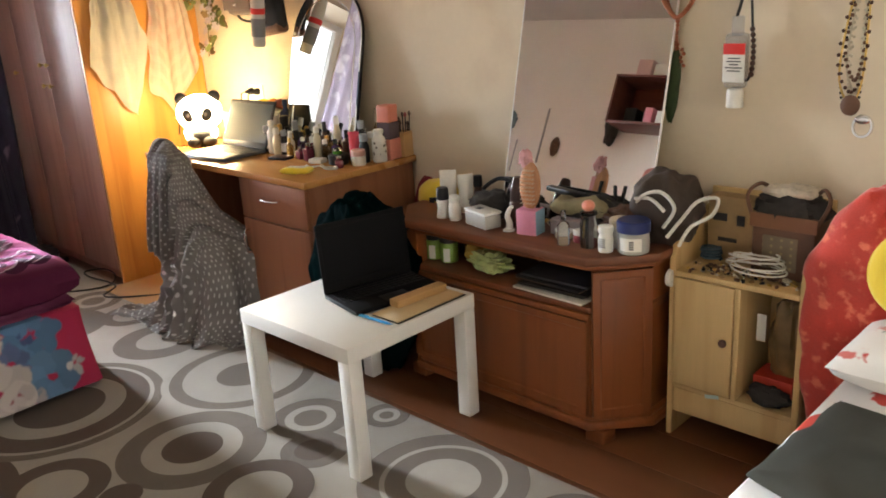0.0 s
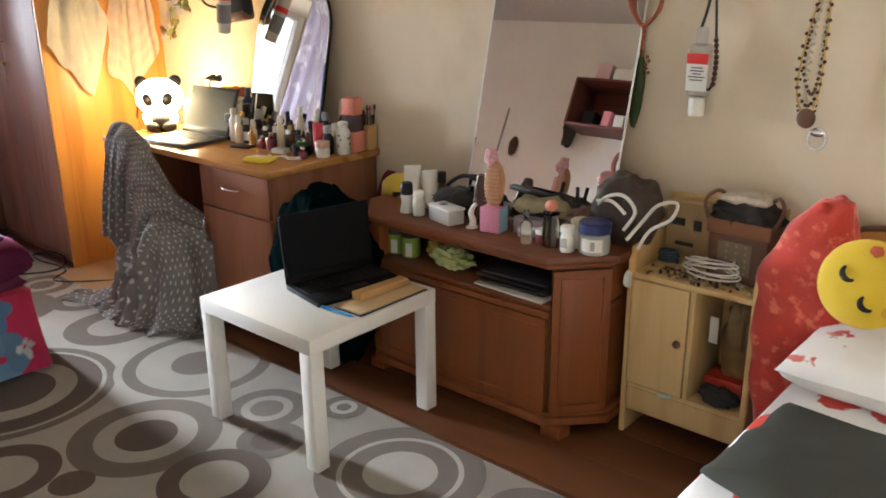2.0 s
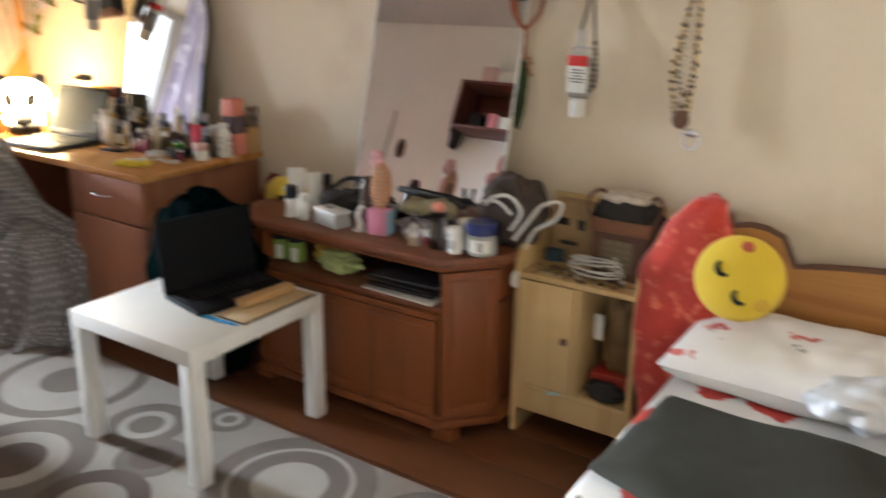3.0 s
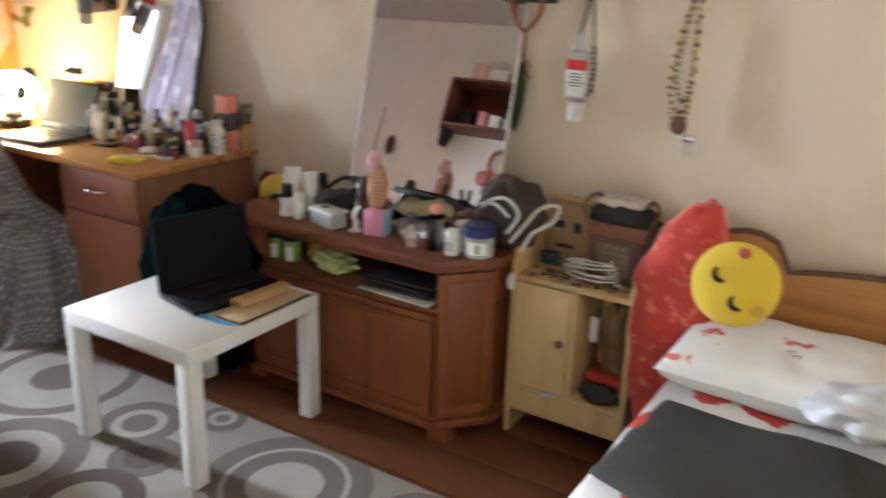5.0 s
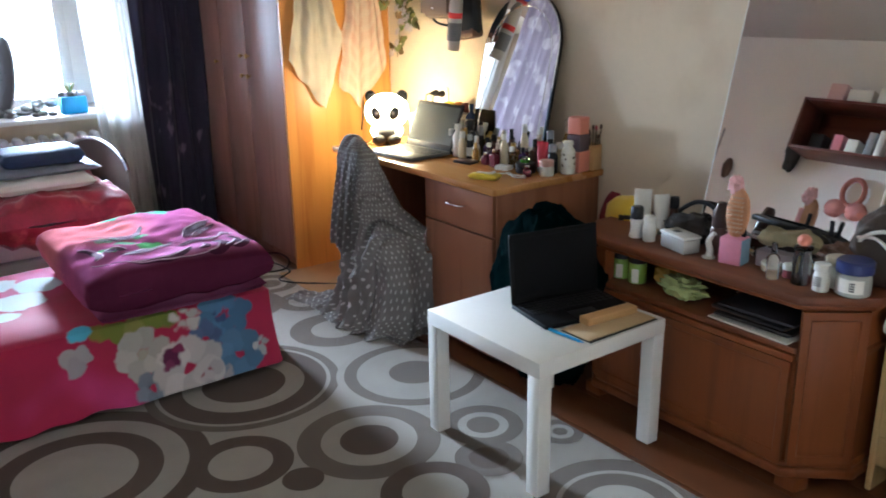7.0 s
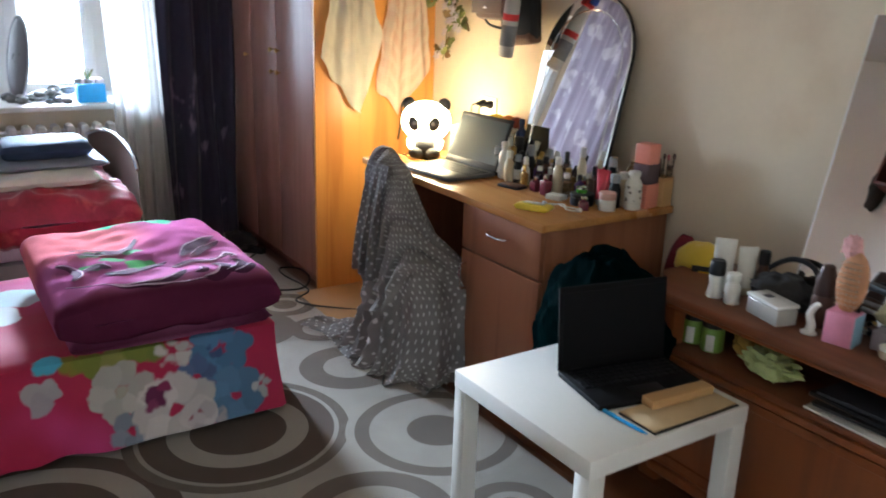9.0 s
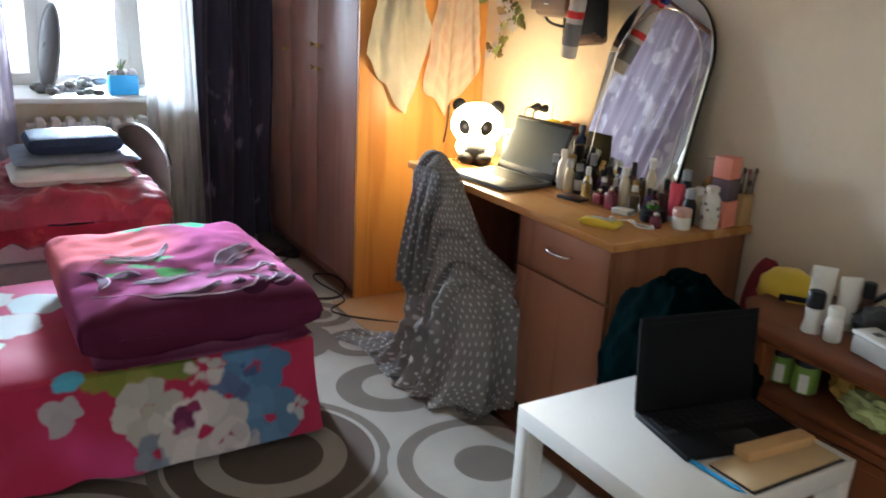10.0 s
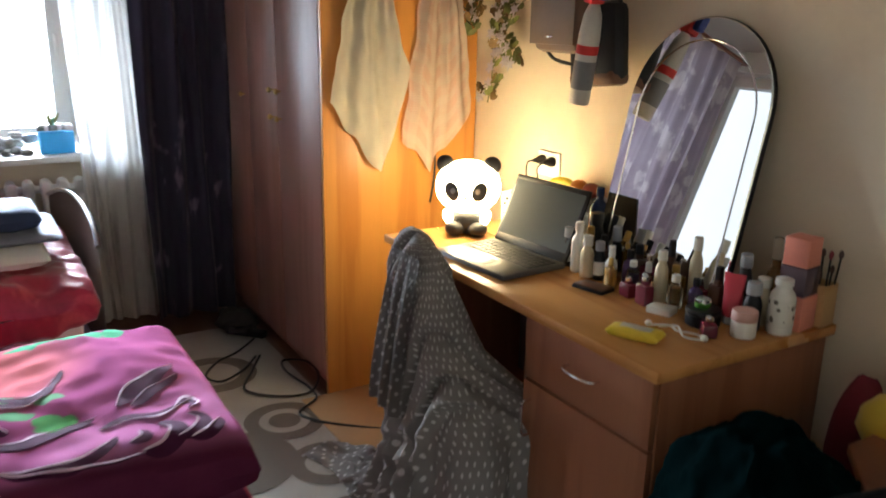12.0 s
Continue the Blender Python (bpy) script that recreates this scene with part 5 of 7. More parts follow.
# packs with fruit standing behind the laptop
part_box = thing("storage_box", "pale plastic storage box behind the laptop", "box", (-3.10, 2.06, DESK_Z), 0)
part("body", box(-0.10, 0.10, -0.05, 0.05, 0, 0.150, 0.008), M_BOTTLEW, part_box)
part("lid", box(-0.103, 0.103, -0.053, 0.053, 0.1505, 0.162, 0.004), M_BOTTLEW, part_box)
for nm, lab, x, col in (("banana", "yellow banana lying on the storage box", -0.07, (0.70, 0.52, 0.03)), ("tangerine", "orange tangerine on the storage box", 0.015, (0.62, 0.22, 0.03)), ("apple", "dark red apple on the storage box", 0.075, (0.22, 0.035, 0.02))):
    m = mat(nm + "_skin", col, 0.45, var=0.15, scale=14)
    if nm == "banana":
        b = tube(curve_points([(-0.06, 0, 0.012), (-0.03, 0.01, 0.02), (0.01, 0.014, 0.022), (0.05, 0.008, 0.016)], 18), lambda u: 0.004 + 0.014 * math.sin(math.pi * min(1, u * 0.9 + 0.08)) ** 0.6, 10)
    else:
        b = ellipsoid((0, 0, 0.024), (0.03, 0.03, 0.0245), 18, 12, 0.05)
    lone(nm, b, m, lab, "fruit", at=(-3.10 + x, 2.055, DESK_Z + 0.163))
bottle("dark blue glass bottle with narrow neck", 0.032, 0.215, M_BLUEBOTTLE, M_BLUEBOTTLE, (-2.955, 2.03, DESK_Z), 0.35, 0.12)
bottle("white ribbed cosmetic bottle beside the mirror", 0.03, 0.19, M_BOTTLEW, M_BOTTLEW, (-2.935, 2.075, DESK_Z), 0.7, 0.2)
bottle("black hair spray can beside the mirror", 0.022, 0.15, M_BLACK, M_BLACK, (-2.91, 1.985, DESK_Z), 0.8, 0.2)

# the front row, as it stands
yp = thing("wet_wipes", "yellow packet of wet wipes lying on the desk", "packet", (-2.385, 1.655, DESK_Z), 25)
part("wrapper", cushion(-0.065, 0.065, -0.028, 0.028, 0.0, 0.024, 18, 0.35, 0.003, 20), mat("yellow_film", (0.70, 0.53, 0.04), 0.3, var=0.15, scale=16, bump=0.3), yp)
part("flap", box(-0.035, 0.04, -0.012, 0.012, 0.0235, 0.0262, 0.001), mat("silver_film", (0.6, 0.6, 0.58), 0.3, metal=0.5), yp, "silvery flap")
cp = thing("compact", "small white square compact box", "box", (-2.475, 1.83, DESK_Z), 18)
part("body", box(-0.032, 0.032, -0.024, 0.024, 0, 0.012, 0.003), M_BOTTLEW, cp)
part("lid", box(-0.032, 0.032, -0.024, 0.024, 0.0124, 0.018, 0.003), M_BOTTLEW, cp)
jar("low black pot with clear green lid", 0.042, 0.042, M_BLACK, M_BLACK, (-2.37, 1.86, DESK_Z), 0.3)
jar("small green glass pot on the black pot", 0.020, 0.022, mat("green_glass", (0.12, 0.38, 0.06), 0.15, glass=0.4, var=0.1, bump=0), M_GLASS, (-2.375, 1.86, DESK_Z + 0.0425), 0.4)
jar("white cream jar with pale pink lid", 0.029, 0.064, M_BOTTLEW, mat("blush_plastic", (0.62, 0.36, 0.30), 0.4), (-2.27, 1.885, DESK_Z), 0.38, M_BOTTLEW)
cream_tube("red hand cream tube standing on its cap", 0.05, 0.125, mat("crimson_plastic", (0.55, 0.045, 0.07), 0.3), M_BOTTLEW, (-2.345, 1.93, DESK_Z), 20)
fb = bottle("white floral-printed lotion bottle", 0.030, 0.135, M_BOTTLEW, M_BOTTLEW, (-2.245, 1.98, DESK_Z), 0.6, 0.12)
part("print", lathe([(0.0304, 0.02), (0.0306, 0.0205), (0.0306, 0.085), (0.0304, 0.0855)], 20), dots(mat("floral_print", (0.66, 0.64, 0.58), 0.4), 0.02, 0.006, (0.12, 0.10, 0.08), "Object", 1.0), fb)
bottle("tall clear spray bottle with amber liquid", 0.022, 0.205, M_AMBER, M_GLASS, (-2.325, 2.05, DESK_Z), 0.5, 0.28)
oz = thing("organiser", "coral and clear acrylic cosmetics organiser", "organiser", (-2.255, 2.045, DESK_Z), 8)
part("tray", box(-0.035, 0.035, -0.035, 0.035, 0, 0.085, 0.003), M_CORAL, oz, "coral lower box")
part("middle", box(-0.033, 0.033, -0.033, 0.033, 0.0855, 0.155, 0.003), mat("smoky_acrylic", (0.16, 0.11, 0.13), 0.15, glass=0.3), oz)
part("top_box", box(-0.032, 0.032, -0.03, 0.03, 0.1555, 0.225, 0.003), M_CORAL, oz)
bh = thing("brush_holder", "square wooden holder full of make-up brushes", "holder", (-2.245, 2.118, DESK_Z), 5)
for s in ((-0.03, 0.03, -0.03, -0.026), (-0.03, 0.03, 0.022, 0.026), (-0.03, -0.026, -0.026, 0.022), (0.026, 0.03, -0.026, 0.022)):
    part("side", box(*s, 0, 0.105, 0.001), M_TANW, bh)
_r = random.Random(5)
for _k in range(9):
    x, y = _r.uniform(-0.022, 0.022), _r.uniform(-0.02, 0.016)
    tx, ty = x * 1.7, min(y * 1.7, 0.022)
    h = _r.uniform(0.12, 0.175)
    b = part("brush", tube([(x, y, 0.004), (tx, ty, h)], 0.0028, 6), M_BLACK, bh)
    part("tuft", ellipsoid((tx, ty, h + 0.008), (0.006, 0.006, 0.012), 8, 6), mat("tuft%d" % (_k % 3), ((0.30, 0.05, 0.06), (0.10, 0.06, 0.05), (0.45, 0.30, 0.26))[_k % 3], 0.9) if _k < 3 else M_BROWNB, b)
wc = thing("earphones", "tangled white earphones on the desk edge", "earphones", (-2.35, 1.755, DESK_Z))
part("cord", tube(curve_points([(-0.07, -0.02, 0.004), (-0.04, 0.015, 0.006), (0, 0.0, 0.009), (0.03, 0.03, 0.005), (0.06, 0.02, 0.004), (0.03, -0.01, 0.007), (-0.02, 0.02, 0.010), (-0.05, -0.01, 0.005)], 48), 0.0028, 6), M_WCABLE, wc)
for _x, _y in ((-0.072, -0.022), (0.062, 0.022)):
    part("earbud", ellipsoid((_x, _y, 0.008), (0.010, 0.008, 0.008), 12, 8), M_WCABLE, wc)

# the crowd of bottles behind it
KINDS = [
    ("clear glass perfume bottle with gilt cap", M_AMBER, M_BRASS, (0.017, 0.026), (0.07, 0.12), 0.35, "square"),
    ("small white plastic lotion bottle", M_BOTTLEW, M_BOTTLEW, (0.016, 0.022), (0.10, 0.16), 0.5, "round"),
    ("dark square glass perfume bottle", M_BROWNB, M_BLACK, (0.017, 0.025), (0.07, 0.12), 0.4, "square"),
    ("clear square glass perfume bottle", M_GLASS, M_BOTTLEW, (0.018, 0.025), (0.08, 0.13), 0.4, "square"),
    ("cream-coloured plastic cosmetic bottle", mat("ivory_plastic", (0.62, 0.53, 0.36), 0.35), M_BOTTLEW, (0.016, 0.023), (0.09, 0.15), 0.6, "round"),
    ("black deodorant bottle with grey cap", M_BLACK, M_GREYP, (0.016, 0.022), (0.10, 0.14), 0.7, "round"),
    ("dark violet glass perfume bottle", mat("violet_glass", (0.06, 0.03, 0.09), 0.12, var=0.1, bump=0), M_BLACK, (0.018, 0.024), (0.07, 0.11), 0.4, "round"),
    ("small wine-red perfume bottle", mat("wine_glass", (0.14, 0.02, 0.035), 0.12, var=0.1, bump=0), M_CHROME, (0.017, 0.026), (0.05, 0.09), 0.35, "square"),
]
placed = [(-2.385, 1.655, 0.06), (-2.475, 1.83, 0.035), (-2.37, 1.86, 0.045), (-2.27, 1.885, 0.032), (-2.345, 1.93, 0.028), (-2.245, 1.98, 0.033), (-2.325, 2.05, 0.025), (-2.955, 2.03, 0.034), (-2.935, 2.075, 0.032), (-2.91, 1.985, 0.024)]
_r = random.Random(11)
KINDS += [k for k in KINDS if k[1] is M_GLASS]
_n = 0
for _try in range(4000):
    x, y = _r.uniform(-2.92, -2.29), _r.uniform(1.80, 2.04)
    if y < 1.86 - (x + 2.86) * 0.10 or y > 1.97 and -2.93 < x < -2.40:
        continue
    lab, body, cap, rr, hh, neck, shape = _r.choice(KINDS)
    r, h = _r.uniform(*rr), _r.uniform(*hh)
    if any((x - a) ** 2 + (y - b) ** 2 < (r + c) ** 2 * 0.98 for a, b, c in placed):
        continue
    placed.append((x, y, r))
    bottle(lab, r, h * (0.8 + 0.5 * (y - 1.80) / 0.2), body, cap, (x, y, DESK_Z), neck, _r.uniform(0.18, 0.32), M_BOTTLEW if body in (M_BLACK, M_BROWNB) and _r.random() < 0.4 and shape == "round" else None, _r.uniform(-40, 40), "cosmetics on the desk", shape=shape)
    _n += 1
    if _n >= 70:
        break
tr = thing("make_up_tray", "dark flat make-up palette among the bottles", "palette", (-2.70, 1.80, DESK_Z), 12)
part("base", box(-0.05, 0.05, -0.03, 0.03, 0, 0.008, 0.002), M_BLACK, tr)
part("lid", box(-0.048, 0.048, -0.028, 0.028, 0.0085, 0.012, 0.002), M_BROWNB, tr)

# ---- on the wall above the desk
so = thing("socket", "white double wall socket with black plugs", "socket", (-3.37, 2.159, 0.955))
part("plate", box(-0.062, 0.062, -0.010, 0, -0.045, 0.045, 0.004), M_WHITE, so)
for s in (-1, 1):
    part("plug", join(moved(lathe([(0.017, 0), (0.018, 0.012), (0.010, 0.030), (0.006, 0.045)], 14), pose(s * 0.027, -0.0102, 0.012, 90))), M_BLACK, so, "black plug")
part("cord", tube(curve_points([(-0.027, -0.055, 0.012), (-0.05, -0.065, 0.0), (-0.07, -0.05, -0.06), (-0.075, -0.03, -0.14), (-0.08, -0.03, -0.20)], 24), 0.003, 6), M_CABLE, so)
part("cord", tube(curve_points([(0.027, -0.055, 0.012), (0.01, -0.065, -0.01), (0.0, -0.05, -0.06), (0.0, -0.03, -0.20)], 24), 0.003, 6), M_CABLE, so)

hb = thing("handbag", "taupe leather handbag hanging from the rack", "bag", (-3.135, 1.985, 1.350))
part("body", box(-0.105, 0.105, -0.03, 0.045, 0, 0.19, 0.028), M_TAUPEBAG, hb)
part("flap", box(-0.107, 0.107, -0.038, -0.028, 0.025, 0.192, 0.004), M_TAUPEBAG, hb)
part("clasp", box(-0.018, 0.012, -0.043, -0.037, 0.045, 0.051, 0.001), M_CHROME, hb, "small bright clasp")
part("strap", tube(curve_points([(-0.10, 0, 0.18), (-0.06, 0.015, 0.32), (0.0, 0.035, 0.459), (0.06, 0.015, 0.32), (0.10, 0, 0.18)], 30), 0.007, 6), M_DARKCLOTH, hb)
hb2 = thing("shoulder_bag", "black and tan shoulder bag hanging from the rack", "bag", (-3.01, 2.055, 1.262))
part("body", moved(box(-0.125, 0.095, -0.035, 0.035, 0, 0.24, 0.032), pose(0, 0, 0, 0, -6)), M_BLACK, hb2)
part("base", moved(box(-0.118, 0.088, -0.038, 0.036, -0.006, 0.045, 0.02), pose(0, 0, 0, 0, -6)), M_BROWNL, hb2, "tan leather bottom")
part("strap", tube(curve_points([(-0.28, -0.02, 0.12), (-0.18, -0.05, 0.07), (-0.08, -0.05, 0.055), (0.0, -0.04, 0.05)], 20), 0.006, 6), M_BLACK, hb2)
part("strap", tube(curve_points([(-0.08, 0, 0.22), (-0.03, -0.02, 0.42), (-0.01, -0.035, 0.547), (0.02, -0.02, 0.42), (0.06, 0, 0.22)], 20), 0.007, 6), M_BLACK, hb2)
hk = thing("hanging_bottle", "white spray bottle with red band hung by a string", "bottle", (-2.992, 1.953, 1.212), 0)
tl = pose(0, 0, 0, 0, 9)
part("body", moved(lathe([(0.028, 0), (0.031, 0.006), (0.031, 0.20), (0.026, 0.255), (0.014, 0.285), (0.013, 0.29)], 20), tl), mat("frosted_plastic", (0.55, 0.52, 0.46), 0.35), hk)
part("label", moved(lathe([(0.0314, 0.045), (0.0317, 0.046), (0.0317, 0.125), (0.0314, 0.126)], 20), tl), mat("grey_label", (0.20, 0.20, 0.20), 0.5), hk, "grey printed label")
part("band", moved(lathe([(0.0315, 0.145), (0.0320, 0.146), (0.0320, 0.170), (0.0315, 0.171)], 20), tl), M_LABELRED, hk, "red band")
part("trigger", moved(join(box(-0.02, 0.022, -0.03, 0.02, 0.285, 0.345, 0.008)), tl), M_LABELRED, hk, "red spray head")
part("nozzle", moved(box(0.022, 0.05, -0.018, 0.012, 0.30, 0.35, 0.006), tl), mat("blue_nozzle", (0.03, 0.06, 0.30), 0.35), hk, "blue nozzle")
part("string", tube([(0.05, 0, 0.34), (0.055, 0.067, 0.597)], 0.002, 5), M_CABLE, hk)
rack = thing("coat_rack", "dark wooden coat rack bar above the desk", "coat rack", (-3.02, 2.02, 1.80))
part("bar", tube([(-0.24, 0, 0), (0.20, 0, 0)], 0.009, 10), M_TVX, rack)
for _x in (-0.20, 0.16):
    part("bracket", box(_x - 0.01, _x + 0.01, 0.006, 0.139, -0.008, 0.008), M_TVX, rack)


def leaf_blade(s):
    pts = [(0, 0), (0.22, 0.20), (0.30, 0.50), (0.22, 0.66), (0.26, 0.80), (0.0, 1.0), (-0.26, 0.80), (-0.22, 0.66), (-0.30, 0.50), (-0.22, 0.20)]
    bm = bmesh.new()
    c = bm.verts.new((0, 0.5 * s, 0.05 * s))
    vs = [bm.verts.new((x * s, y * s, -0.10 * s * abs(x))) for x, y in pts]
    for i in range(len(vs)):
        bm.faces.new((c, vs[i], vs[(i + 1) % len(vs)]))
    return bm


M_DRYLEAF = mat("olive_brown_leaf", (0.17, 0.105, 0.035), 0.65, var=0.3, scale=30)
vine = thing("artificial_vine", "artificial trailing vine with pale blossoms on the wall", "plant", (0, 0, 0))
_r = random.Random(3)
STEMS = [[(-3.80, 2.13, 1.60), (-3.80, 2.12, 1.50), (-3.84, 2.11, 1.44), (-3.86, 2.11, 1.39)],
         [(-3.42, 2.12, 1.56), (-3.50, 2.10, 1.50), (-3.57, 2.10, 1.44), (-3.60, 2.09, 1.35), (-3.66, 2.10, 1.29), (-3.69, 2.11, 1.21), (-3.71, 2.11, 1.14)],
         [(-3.62, 2.13, 1.60), (-3.63, 2.11, 1.50), (-3.62, 2.10, 1.42), (-3.56, 2.09, 1.33), (-3.50, 2.10, 1.30)]]
for st in STEMS:
    pts = curve_points(st, 36)
    part("stem", tube(pts, 0.0022, 5), M_LEAF, vine)
    last = len(pts) - 1
    for k in range(len(pts)):
        bare = st is STEMS[1] and 24 < k < 31
        if bare or _r.random() < 0.12:
            continue
        p = pts[k] + Vector((_r.uniform(-0.035, 0.035), _r.uniform(-0.02, 0.01), _r.uniform(-0.02, 0.02)))
        for q in range(2):
            part("leaf", moved(leaf_blade(_r.uniform(0.030, 0.060)), Matrix.Translation(p) @ pose(0, 0, 0, _r.uniform(40, 130), _r.uniform(-60, 60), _r.uniform(0, 360))), (M_LEAF, M_DRYLEAF)[_r.random() < 0.35], vine)
        if _r.random() < 0.35:
            a = _r.uniform(0, 6)
            part("blossom", join(*[moved(ellipsoid((0, 0.012, 0), (0.006, 0.015, 0.002), 8, 5), Matrix.Translation(p + Vector((0, -0.02, 0))) @ pose(0, 0, 0, 70, 0, 0) @ pose(0, 0, 0, 0, 0, z * 60 + a * 20)) for z in range(6)]), M_PETAL, vine, "pale pink blossom")


# ---- cloths hung on the wardrobe side
def hung_cloth(name, label, category, material, ytop, ztop, y0, y1, z_corner, z_tip, y_tip, seed):
    ob = thing(name, label, category, (0, 0, 0))

    def f(u, v):
        z_low = (z_corner + (z_tip - z_corner) * (u / y_tip)) if u < y_tip else (z_tip + (z_corner + 0.10 - z_tip) * ((u - y_tip) / (1 - y_tip)))
        z = ztop + (z_low - ztop) * v
        k = max(0.0, min(1.0, (ztop - z) / (ztop - z_corner)))
        spread = 0.10 + 0.90 * k ** 0.8
        y = ytop + ((y0 + (y1 - y0) * u) - ytop) * spread
        d = 0.032 + 0.016 * math.sin(u * 13 + seed + 0.9 * math.sin(v * 3)) * (1 - 0.25 * k) + 0.005 * math.sin(u * 29 + seed * 2 + v * 3) + 0.008 * noise.noise(Vector((u * 5, v * 6, seed)))
        y += 0.012 * math.sin(v * 7 + seed) * u * k + 0.010 * noise.noise(Vector((v * 8, u * 3, seed + 2)))
        return (-3.858 + max(0.006, d), min(y, 2.150), z + 0.012 * v * math.sin(u * 21 + seed))
    part("cloth", sheet(f, 70, 60, y1 - y0, ztop - z_corner, thick=0.003), material, ob)
    part("hook", tube(curve_points([(-3.859, ytop, ztop + 0.02), (-3.83, ytop, ztop + 0.01), (-3.825, ytop, ztop + 0.04)], 12), 0.004, 6), M_CHROME, ob)


hung_cloth("towel", "grey cotton towel hanging from a hook", "towel", M_GREYTOWEL, 1.675, 1.80, 1.515, 1.835, 1.14, 0.87, 0.62, 1.0)
hung_cloth("towel", "peach checked kitchen cloth hanging from a hook", "towel", M_PEACH, 1.97, 1.86, 1.815, 2.14, 1.00, 0.88, 0.34, 4.0)
lone("hanging_strap", tube(curve_points([(-3.845, 1.93, 1.05), (-3.84, 1.955, 0.95), (-3.845, 1.96, 0.85), (-3.85, 1.945, 0.74)], 20), 0.004, 6), M_CABLE, "dark cord hanging down the wardrobe side", "cord")

# ---- on the low table
laptop("open black laptop seen on the white table", (-1.765, 1.465, 0.4505), 79, 0.345, 0.215, 0.235, 6, M_MATTBLACK, M_MATTBLACK, glass_mat=M_MATTBLACK)
bk = thing("booklet", "open paper booklet with a dark edge on the table", "booklet", (-1.495, 1.45, 0.4505), 0)
part("cover", box(-0.065, 0.060, -0.155, 0.15, 0, 0.0025, 0.0005), M_BLACK, bk, "dark cover")
part("page", box(-0.066, 0.052, -0.152, 0.147, 0.0028, 0.006, 0.001), mat("tan_paper", (0.56, 0.40, 0.22), 0.8, var=0.1), bk, "tan paper page")
lone("wooden_block", box(-0.022, 0.022, -0.10, 0.11, 0, 0.024, 0.003), M_TANW, "narrow wooden block on the booklet", "block", at=(-1.535, 1.475, 0.4568), turn=-4)
pn = thing("pen", "bright blue ballpoint pen on the white table", "pen", (-1.515, 1.272, 0.4555), 4)
part("barrel", tube([(-0.07, 0, 0), (0.055, 0, 0)], 0.0045, 8), M_BLUEP, pn)
part("tip", tube([(0.055, 0, 0), (0.072, 0, 0)], lambda u: 0.004 - 0.003 * u, 8), M_BLUEP, pn)
part("clip", box(-0.065, -0.03, -0.0015, 0.0015, 0.0045, 0.0065, 0.0003), M_BLUEP, pn)

# ---- on the television cabinet
ro = thing("roll_on", "white roll-on deodorant with black cap", "bottle", (-1.702, 1.786, TV_Z))
part("body", lathe([(0.024, 0), (0.025, 0.004), (0.019, 0.035), (0.022, 0.062), (0.021, 0.066)], 20), M_BOTTLEW, ro)
part("cap", lathe([(0.022, 0.0665), (0.023, 0.07), (0.022, 0.105), (0.018, 0.11)], 20), M_BLACK, ro, "black round cap")
bottle("small white plastic bottle with cap", 0.022, 0.09, M_BOTTLEW, M_BOTTLEW, (-1.639, 1.781, TV_Z), 0.75, 0.25)
cream_tube("tall white cream tube standing on its cap", 0.060, 0.155, M_BOTTLEW, M_BOTTLEW, (-1.738, 1.856, TV_Z), 40)
cream_tube("white cream tube standing on its cap", 0.056, 0.140, M_BOTTLEW, mat("ivory_cap", (0.55, 0.47, 0.33), 0.4), (-1.681, 1.887, TV_Z), 60)
bottle("slim dark brown plastic bottle", 0.017, 0.135, M_BROWNB, M_BLACK, (-1.644, 1.913, TV_Z), 0.8, 0.3)
tb = thing("clear_box", "clear plastic box holding white cotton things", "box", (-1.509, 1.781, TV_Z), -14)
part("body", box(-0.062, 0.062, -0.034, 0.034, 0, 0.048, 0.006), mat("milky_plastic", (0.62, 0.60, 0.56), 0.25, glass=0.35, var=0.1), tb)
part("lid", box(-0.064, 0.064, -0.036, 0.036, 0.0485, 0.058, 0.003), mat("milky_lid", (0.66, 0.65, 0.62), 0.25), tb)
part("label", box(-0.03, -0.005, -0.012, 0.012, 0.0582, 0.0588, 0), M_INK, tb)
bt = thing("brown_bottle", "dark brown shampoo bottle with rounded top", "bottle", (-1.415, 1.86, TV_Z))
part("body", lathe([(0.028, 0), (0.031, 0.006), (0.031, 0.075), (0.027, 0.085)], 22), M_BROWNB, bt)
part("cap", lathe([(0.0275, 0.0855), (0.028, 0.09), (0.026, 0.13), (0.016, 0.165), (0.010, 0.168)], 22), mat("brown_cap", (0.045, 0.018, 0.012), 0.35), bt, "tapering dark cap")
cu = thing("brush_cup", "pink and blue card cup with combs and brushes", "cup", (-1.316, 1.799, TV_Z), 10)
part("cup", box(-0.036, 0.036, -0.032, 0.032, 0, 0.085, 0.004), mat("pastel_pink_card", (0.66, 0.25, 0.36), 0.5), cu)
part("side", box(0.0363, 0.0375, -0.030, 0.030, 0.002, 0.083, 0), mat("pastel_blue_card", (0.25, 0.42, 0.55), 0.5), cu, "pale blue side")
hbr = part("hairbrush", moved(ellipsoid((0, 0, 0.055), (0.038, 0.012, 0.080), 26, 18), pose(0, 0, 0.105, 0, 3, 0)), mat("tan_bristle_wood", (0.46, 0.22, 0.11), 0.6, var=0.35, scale=60, stretch=(1, 1, 0.3)), cu, "oval orange wooden hairbrush")
for _i in range(5):
    for _j in range(9):
        x, z = (_i - 2) * 0.011, 0.105 + _j * 0.0135
        if (x / 0.036) ** 2 + ((z - 0.16) / 0.075) ** 2 < 1:
            part("bristle", tube([(x, -0.008, z), (x, -0.026, z)], 0.0013, 5), M_PEARL, hbr)
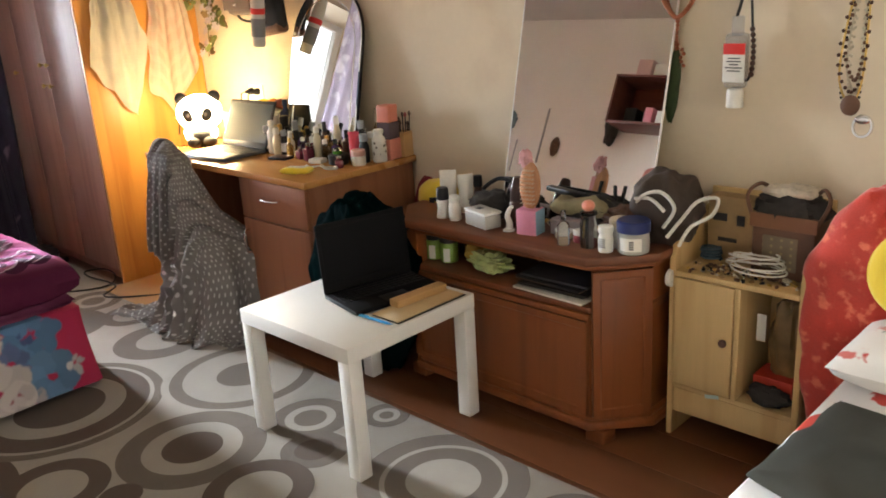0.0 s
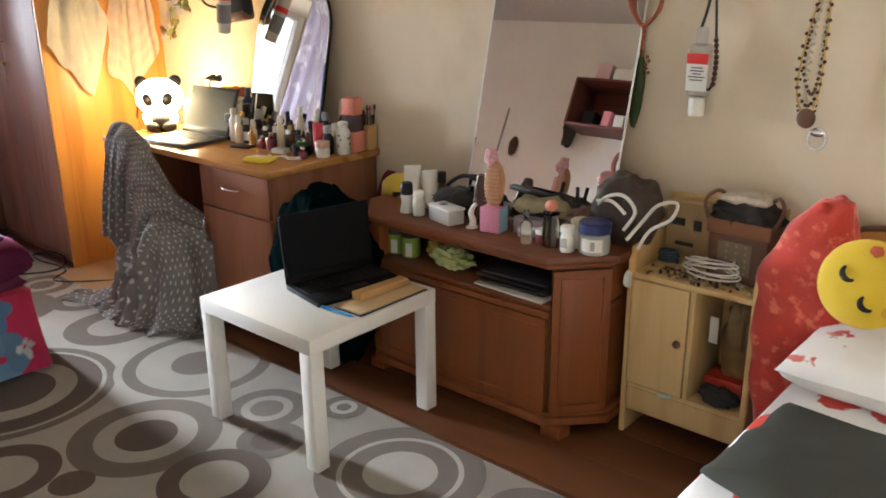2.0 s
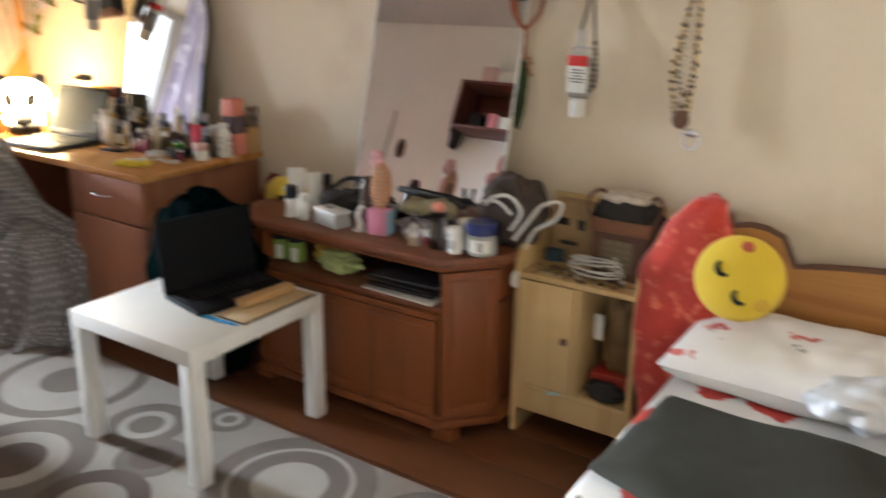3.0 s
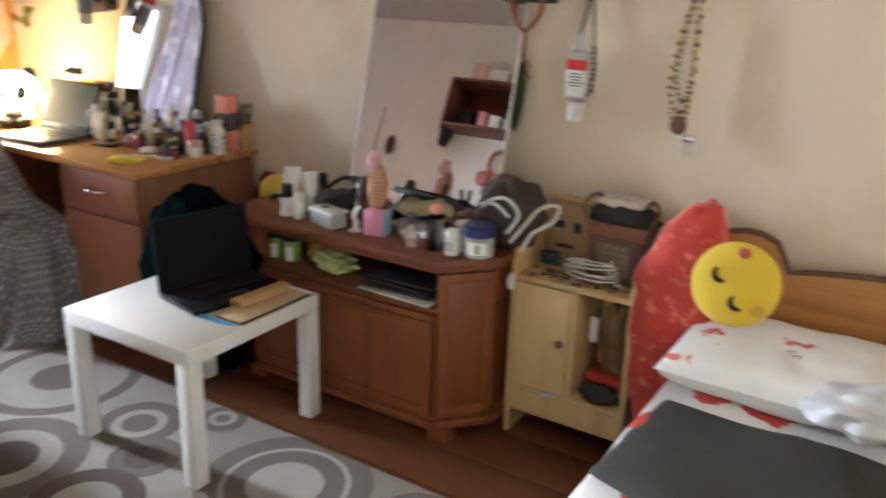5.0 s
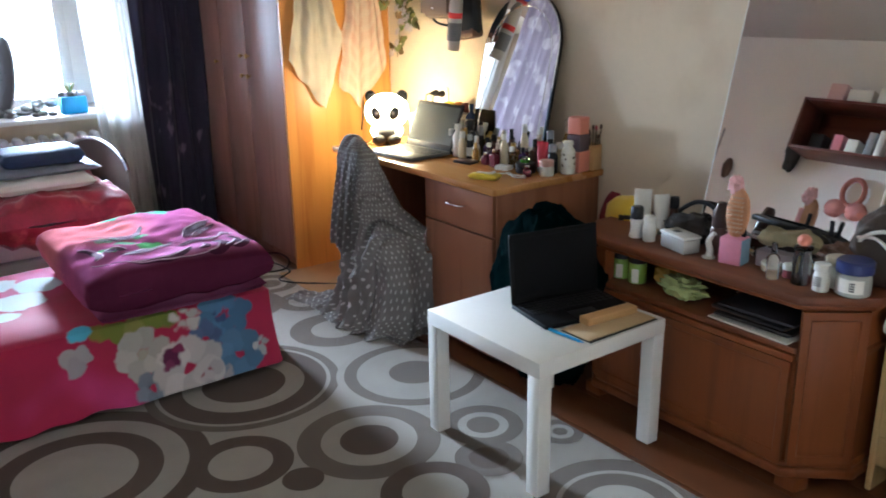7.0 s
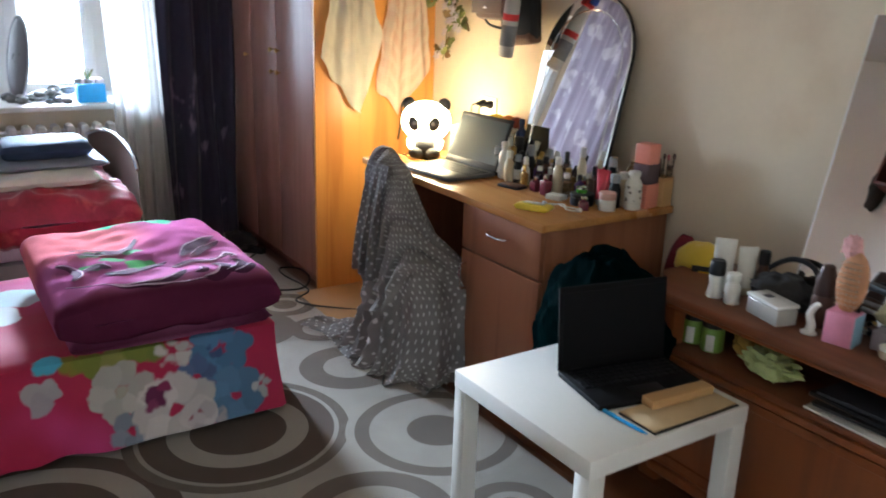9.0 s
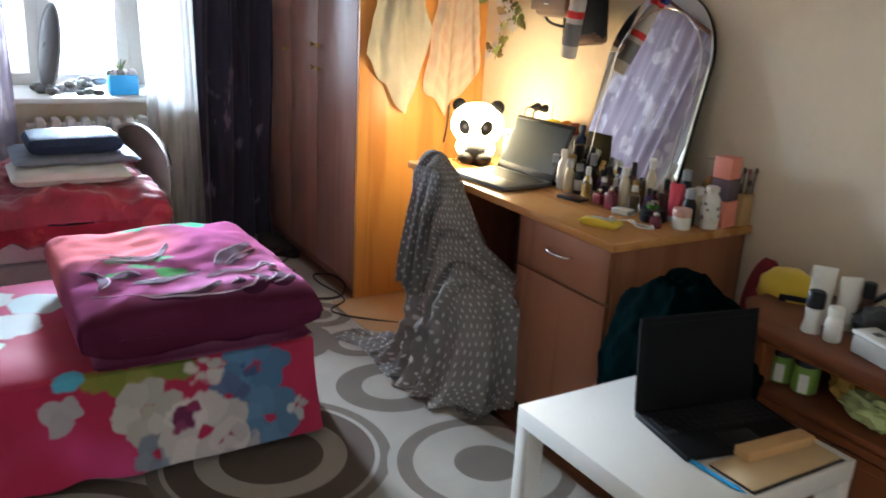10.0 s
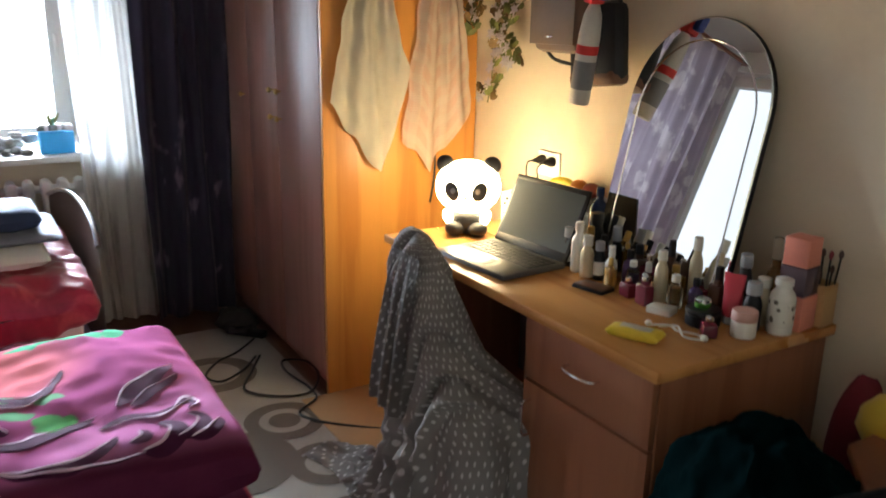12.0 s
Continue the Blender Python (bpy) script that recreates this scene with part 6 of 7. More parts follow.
part("puff", ellipsoid((-0.012, 0.004, 0.245), (0.024, 0.014, 0.030), 22, 14, 0.5, 6, 2), mat("pale_pink_fluff", (0.62, 0.34, 0.34), 0.95, var=0.3, scale=40), cu, "fluffy pale pink puff")
part("comb", box(-0.03, -0.012, 0.008, 0.012, 0.04, 0.20, 0.001), mat("pink_comb", (0.62, 0.30, 0.33), 0.4), cu, "pink comb")
part("comb", box(0.015, 0.03, 0.010, 0.014, 0.04, 0.185, 0.001), M_BLACK, cu, "black comb")
cf = thing("figurine", "small cream bird-like figurine on a round foot", "figurine", (-1.394, 1.781, TV_Z))
part("body", tube(curve_points([(0, 0, 0.004), (0.004, 0, 0.025), (-0.004, 0, 0.05), (0.006, 0, 0.075), (0.018, 0, 0.085)], 24), lambda u: 0.013 - 0.007 * u, 10), M_BOTTLEW, cf)
part("foot", lathe([(0.02, 0), (0.021, 0.004), (0.012, 0.010)], 18), M_BOTTLEW, cf)
jar("small brown cream jar beside the cup", 0.022, 0.062, mat("plum_plastic", (0.12, 0.03, 0.04), 0.35), M_BROWNB, (-1.357, 1.83, TV_Z), 0.3, M_BOTTLEW)
bottle("narrow clear glass bottle with neck", 0.020, 0.11, M_GLASS, M_GLASS, (-1.154, 1.759, TV_Z), 0.35, 0.25)
bottle("tall clear glass bottle with coral ball stopper", 0.027, 0.115, M_GLASS, M_GLASS, (-1.076, 1.781, TV_Z), 0.85, 0.1)
lone("stopper", ellipsoid((0, 0, 0), (0.020, 0.020, 0.018), 18, 12), M_CORAL, "coral ball stopper on the glass bottle", "stopper", at=(-1.076, 1.781, TV_Z + 0.131))
jar("small maroon lip balm pot", 0.020, 0.04, mat("maroon_plastic", (0.22, 0.03, 0.04), 0.35), M_BOTTLEW, (-1.128, 1.808, TV_Z), 0.4)
jar("low cream saucer-like pot", 0.030, 0.028, mat("clay", (0.50, 0.38, 0.26), 0.6), M_BOTTLEW, (-1.196, 1.821, TV_Z), 0.3)
pb = bottle("white pill bottle with printed label", 0.023, 0.082, M_BOTTLEW, M_BOTTLEW, (-1.008, 1.772, TV_Z), 0.85, 0.26)
for _k in range(5):
    part("print", box(-0.010, 0.012, -0.0238, -0.0234, 0.018 + _k * 0.006, 0.0205 + _k * 0.006, 0), M_INK, pb)
jar("white cream jar with flat lid", 0.036, 0.088, M_BOTTLEW, mat("ivory_lid", (0.60, 0.52, 0.38), 0.4), (-0.998, 1.843, TV_Z), 0.25)
vz = thing("jar", "large petroleum jelly jar with navy lid and white label", "jar", (-0.935, 1.808, TV_Z))
part("body", lathe([(0.038, 0), (0.047, 0.006), (0.049, 0.03), (0.046, 0.062), (0.042, 0.066)], 30), mat("clear_jelly", (0.55, 0.55, 0.50), 0.2, glass=0.3), vz)
part("lid", lathe([(0.044, 0.0665), (0.050, 0.069), (0.050, 0.098), (0.045, 0.103)], 30), M_NAVY, vz, "navy blue screw lid")


def wrap(r, a0, a1, z0, z1):
    return sheet(lambda u, v: (r * math.cos(radians(a0 + (a1 - a0) * u)), r * math.sin(radians(a0 + (a1 - a0) * u)), z0 + (z1 - z0) * v), 14, 2)


lb = part("label", wrap(0.0497, -110, -30, 0.016, 0.056), M_BOTTLEW, vz, "white printed label")
for _k in range(4):
    part("print", wrap(0.0501, -74, -58, 0.022 + _k * 0.007, 0.0265 + _k * 0.007), M_INK, lb)

# dark clutter in front of the mirror
hp = thing("headphones", "black headphones lying in the clutter", "headphones", (-1.566, 1.931, TV_Z))
part("headband", tube(curve_points([(-0.07, -0.03, 0.02), (-0.085, 0.01, 0.07), (-0.03, 0.04, 0.115), (0.05, 0.03, 0.11), (0.085, 0.0, 0.06), (0.075, -0.03, 0.02)], 40), 0.008, 8), M_BLACK, hp)
for _x in (-0.07, 0.075):
    part("earcup", ellipsoid((_x, -0.03, 0.036), (0.022, 0.036, 0.036), 20, 14), M_BLACK, hp)
lone("cloth_bag", ellipsoid((0, 0, 0.045), (0.095, 0.055, 0.05), 30, 20, 0.35, 3, 2), M_DARKCLOTH, "crumpled black cloth pouch", "pouch", at=(-1.545, 1.887, TV_Z))
lone("cloth_bag", ellipsoid((0, 0, 0.055), (0.13, 0.06, 0.058), 34, 20, 0.35, 3, 6), M_DARKCLOTH, "crumpled black cloth pouch before the mirror", "pouch", at=(-1.159, 1.948, TV_Z))
lone("cloth_bag", ellipsoid((0, 0, 0.05), (0.085, 0.055, 0.055), 30, 20, 0.35, 3, 9), M_BROWNL, "crumpled brown leather pouch", "pouch", at=(-1.024, 1.913, TV_Z))
lone("scarf", cushion(-0.095, 0.095, -0.05, 0.05, 0.0, 0.05, 26, 0.4, 0.012, 14, 4), M_OLIVE, "folded olive patterned scarf on the clutter", "scarf", at=(-1.185, 1.904, TV_Z + 0.062), turn=12)
lone("paper_box", box(-0.055, 0.055, -0.025, 0.025, 0, 0.05, 0.002), mat("grey_lilac_card", (0.30, 0.24, 0.25), 0.6), "grey-lilac cardboard box in the clutter", "box", at=(-1.206, 1.86, TV_Z), turn=8)
lone("flat_iron", join(box(-0.09, 0.09, -0.014, 0.014, 0.0, 0.018, 0.005)), M_BLACK, "black hair straightener lying on the pouches", "straightener", at=(-1.274, 1.944, TV_Z + 0.105), turn=-12)
lone("comb", box(-0.006, 0.006, -0.003, 0.003, 0, 0.09, 0.001), M_BLACK, "upright black comb in the clutter", "comb", at=(-1.102, 1.97, TV_Z + 0.06))
lone("tablet", moved(box(-0.08, 0.08, -0.004, 0.004, 0, 0.012, 0.002), pose(0, 0, 0, 25, 0, 0)), M_GREYP, "grey flat plastic strip on the clutter", "strip", at=(-1.337, 1.909, TV_Z + 0.06), turn=-6)
pile("hair_clips", "loose hair clips and beads on the cabinet top", "clips", (-1.264, 1.891, TV_Z + 0.002), (0.20, 0.05, 0.03), 40, 0.012, (M_BLACK, M_BROWNL, M_BRASS, M_PEARL), 4)

# grey bag with white straps on the cabinet's corner
sb = thing("backpack", "dark grey drawstring bag with white cords", "bag", (-0.904, 1.966, TV_Z))
part("body", ellipsoid((-0.01, 0, 0.102), (0.105, 0.085, 0.112), 36, 24, 0.22, 2.4, 3, 0.85), mat("brown_black_nylon", (0.050, 0.033, 0.024), 0.6, var=0.25, scale=9, bump=0.4), sb)
for _c in ([(-0.10, -0.05, 0.10), (-0.04, -0.09, 0.16), (0.02, -0.09, 0.175), (0.06, -0.085, 0.13), (0.03, -0.095, 0.07)], [(0.04, -0.09, 0.04), (0.08, -0.075, 0.10), (0.12, -0.06, 0.155), (0.17, -0.04, 0.165), (0.165, -0.06, 0.12), (0.11, -0.08, 0.08), (0.08, -0.09, 0.02)], [(-0.08, -0.07, 0.14), (-0.02, -0.085, 0.15), (0.03, -0.09, 0.12)]):
    part("cord", tube(curve_points(_c, 36), 0.0055, 8), M_WCABLE, sb, "thick white cord")
lone("hanging_coat", ellipsoid((0, 0, 0.31), (0.016, 0.08, 0.31), 26, 26, 0.15, 3, 5, 0.7), mat("navy_black_cloth", (0.012, 0.016, 0.024), 0.85, var=0.3, scale=8), "dark cloth stuffed between the two cabinets", "cloth", at=(-0.865, 2.05, 0.0))
lone("rolled_strap", moved(lathe([(0.024, -0.009), (0.028, -0.007), (0.028, 0.007), (0.024, 0.009)], 20), pose(0, 0, 0, 0, 90)), M_WCABLE, "pale round strap end beside the cabinet", "strap", at=(-0.866, 1.915, 0.535))

# open shelf
for _x in (-1.772, -1.698):
    jar("green-labelled jar with black lid on the open shelf", 0.033, 0.100, M_GREENJ, M_BLACK, (_x, 1.80, 0.4635), 0.26, M_GREENJ, "green jars on the shelf")
    lone("price_tag", box(-0.012, 0.012, -0.0008, 0.0008, 0, 0.05, 0), M_BOTTLEW, "white paper label on the green jar", "label", at=(_x + 0.016, 1.769, 0.470), turn=28)
lone("plastic_bag", ellipsoid((0, 0, 0.035), (0.075, 0.05, 0.037), 30, 18, 0.55, 4, 3), M_LIME, "crumpled lime green plastic bag on the shelf", "plastic bag", at=(-1.498, 1.80, 0.4635))
lone("cloth_bundle", ellipsoid((0, 0, 0.04), (0.055, 0.05, 0.045), 24, 16, 0.4, 3, 7), mat("ochre_cloth", (0.42, 0.26, 0.05), 0.8, var=0.4, scale=20), "ochre patterned cloth bundle on the shelf", "bundle", at=(-1.602, 1.86, 0.4635))
for _k in range(5):
    lone("magazine", box(-0.13, 0.13, -0.09, 0.09, 0, 0.008, 0.001), (M_BLACK, M_DARKCLOTH, M_BROWNL, M_BLACK, M_INK)[_k], "dark magazine in the pile on the shelf", "magazine", "magazines on the shelf", (-1.20 + 0.012 * math.sin(_k * 2.1), 1.825 + 0.008 * math.cos(_k * 3), 0.4705 + _k * 0.0085), 4 * math.sin(_k * 1.7))
lone("paper_sheet", box(-0.14, 0.14, -0.10, 0.10, 0, 0.006, 0.001), M_BOTTLEW, "white paper under the magazines", "paper", at=(-1.19, 1.812, 0.4635), turn=-2)
lone("cable_heap", tube(curve_points([(-0.09, 0, 0.01), (-0.03, 0.03, 0.04), (0.04, -0.02, 0.03), (0.09, 0.03, 0.015), (0.0, 0.04, 0.05), (-0.07, -0.02, 0.03), (0.05, 0.0, 0.045)], 60), 0.004, 6), M_CABLE, "tangled black cable on the magazines", "cable", at=(-1.23, 1.84, 0.513))

# yellow cap and red cloth behind the bin bag
ycap = thing("cap", "yellow cap with black lettering patch", "cap", (-1.925, 1.995, 0.53))
part("crown", ellipsoid((0, 0, 0.10), (0.10, 0.07, 0.075), 28, 18, 0.08, 3), M_YELLOW, ycap)
part("patch", moved(box(-0.05, 0.05, -0.003, 0.003, -0.022, 0.022, 0.002), pose(0.07, -0.058, 0.10, 0, 0, 35)), M_BLACK, ycap, "black patch")
part("bar", moved(box(-0.03, 0.035, -0.0045, -0.0032, -0.008, 0.006, 0), pose(0.07, -0.058, 0.10, 0, 0, 35)), M_YELLOW, ycap)
lone("red_cloth", ellipsoid((0, 0, 0.34), (0.070, 0.055, 0.34), 26, 22, 0.08, 2, 4, 0.85), mat("maroon_cloth", (0.16, 0.012, 0.022), 0.85, var=0.25, scale=8), "dark red cloth bundle beside the desk", "bundle", at=(-2.06, 2.06, 0.0))
lone("cap_stand", ellipsoid((0, 0, 0.27), (0.10, 0.08, 0.275), 26, 20, 0.12, 2, 8, 0.7), M_BAG, "second dark bin bag behind the first", "bin bag", at=(-1.935, 2.0, 0.0))

# ---- hung on the wall beside the tall mirror
bd = thing("bead_hanging", "rust bead necklace with green tassel on the wall", "necklace", (-0.985, 2.125, 0))
loop = curve_points([(-0.045, 0, 1.46), (-0.055, 0, 1.40), (-0.045, 0, 1.34), (-0.012, 0, 1.295), (0.012, 0, 1.295), (0.05, 0, 1.34), (0.058, 0, 1.40), (0.05, 0, 1.46)], 42)
for p in loop:
    part("bead", ellipsoid(p, (0.0085, 0.0085, 0.0075), 10, 7), M_BEAD, bd)
for _k in range(9):
    part("bead", ellipsoid((0.002 * math.sin(_k), 0, 1.29 - _k * 0.0115), (0.008, 0.008, 0.0065), 10, 7), M_BEAD, bd)
part("tassel", moved(ellipsoid((0, 0, 0), (0.022, 0.014, 0.115), 20, 16, 0.25, 5), pose(-0.008, 0, 1.085, 0, 5)), mat("green_thread", (0.035, 0.055, 0.018), 0.9, var=0.3, scale=40), bd, "dark green thread tassel")
for _k in range(5):
    part("bead", ellipsoid((0.022 + 0.006 * math.sin(_k * 2), -0.004, 1.195 - _k * 0.012), (0.006, 0.006, 0.006), 8, 6), M_BEAD, bd)
pl = thing("wall_plaque", "dark green lettered wooden plaque on the wall", "plaque", (-0.975, 2.135, 1.375))
part("board", box(-0.09, 0.09, -0.012, 0.012, 0, 0.07, 0.004), mat("dark_green_wood", (0.035, 0.045, 0.012), 0.5), pl)
part("stripe", box(-0.075, 0.075, -0.0135, -0.0122, 0.014, 0.024, 0), mat("gilt_stripe", (0.30, 0.24, 0.05), 0.4), pl)
hg = thing("hanging_bottle", "clear sanitiser bottle with red label on a lanyard", "bottle", (-0.785, 2.115, 1.03))
part("cap", lathe([(0.024, 0), (0.025, 0.003), (0.024, 0.05), (0.021, 0.055)], 18), M_BOTTLEW, hg, "white flip cap")
part("body", join(box(-0.034, 0.034, -0.018, 0.018, 0.0555, 0.215, 0.014), box(-0.018, 0.018, -0.008, 0.008, 0.205, 0.262, 0.006)), M_FILM, hg)
part("label", box(-0.0335, 0.0335, -0.0192, -0.0183, 0.075, 0.185, 0.0003), M_BOTTLEW, hg, "white printed label")
part("red_band", box(-0.0335, 0.0335, -0.0199, -0.0194, 0.155, 0.186, 0.0002), M_LABELRED, hg, "red label band")
for _k, _w in enumerate((0.018, 0.022, 0.014, 0.026, 0.020)):
    part("print", box(-_w, _w, -0.0199, -0.0194, 0.142 - _k * 0.009, 0.1455 - _k * 0.009, 0), M_INK, hg)
part("lanyard", tube(curve_points([(-0.005, 0.0, 0.26), (0.004, 0.015, 0.32), (0.014, 0.025, 0.42)], 16), 0.005, 6), M_DARKCLOTH, hg)
part("lanyard", tube(curve_points([(0.014, 0.025, 0.42), (0.03, 0.012, 0.32), (0.042, 0.0, 0.24), (0.050, 0.0, 0.14), (0.038, 0.0, 0.085), (0.022, 0.01, 0.08)], 30), 0.004, 6), M_CABLE, hg)
for _k in range(9):
    part("bead", ellipsoid((0.044 + 0.006 * math.sin(_k * 0.35), -0.002, 0.225 - _k * 0.016), (0.008, 0.008, 0.008), 9, 6), M_BROWNB, hg)
nk = thing("necklaces", "bunch of bead necklaces hanging on the wall", "necklace", (-0.455, 2.12, 0))
_r = random.Random(9)
for _s in range(7):
    w, low = 0.014 + 0.0045 * _s, 1.03 + 0.03 * (_s % 4)
    c = curve_points([(0.008, 0.02, 1.46), (-w * 0.6, -0.003 * _s, 1.30), (-w, -0.003 * _s, low + 0.07), (-w * 0.3 + 0.01, -0.004 * _s, low), (w * 0.6, -0.003 * _s, low + 0.06), (w * 0.7, -0.003 * _s, 1.30), (0.012, 0.02, 1.46)], 66 if _s % 2 else 54)
    if _s in (2, 5):
        part("strand", tube(c, 0.003, 5), (M_PEARL, M_BRASS)[_s == 5], nk)
    else:
        big = _s in (3, 6)
        for i, p in enumerate(c):
            if not big or i % 2 == 0:
                part("bead", ellipsoid(p, (0.0040 if not big else 0.0055,) * 3, 7, 5), (M_PEARL, M_PEARL, M_PEARL, M_BROWNL, M_BLACK, M_PEARL, M_BROWNB)[_s], nk)
part("pendant", ellipsoid((0.0, -0.022, 1.055), (0.026, 0.008, 0.028), 14, 10), M_BROWNL, nk, "brown leather pendant")
part("metal_ring", moved(tube([(0.024 * math.cos(a * 0.3491), 0, 0.028 * math.sin(a * 0.3491)) for a in range(18)], 0.005, 6, True), pose(0.035, -0.02, 1.00, 0, 10)), M_CHROME, nk, "shiny metal ring")
part("watch_face", ellipsoid((0.035, -0.022, 1.018), (0.022, 0.006, 0.012), 14, 8), M_CHROME, nk)

# ---- on and in the bedside cabinet
BZ = 0.5635
lone("cardboard_box", join(box(-0.085, 0.085, -0.028, 0.028, 0, 0.205, 0.003)), M_CARD, "worn brown cardboard box with cut windows", "box", at=(-0.745, 2.095, BZ))
for _x, _z, _w, _h in ((-0.045, 0.14, 0.022, 0.012), (0.02, 0.135, 0.012, 0.016), (-0.02, 0.07, 0.03, 0.006)):
    lone("box_window", box(-_w, _w, -0.001, 0.001, -_h, _h, 0), M_DARKCLOTH, "dark cut-out in the cardboard box", "cut-out", at=(-0.745 + _x, 2.0655, BZ + _z))
bg = thing("handbag", "brown monogram handbag stuffed with things", "bag", (-0.57, 2.045, BZ))
part("body", prism([(-0.09, -0.05), (0.09, -0.05), (0.10, 0.07), (-0.10, 0.07)], 0, 0.19, 0.012), M_BROWNL, bg)
part("panel", box(-0.055, 0.045, -0.054, -0.0505, 0.03, 0.13, 0.002), dots(mat("monogram_canvas", (0.16, 0.12, 0.075), 0.6), 0.02, 0.005, (0.26, 0.20, 0.10), "Object"), bg, "patterned canvas panel")
part("trim", box(-0.095, 0.095, -0.056, -0.049, 0.15, 0.192, 0.003), mat("tan_trim", (0.20, 0.085, 0.04), 0.5), bg)
part("scarf", ellipsoid((0, 0.01, 0.20), (0.105, 0.065, 0.055), 30, 16, 0.25, 4, 2), M_DARKCLOTH, bg, "dark cloth inside")
part("folded_paper", cushion(-0.075, 0.07, -0.035, 0.05, 0.235, 0.265, 20, 0.35, 0.008, 20, 3), mat("pale_papers", (0.50, 0.43, 0.34), 0.7, var=0.3, scale=40), bg, "pale folded things on top")
for _s in (-1, 1):
    part("handle", tube(curve_points([(_s * 0.09, -0.045, 0.17), (_s * 0.115, -0.03, 0.235), (_s * 0.09, 0.0, 0.265), (_s * 0.06, 0.02, 0.24)], 20), 0.006, 6), M_BROWNL, bg)
pile("trinkets", "heap of metal hair clips and trinkets", "trinkets", (-0.665, 1.965, BZ), (0.165, 0.045, 0.025), 170, 0.0085, (M_BRASS, M_CHROME, M_BROWNL, M_BROWNB, M_PEARL, M_BLACK, M_CARD), 6)
wcb = thing("cable_coil", "coiled thin white cable on the trinkets", "cable", (-0.625, 1.96, BZ + 0.02))
_pts = []
for _k in range(150):
    a = _k * 0.27
    _pts.append((0.075 * math.cos(a) * (1 + 0.18 * math.sin(_k * 0.11)), 0.036 * math.sin(a) * (1 + 0.25 * math.sin(_k * 0.07 + 1)), 0.016 + 0.030 * abs(math.sin(_k * 0.05)) + 0.014 * math.sin(a * 0.5 + 2)))
part("coil", tube(_pts, 0.0026, 6), M_WCABLE, wcb)
bc = thing("cable_coil", "coiled dark blue cable on the trinkets", "cable", (-0.775, 1.985, BZ + 0.02))
part("coil", tube([(0.028 * math.cos(k * 0.4) * (1 + 0.1 * math.sin(k)), 0.022 * math.sin(k * 0.4), 0.012 + 0.0006 * k) for k in range(64)], 0.005, 6), mat("dark_teal_rubber", (0.012, 0.03, 0.042), 0.5), bc)
lone("bread_bag", ellipsoid((0, 0, 0.12), (0.055, 0.06, 0.14), 26, 22, 0.25, 3, 2, 0.85), mat("brown_film", (0.19, 0.115, 0.045), 0.35, var=0.4, scale=10, bump=0.5, bscale=30), "brown plastic bag of bread in the open bay", "bag", at=(-0.545, 2.06, 0.235))
lone("red_box", box(-0.06, 0.06, -0.05, 0.05, 0, 0.07, 0.004), mat("red_card", (0.42, 0.035, 0.018), 0.5), "red cardboard box in the open bay", "box", at=(-0.565, 2.03, 0.187))
lone("paper_slip", box(-0.014, 0.014, -0.001, 0.001, 0, 0.085, 0), M_BOTTLEW, "white paper slip in the open bay", "paper", at=(-0.615, 2.0, 0.36))
lone("dark_pouch", ellipsoid((0, 0, 0.03), (0.065, 0.03, 0.032), 22, 14, 0.3, 3, 4), M_DARKCLOTH, "dark pouch at the front of the bay", "pouch", at=(-0.56, 1.945, 0.187))
lone("tape_scrap", moved(box(-0.022, 0.022, -0.0006, 0.0006, -0.006, 0.006, 0), pose(0, 0, 0, 0, -12)), mat("turquoise_tape", (0.40, 0.56, 0.52), 0.5), "scrap of pale turquoise tape on the cabinet", "tape", at=(-0.715, 1.904, 0.181))

# ---- on the headboard-wall bed
rp = thing("red_cushion", "tall red plush cushion wedged beside the bed", "cushion", (-0.358, 1.945, 0.525))
cb = ellipsoid((0, 0, 0), (0.128, 0.055, 0.36), 44, 40, 0.06, 3.0, 2.0, 0.72)
for v in cb.verts:
    k = (v.co.z + 0.36) / 0.72
    v.co.x = v.co.x * (0.82 + 0.22 * k) + 0.035 * k - 0.02 + 0.006 * math.sin(v.co.z * 40)
    v.co.x += 0.10 * max(0, k - 0.72) / 0.28 * (0.5 - v.co.x / 0.26)
    v.co.y += 0.010 * noise.noise(Vector((v.co.x * 14, v.co.z * 10, 3)))
part("plush", cb, M_REDVELVET, rp)


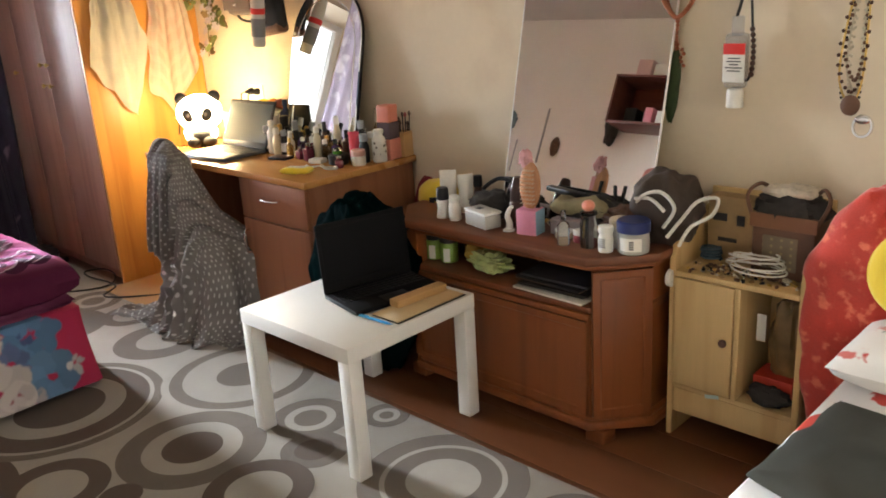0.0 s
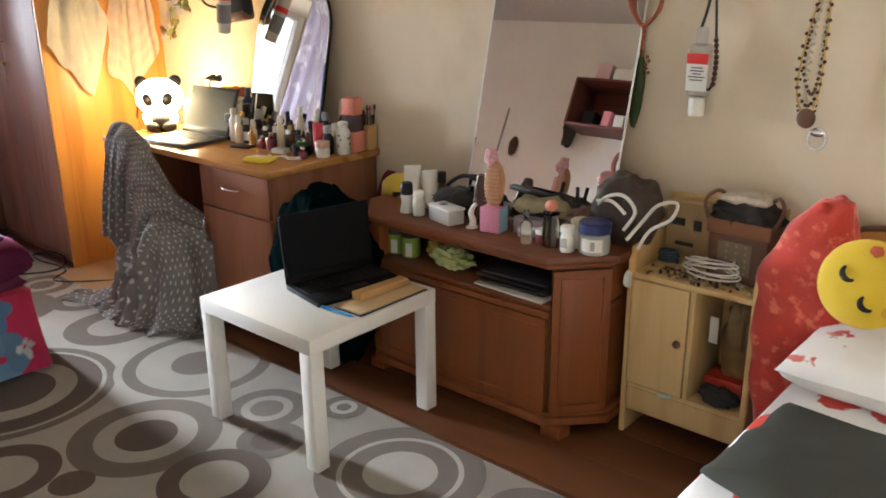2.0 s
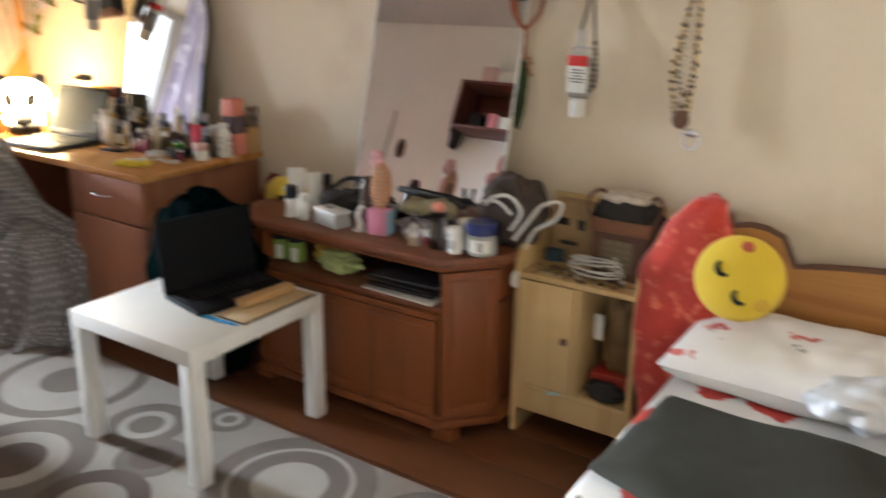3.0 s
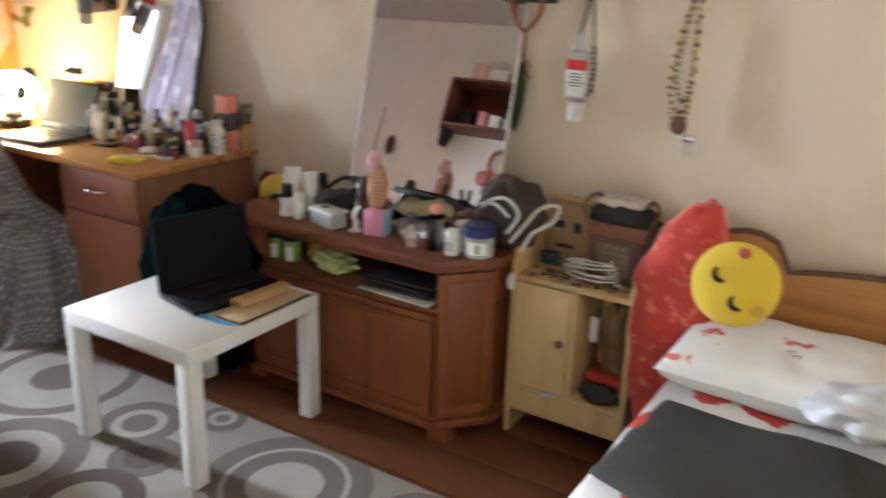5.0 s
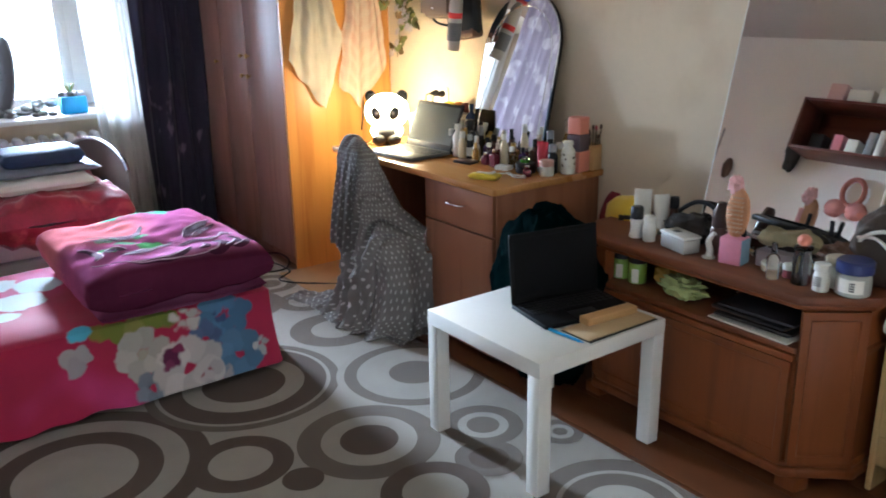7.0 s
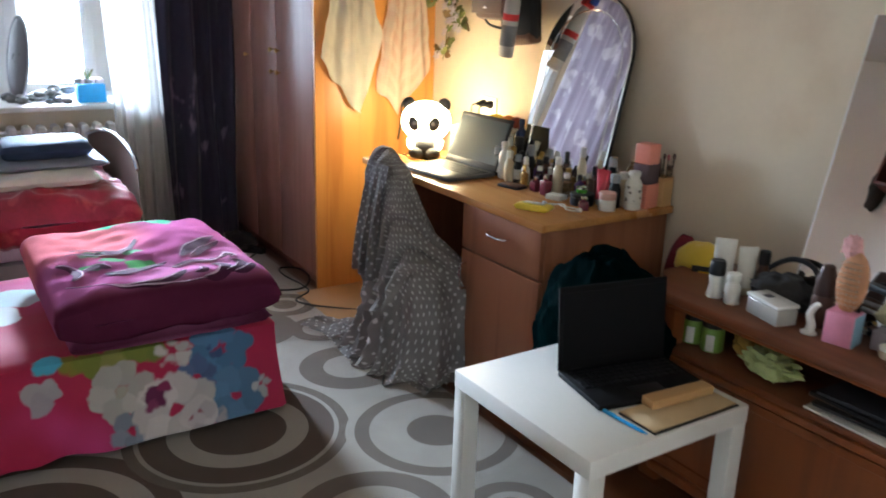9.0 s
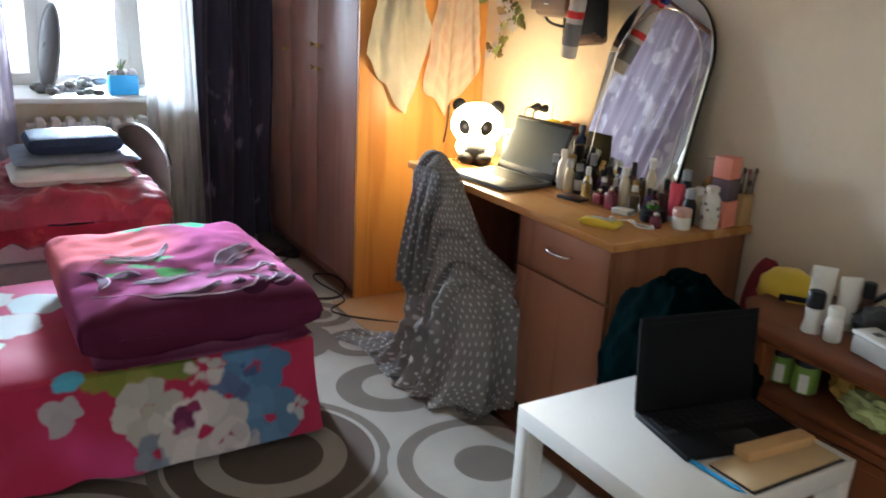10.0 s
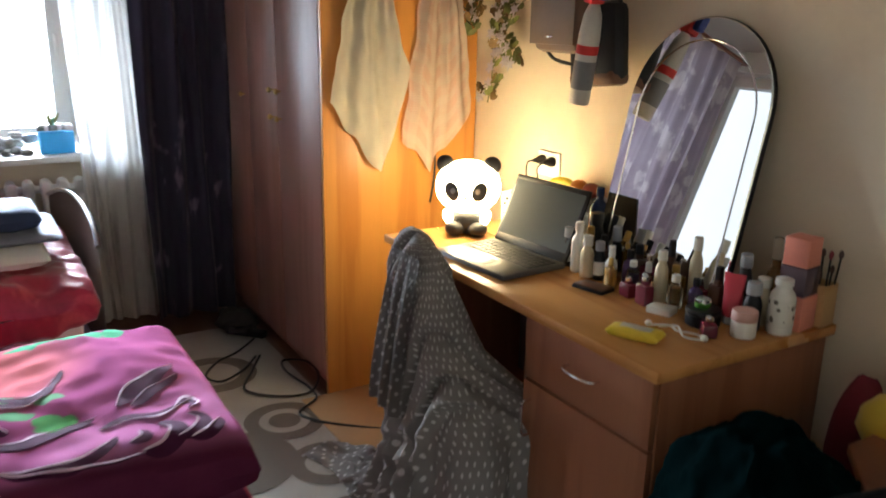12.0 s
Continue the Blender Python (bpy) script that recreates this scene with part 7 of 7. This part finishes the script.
def smiley():
    ob = thing("emoji_pillow", "round yellow plush face pillow with closed eyes", "pillow", (-0.176, 1.825, 0.708))
    face = pose(0, 0, 0, -10, 0, 8)
    part("cushion", moved(ellipsoid((0, 0, 0), (0.110, 0.034, 0.110), 48, 30, 0.02, 3, 1.0, 0.96), face), M_YELLOW, ob)
    part("seam", moved(tube([(0.1105 * math.cos(k * 0.1309), 0, 0.1105 * math.sin(k * 0.1309)) for k in range(48)], 0.0022, 5, True), face), M_YELLOW, ob)
    for x, z in ((-0.036, 0.028), (0.014, -0.040)):
        arc = [(x + 0.019 * math.cos(a), -0.0335 + 0.9 * ((x + 0.019 * math.cos(a)) ** 2 + (z + 0.019 * math.sin(a)) ** 2), z + 0.019 * math.sin(a)) for a in [math.radians(130 + k * 10) for k in range(18)]]
        part("eye", moved(tube(arc, lambda u: 0.003 + 0.0048 * math.sin(math.pi * u), 6), face), M_BLACK, ob, "curved black closed eye")
    part("mouth", moved(ellipsoid((0.012, -0.022, 0.086), (0.016, 0.006, 0.014), 16, 10, 0.3, 3), face), mat("coral_felt", (0.50, 0.11, 0.06), 0.9), ob, "orange-red mouth")
    part("cheek", moved(ellipsoid((0.062, -0.025, -0.055), (0.020, 0.004, 0.018), 16, 10), face), mat("ochre_felt", (0.62, 0.36, 0.05), 0.9), ob, "faint ochre cheek")


smiley()


def draped(name, label, category, material, corners, z, n=40, rough=0.012, seed=0.0, freq=7.0):
    a, b, c, d = [Vector(p) for p in corners]

    def f(u, v):
        p = (a * (1 - u) + b * u) * (1 - v) + (d * (1 - u) + c * u) * v
        e = min(1, 8 * min(u, 1 - u, v, 1 - v)) ** 0.5
        h = z + 0.004 + e * (0.010 + rough * (1 + noise.noise(Vector((p.x * freq + seed, p.y * freq, seed)))) + rough * 0.6 * abs(noise.noise(Vector((p.x * freq * 2.3, p.y * freq * 2.3 + seed, 1)))))
        p2 = Vector((p.x + 0.015 * noise.noise(Vector((v * 5, u * 5, seed))), p.y + 0.015 * noise.noise(Vector((u * 5, v * 5, seed + 4))), h))
        return p2
    return lone(name, sheet(f, n, n, 0.6, 0.5, thick=0.004), material, label, category)


draped("folded_cloth", "dark sage-grey cloth lying on the bed sheet", "cloth", M_SOLEGREY, ((-0.285, 1.17, 0), (0.36, 0.94, 0), (0.42, 1.55, 0), (-0.255, 1.57, 0)), 0.455, 46, 0.018, 2.0, 4)
draped("pink_blanket", "bright pink blanket rolled on the bed", "blanket", mat("hot_pink_fleece", (0.55, 0.02, 0.16), 0.9, var=0.2, scale=8, bump=0.4), ((0.44, 0.95, 0), (0.645, 0.95, 0), (0.645, 1.55, 0), (0.34, 1.48, 0)), 0.47, 30, 0.03, 5.0)
pbag = lone("plastic_bag", ellipsoid((0, 0, 0.055), (0.145, 0.090, 0.058), 56, 34, 0.24, 2.5, 8), mat("translucent_film", (0.62, 0.63, 0.64), 0.3, glass=0.1, var=0.15, bump=0.6, bscale=25), "crumpled translucent plastic bag on the bed", "plastic bag", at=(0.20, 1.66, 0.475), turn=24)

# ---- on the window sill
_r = random.Random(21)
for _k in range(26):
    x, y = _r.uniform(-5.60, -5.26), 0.34 + 0.33 * _r.random()
    s = _r.uniform(0.022, 0.042)
    lone("pebble", ellipsoid((0, 0, s * 0.5), (s, s * 0.75, s * 0.55), 14, 10, 0.2, 2, _k), M_STONE, "smooth grey pebble on the window sill", "pebble", "pebbles on the sill", (x, y, WZ0 + (0.0 if _k < 18 else 0.035)), _r.uniform(0, 180))
bp = thing("planter", "bright blue plastic pot of stones and a succulent", "planter", (-5.33, 0.765, WZ0))
part("pot", prism([(-0.05, -0.075), (0.05, -0.075), (0.05, 0.075), (-0.05, 0.075)], 0, 0.105, 0.008), M_BLUEP, bp)
for _k in range(6):
    part("stone", ellipsoid((_r.uniform(-0.03, 0.03), -0.055 + _k * 0.022, 0.112), (0.026, 0.026, 0.022), 12, 8, 0.2, 2, _k), (M_STONE, M_PETAL)[_k % 2], bp)
for _k in range(9):
    a = _k * 0.7
    part("leaf", tube([(0, -0.01, 0.12), (0.02 * math.cos(a), -0.01 + 0.02 * math.sin(a), 0.16), (0.034 * math.cos(a), -0.01 + 0.034 * math.sin(a), 0.185)], lambda u: 0.006 * (1 - u) + 0.0015, 6), mat("succulent_green", (0.12, 0.26, 0.17), 0.5) if _k == 0 else M_LEAF, bp)
om = thing("oval_mirror", "oval stand mirror on the window sill, dark side to the room", "mirror", (-5.40, 0.39, WZ0), 24)
part("disc", moved(ellipsoid((0, 0, 0.235), (0.10, 0.012, 0.23), 40, 24), pose(0, 0, 0.0, -8)), mat("smoky_plastic", (0.05, 0.042, 0.05), 0.3), om)
part("rim", moved(tube([(0.102 * math.cos(k * 0.1745), 0, 0.237 + 0.232 * math.sin(k * 0.1745)) for k in range(36)], 0.006, 6, True), pose(0, 0, 0, -8)), M_GREYP, om)
part("stand", box(-0.06, 0.06, -0.02, 0.05, 0, 0.012, 0.003), M_GREYP, om)

# ---- on the opposite wall, seen in the mirror
sh = thing("wall_shelf", "dark brown open wooden wall shelf", "shelf", (-2.47, Y0, 1.68))
M_MAHOG = wood("mahogany", (0.115, 0.032, 0.022), (0.075, 0.018, 0.014), 0.4, "x", 5)
for nm, b in (("side", box(-0.45, -0.432, 0.002, 0.27, 0, 0.35)), ("side", box(0.432, 0.45, 0.002, 0.27, 0, 0.35)), ("top", box(-0.432, 0.432, 0.002, 0.27, 0.332, 0.35)), ("bottom", box(-0.432, 0.432, 0.002, 0.27, 0, 0.018)), ("back_panel", box(-0.432, 0.432, 0.002, 0.010, 0.018, 0.332))):
    part(nm, b, M_MAHOG, sh)
for _k, (x, w, h, m, lab) in enumerate(((-0.30, 0.09, 0.11, M_BLACK, "black camera-like box"), (-0.16, 0.06, 0.12, M_PINK, "pink and white card box"), (-0.06, 0.075, 0.10, M_BOTTLEW, "white card box"), (0.05, 0.05, 0.16, M_GREYP, "grey spined book"), (0.11, 0.04, 0.18, M_BOTTLEW, "white spined book"), (0.20, 0.08, 0.12, M_BROWNL, "brown card box"))):
    lone("box", box(-w / 2, w / 2, -0.05, 0.05, 0, h, 0.003), m, lab + " on the wall shelf", "box", "things on the shelf", (-2.47 + x, Y0 + 0.16, 1.6985))
for _k, (x, w, h, m) in enumerate(((-0.28, 0.11, 0.13, mat("pale_pink_card", (0.62, 0.42, 0.42), 0.6)), (-0.12, 0.16, 0.10, M_BOTTLEW), (0.08, 0.17, 0.12, M_BOTTLEW))):
    lone("box", box(-w / 2, w / 2, -0.06, 0.06, 0, h, 0.003), m, "pale card box on top of the wall shelf", "box", "things on the shelf", (-2.47 + x, Y0 + 0.15, 2.0305))
lone("dark_bag", ellipsoid((0, 0, 0), (0.055, 0.05, 0.17), 24, 18, 0.3, 3, 2), M_DARKCLOTH, "black bag hanging beside the wall shelf", "bag", at=(-2.985, Y0 + 0.055, 1.73))
lone("pink_hat", moved(tube([(0.07 * math.cos(k * 0.2618), 0, 0.09 * math.sin(k * 0.2618)) for k in range(24)], 0.018, 8, True), pose(0, 0, 0)), mat("dusty_rose", (0.38, 0.14, 0.11), 0.8), "dusty pink ring-shaped ornament under the shelf", "ornament", at=(-2.50, Y0 + 0.03, 1.50))
for _x in (-2.58, -2.44):
    lone("pink_rosette", ellipsoid((0, 0, 0), (0.07, 0.03, 0.06), 22, 14, 0.25, 4, 3), mat("rose_cloth", (0.42, 0.17, 0.15), 0.85), "dusty pink cloth rosette under the shelf", "ornament", at=(_x, Y0 + 0.034, 1.38))
lone("ruler_rod", moved(box(-0.008, 0.008, -0.004, 0.004, -0.22, 0.22, 0.002), pose(0, 0, 0, 0, 0)), M_GREYP, "long grey rod hung on the wall", "rod", at=(-3.62, Y0 + 0.006, 1.60))
lone("ruler_rod", box(-0.005, 0.005, -0.004, 0.004, -0.13, 0.13, 0.002), M_GREYP, "short grey rod hung on the wall", "rod", at=(-3.86, Y0 + 0.006, 1.42))
lone("key_pouch", ellipsoid((0, 0, 0), (0.04, 0.02, 0.075), 18, 12, 0.2, 3), M_BROWNB, "small dark pouch hanging on the wall", "pouch", at=(-3.47, Y0 + 0.022, 1.52))
lone("wall_ornament", ellipsoid((0, 0, 0), (0.08, 0.025, 0.085), 24, 14, 0.35, 4, 1), mat("slate_blue_cloth", (0.17, 0.24, 0.29), 0.8), "slate blue cloth ornament on the wall", "ornament", at=(-3.98, Y0 + 0.028, 1.70))

# ---- on the floor by the wardrobe
lone("hardboard_sheet", box(-3.855, -3.36, 1.385, 2.12, 0.0002, 0.0118, 0.001), mat("tan_hardboard", (0.40, 0.225, 0.095), 0.55, var=0.14, scale=5, bump=0.06), "tan hardboard sheet on the floor beside the wardrobe", "board")
CZ = 0.0135
ec = thing("extension_lead", "black extension lead with a socket strip on the floor", "cable", (0, 0, 0))
part("strip", moved(box(-0.10, 0.10, -0.025, 0.025, 0, 0.035, 0.008), pose(-4.62, 1.41, 0.002, 0, 0, 40)), M_BLACK, ec, "black socket strip")
part("cord", tube(curve_points([(-4.54, 1.42, CZ), (-4.42, 1.30, CZ), (-4.36, 1.20, CZ), (-4.24, 1.12, CZ), (-4.16, 1.16, CZ), (-4.22, 1.27, CZ + 0.004), (-4.34, 1.36, CZ)], 50), 0.005, 6), M_CABLE, ec)
part("cord", tube(curve_points([(-4.34, 1.38, CZ), (-4.20, 1.30, CZ), (-4.04, 1.22, CZ), (-3.92, 1.32, CZ), (-3.90, 1.44, CZ), (-4.04, 1.53, CZ), (-4.18, 1.53, CZ + 0.004), (-4.24, 1.45, CZ), (-4.12, 1.42, CZ + 0.004), (-3.96, 1.45, CZ)], 70), 0.005, 6), M_CABLE, ec)
part("cord", tube(curve_points([(-3.96, 1.45, CZ), (-3.84, 1.44, CZ), (-3.76, 1.34, CZ), (-3.68, 1.36, CZ), (-3.58, 1.45, CZ), (-3.48, 1.60, 0.008), (-3.44, 1.80, 0.008), (-3.44, 2.0, 0.008)], 50), 0.005, 6), M_CABLE, ec)
lone("dark_bag", ellipsoid((0, 0, 0.045), (0.14, 0.09, 0.048), 26, 16, 0.3, 3, 5), M_DARKCLOTH, "dark bag lying by the wardrobe foot", "bag", at=(-4.72, 1.40, 0.0))
